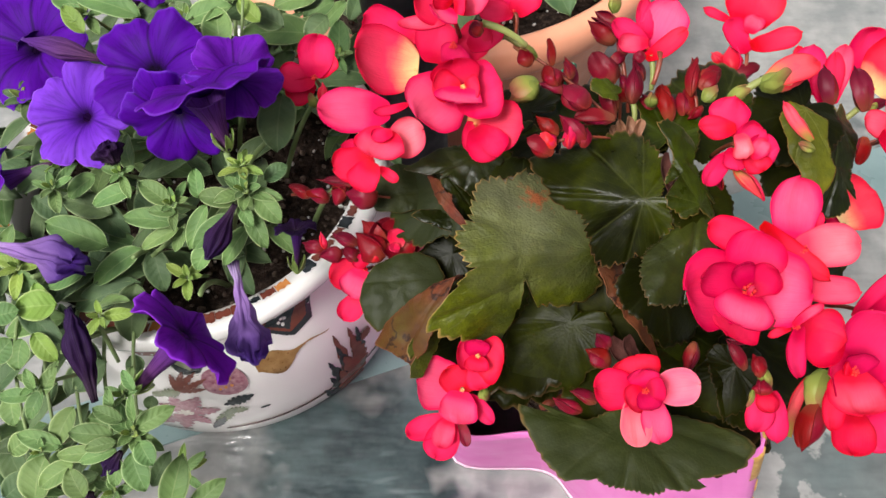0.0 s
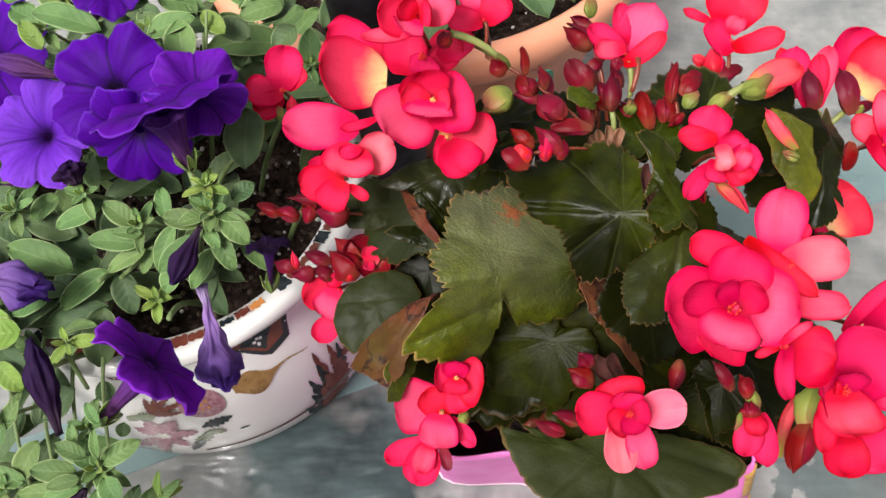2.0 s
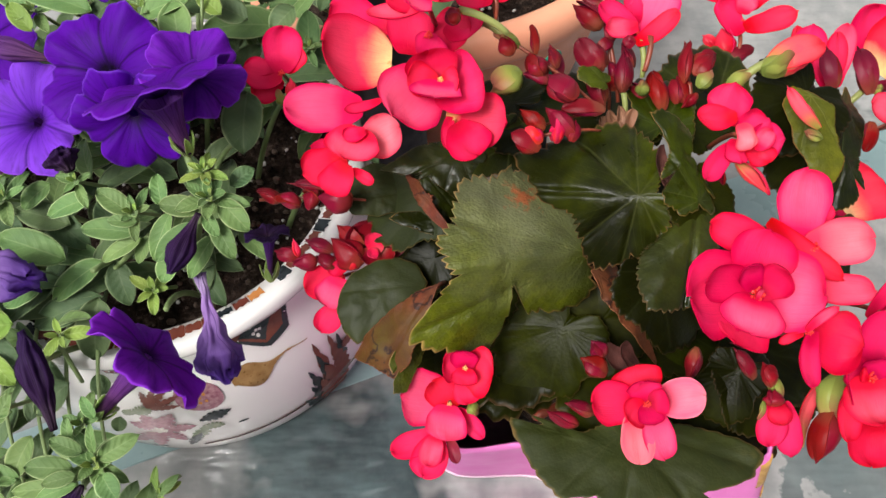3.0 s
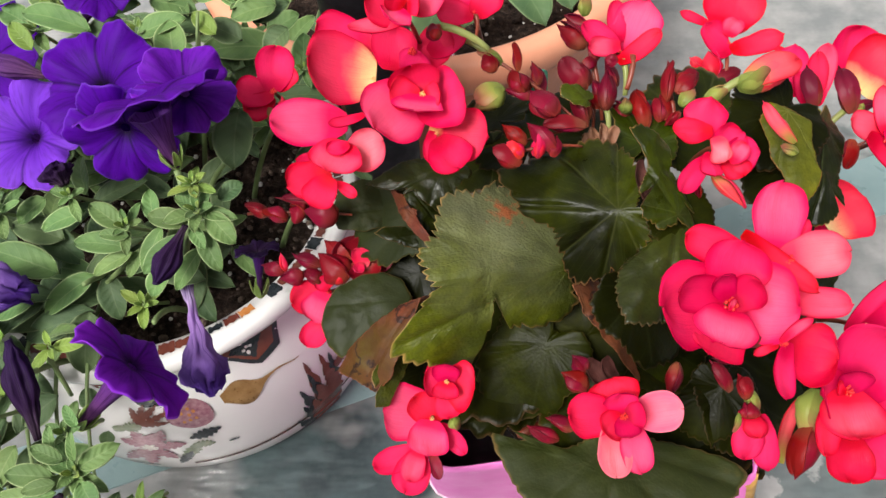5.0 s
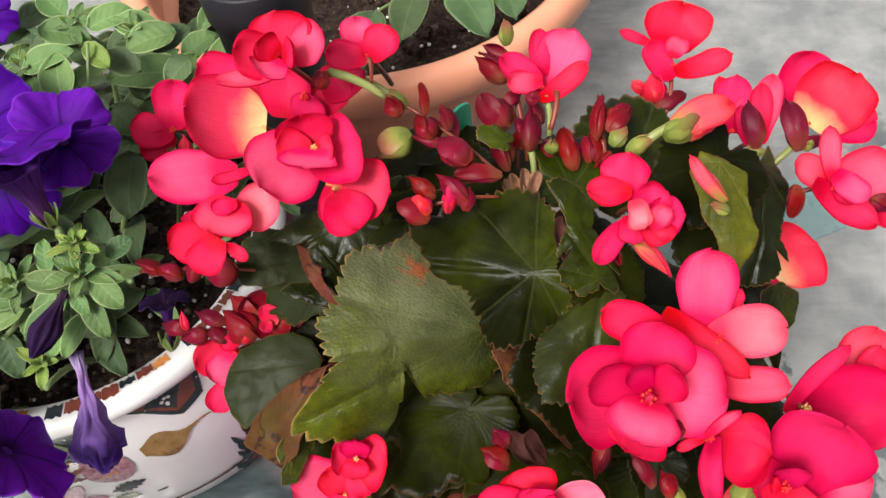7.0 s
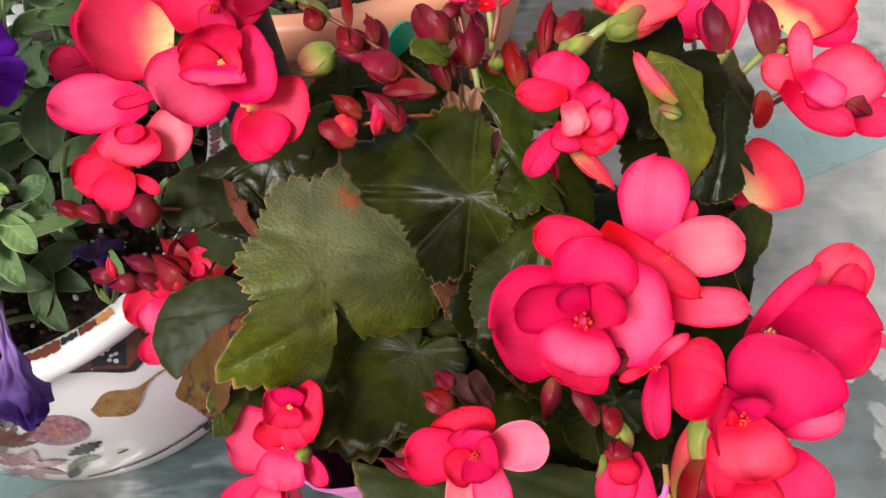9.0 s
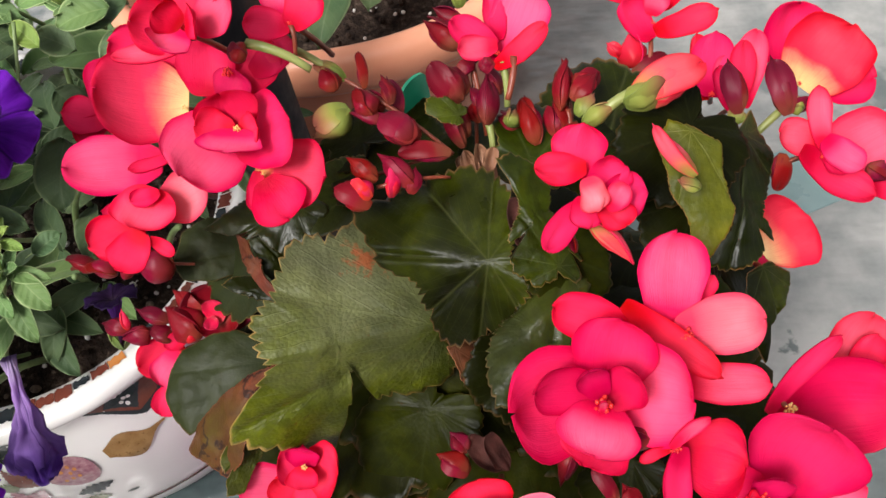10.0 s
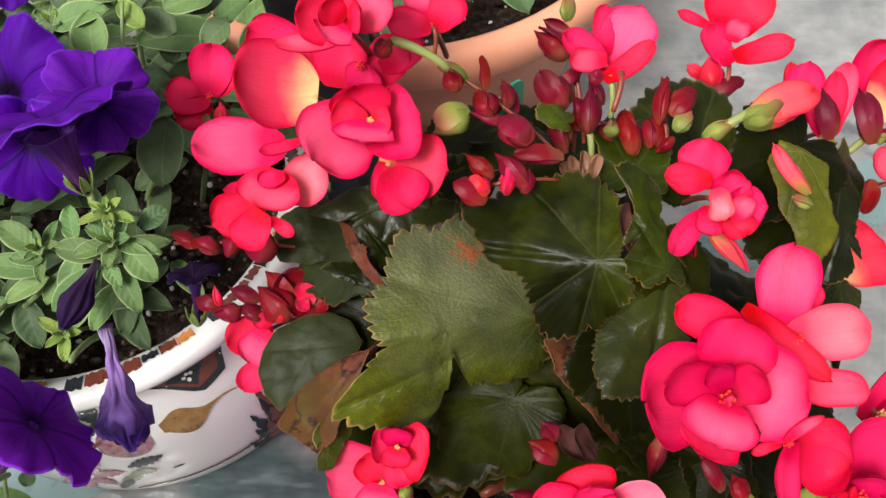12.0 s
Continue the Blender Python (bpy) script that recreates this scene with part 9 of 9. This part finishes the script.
blade_leaf(petunia, (-0.1744, 0.2747, 0.1311), (-0.1644, 0.267, 0.1254), 0.0066, (0.24, -0.54, 0.81))
blade_leaf(petunia, (-0.1991, 0.3218, 0.1515), (-0.2012, 0.3139, 0.1464), 0.0111, (0.24, -0.54, 0.81), 0.12, 0.12, SAGE_DARK)
blade_leaf(petunia, (-0.2017, 0.3302, 0.1691), (-0.2087, 0.3394, 0.1756), 0.0147, (0.05, -0.37, 0.93), 0.12, 0.12, SAGE_DARK)
blade_leaf(petunia, (-0.0761, 0.5238, 0.3072), (-0.1031, 0.5151, 0.3078), 0.0231, (0.06, -0.29, 0.95))
blade_leaf(petunia, (-0.1123, 0.5348, 0.3094), (-0.084, 0.5271, 0.3051), 0.0198, (0.06, -0.29, 0.95))
blade_leaf(petunia, (-0.1265, 0.5321, 0.3084), (-0.1014, 0.5406, 0.3126), 0.0198, (0.06, -0.29, 0.95))
blade_leaf(petunia, (-0.1561, 0.5356, 0.3076), (-0.128, 0.5309, 0.3028), 0.0218, (0.06, -0.29, 0.95))
blade_leaf(petunia, (-0.1726, 0.5436, 0.3066), (-0.1472, 0.5493, 0.309), 0.0198, (0.06, -0.29, 0.95), 0.12, 0.12, SAGE_DARK)
blade_leaf(petunia, (-0.1946, 0.5349, 0.302), (-0.1656, 0.5405, 0.3042), 0.0198, (0.06, -0.29, 0.95))
blade_leaf(petunia, (-0.2159, 0.5381, 0.3053), (-0.2334, 0.5473, 0.3124), 0.0198, (0.06, -0.29, 0.95))
blade_leaf(petunia, (-0.092, 0.52, 0.2983), (-0.0703, 0.5314, 0.3048), 0.0185, (0.06, -0.29, 0.95), 0.12, 0.12, SAGE_DARK)
blade_leaf(petunia, (-0.1005, 0.5143, 0.2902), (-0.1213, 0.5234, 0.2975), 0.0198, (0.05, -0.38, 0.92), 0.12, 0.12, SAGE_DARK)
blade_leaf(petunia, (-0.1227, 0.5236, 0.2928), (-0.1438, 0.5298, 0.2981), 0.0198, (0.06, -0.29, 0.95), 0.12, 0.12, SAGE_DARK)
blade_leaf(petunia, (-0.1437, 0.5463, 0.3068), (-0.1574, 0.5584, 0.3156), 0.0198, (0.06, -0.29, 0.95))
blade_leaf(petunia, (-0.0711, 0.5168, 0.2951), (-0.0857, 0.5052, 0.2882), 0.0185, (0.05, -0.38, 0.92), 0.12, 0.12, SAGE_DARK)
blade_leaf(petunia, (-0.192, 0.5531, 0.3092), (-0.2141, 0.5443, 0.3046), 0.0185, (0.06, -0.29, 0.95), 0.12, 0.12, SAGE_DARK)
blade_leaf(petunia, (-0.2364, 0.5325, 0.2979), (-0.254, 0.5417, 0.3051), 0.0198, (0.06, -0.29, 0.95))
blade_leaf(petunia, (-0.2575, 0.5448, 0.3073), (-0.2389, 0.5536, 0.3122), 0.0198, (0.06, -0.29, 0.95))
rosette(petunia, (-0.0985, 0.5269, 0.3106), (0.06, -0.21, 0.98), 0.0209, 9, 41)
rosette(petunia, (-0.1383, 0.5384, 0.3084), (0.06, -0.21, 0.98), 0.0199, 9, 42)
rosette(petunia, (-0.2172, 0.5409, 0.3121), (0.06, -0.21, 0.98), 0.0200, 9, 43, LIME)
stem(petunia, (-0.115, 0.385, 0.2808), (-0.1242, 0.3582, 0.2517), 0.0019, STEM_SAGE)
stem(petunia, (-0.1186, 0.4025, 0.2997), (-0.1121, 0.3839, 0.2847), 0.0019, STEM_SAGE)
stem(petunia, (-0.1631, 0.4007, 0.2332), (-0.2091, 0.3926, 0.1946), 0.0018, STEM_SAGE)
stem(petunia, (-0.165, 0.2584, 0.2403), (-0.1887, 0.2348, 0.2214), 0.0017, STEM_SAGE)
stem(petunia, (-0.1766, 0.2785, 0.1289), (-0.1902, 0.259, 0.1097), 0.0015, STEM_SAGE)
stem(petunia, (-0.2172, 0.347, 0.2125), (-0.2161, 0.3362, 0.1742), 0.0017, STEM_SAGE)
stem(petunia, (-0.1206, 0.5133, 0.3145), (-0.1256, 0.4796, 0.2854), 0.0010, STEM_SAGE)

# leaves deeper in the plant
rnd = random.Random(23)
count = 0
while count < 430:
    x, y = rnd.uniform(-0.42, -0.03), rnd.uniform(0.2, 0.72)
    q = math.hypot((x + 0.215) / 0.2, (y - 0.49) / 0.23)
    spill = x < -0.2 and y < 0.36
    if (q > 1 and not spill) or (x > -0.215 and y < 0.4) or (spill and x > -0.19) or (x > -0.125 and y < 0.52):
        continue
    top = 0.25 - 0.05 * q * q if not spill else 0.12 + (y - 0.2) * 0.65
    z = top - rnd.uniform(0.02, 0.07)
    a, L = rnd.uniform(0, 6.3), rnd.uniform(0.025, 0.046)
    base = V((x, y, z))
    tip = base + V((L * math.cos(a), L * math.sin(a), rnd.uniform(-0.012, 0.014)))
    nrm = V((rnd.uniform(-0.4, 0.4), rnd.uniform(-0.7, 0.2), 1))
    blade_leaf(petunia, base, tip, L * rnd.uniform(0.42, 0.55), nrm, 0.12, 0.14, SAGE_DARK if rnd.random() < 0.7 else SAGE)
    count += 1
for i in range(16):
    a, q = i * 2.4, 0.03 + 0.005 * i
    foot = V((-0.202 + q * math.cos(a), 0.49 + q * math.sin(a), 0.13))
    stem(petunia, foot, foot + V((0.05 * math.cos(a), 0.05 * math.sin(a) - 0.02, 0.1)), 0.0022, STEM_SAGE, (0.0, 0.0, 0.01))
for i in range(6):
    stem(petunia, (-0.21 - 0.02 * i, 0.4 - 0.004 * i, 0.18), (-0.2 - 0.018 * i, 0.28, 0.14), 0.0014, STEM_SAGE, (0, 0, 0.02))
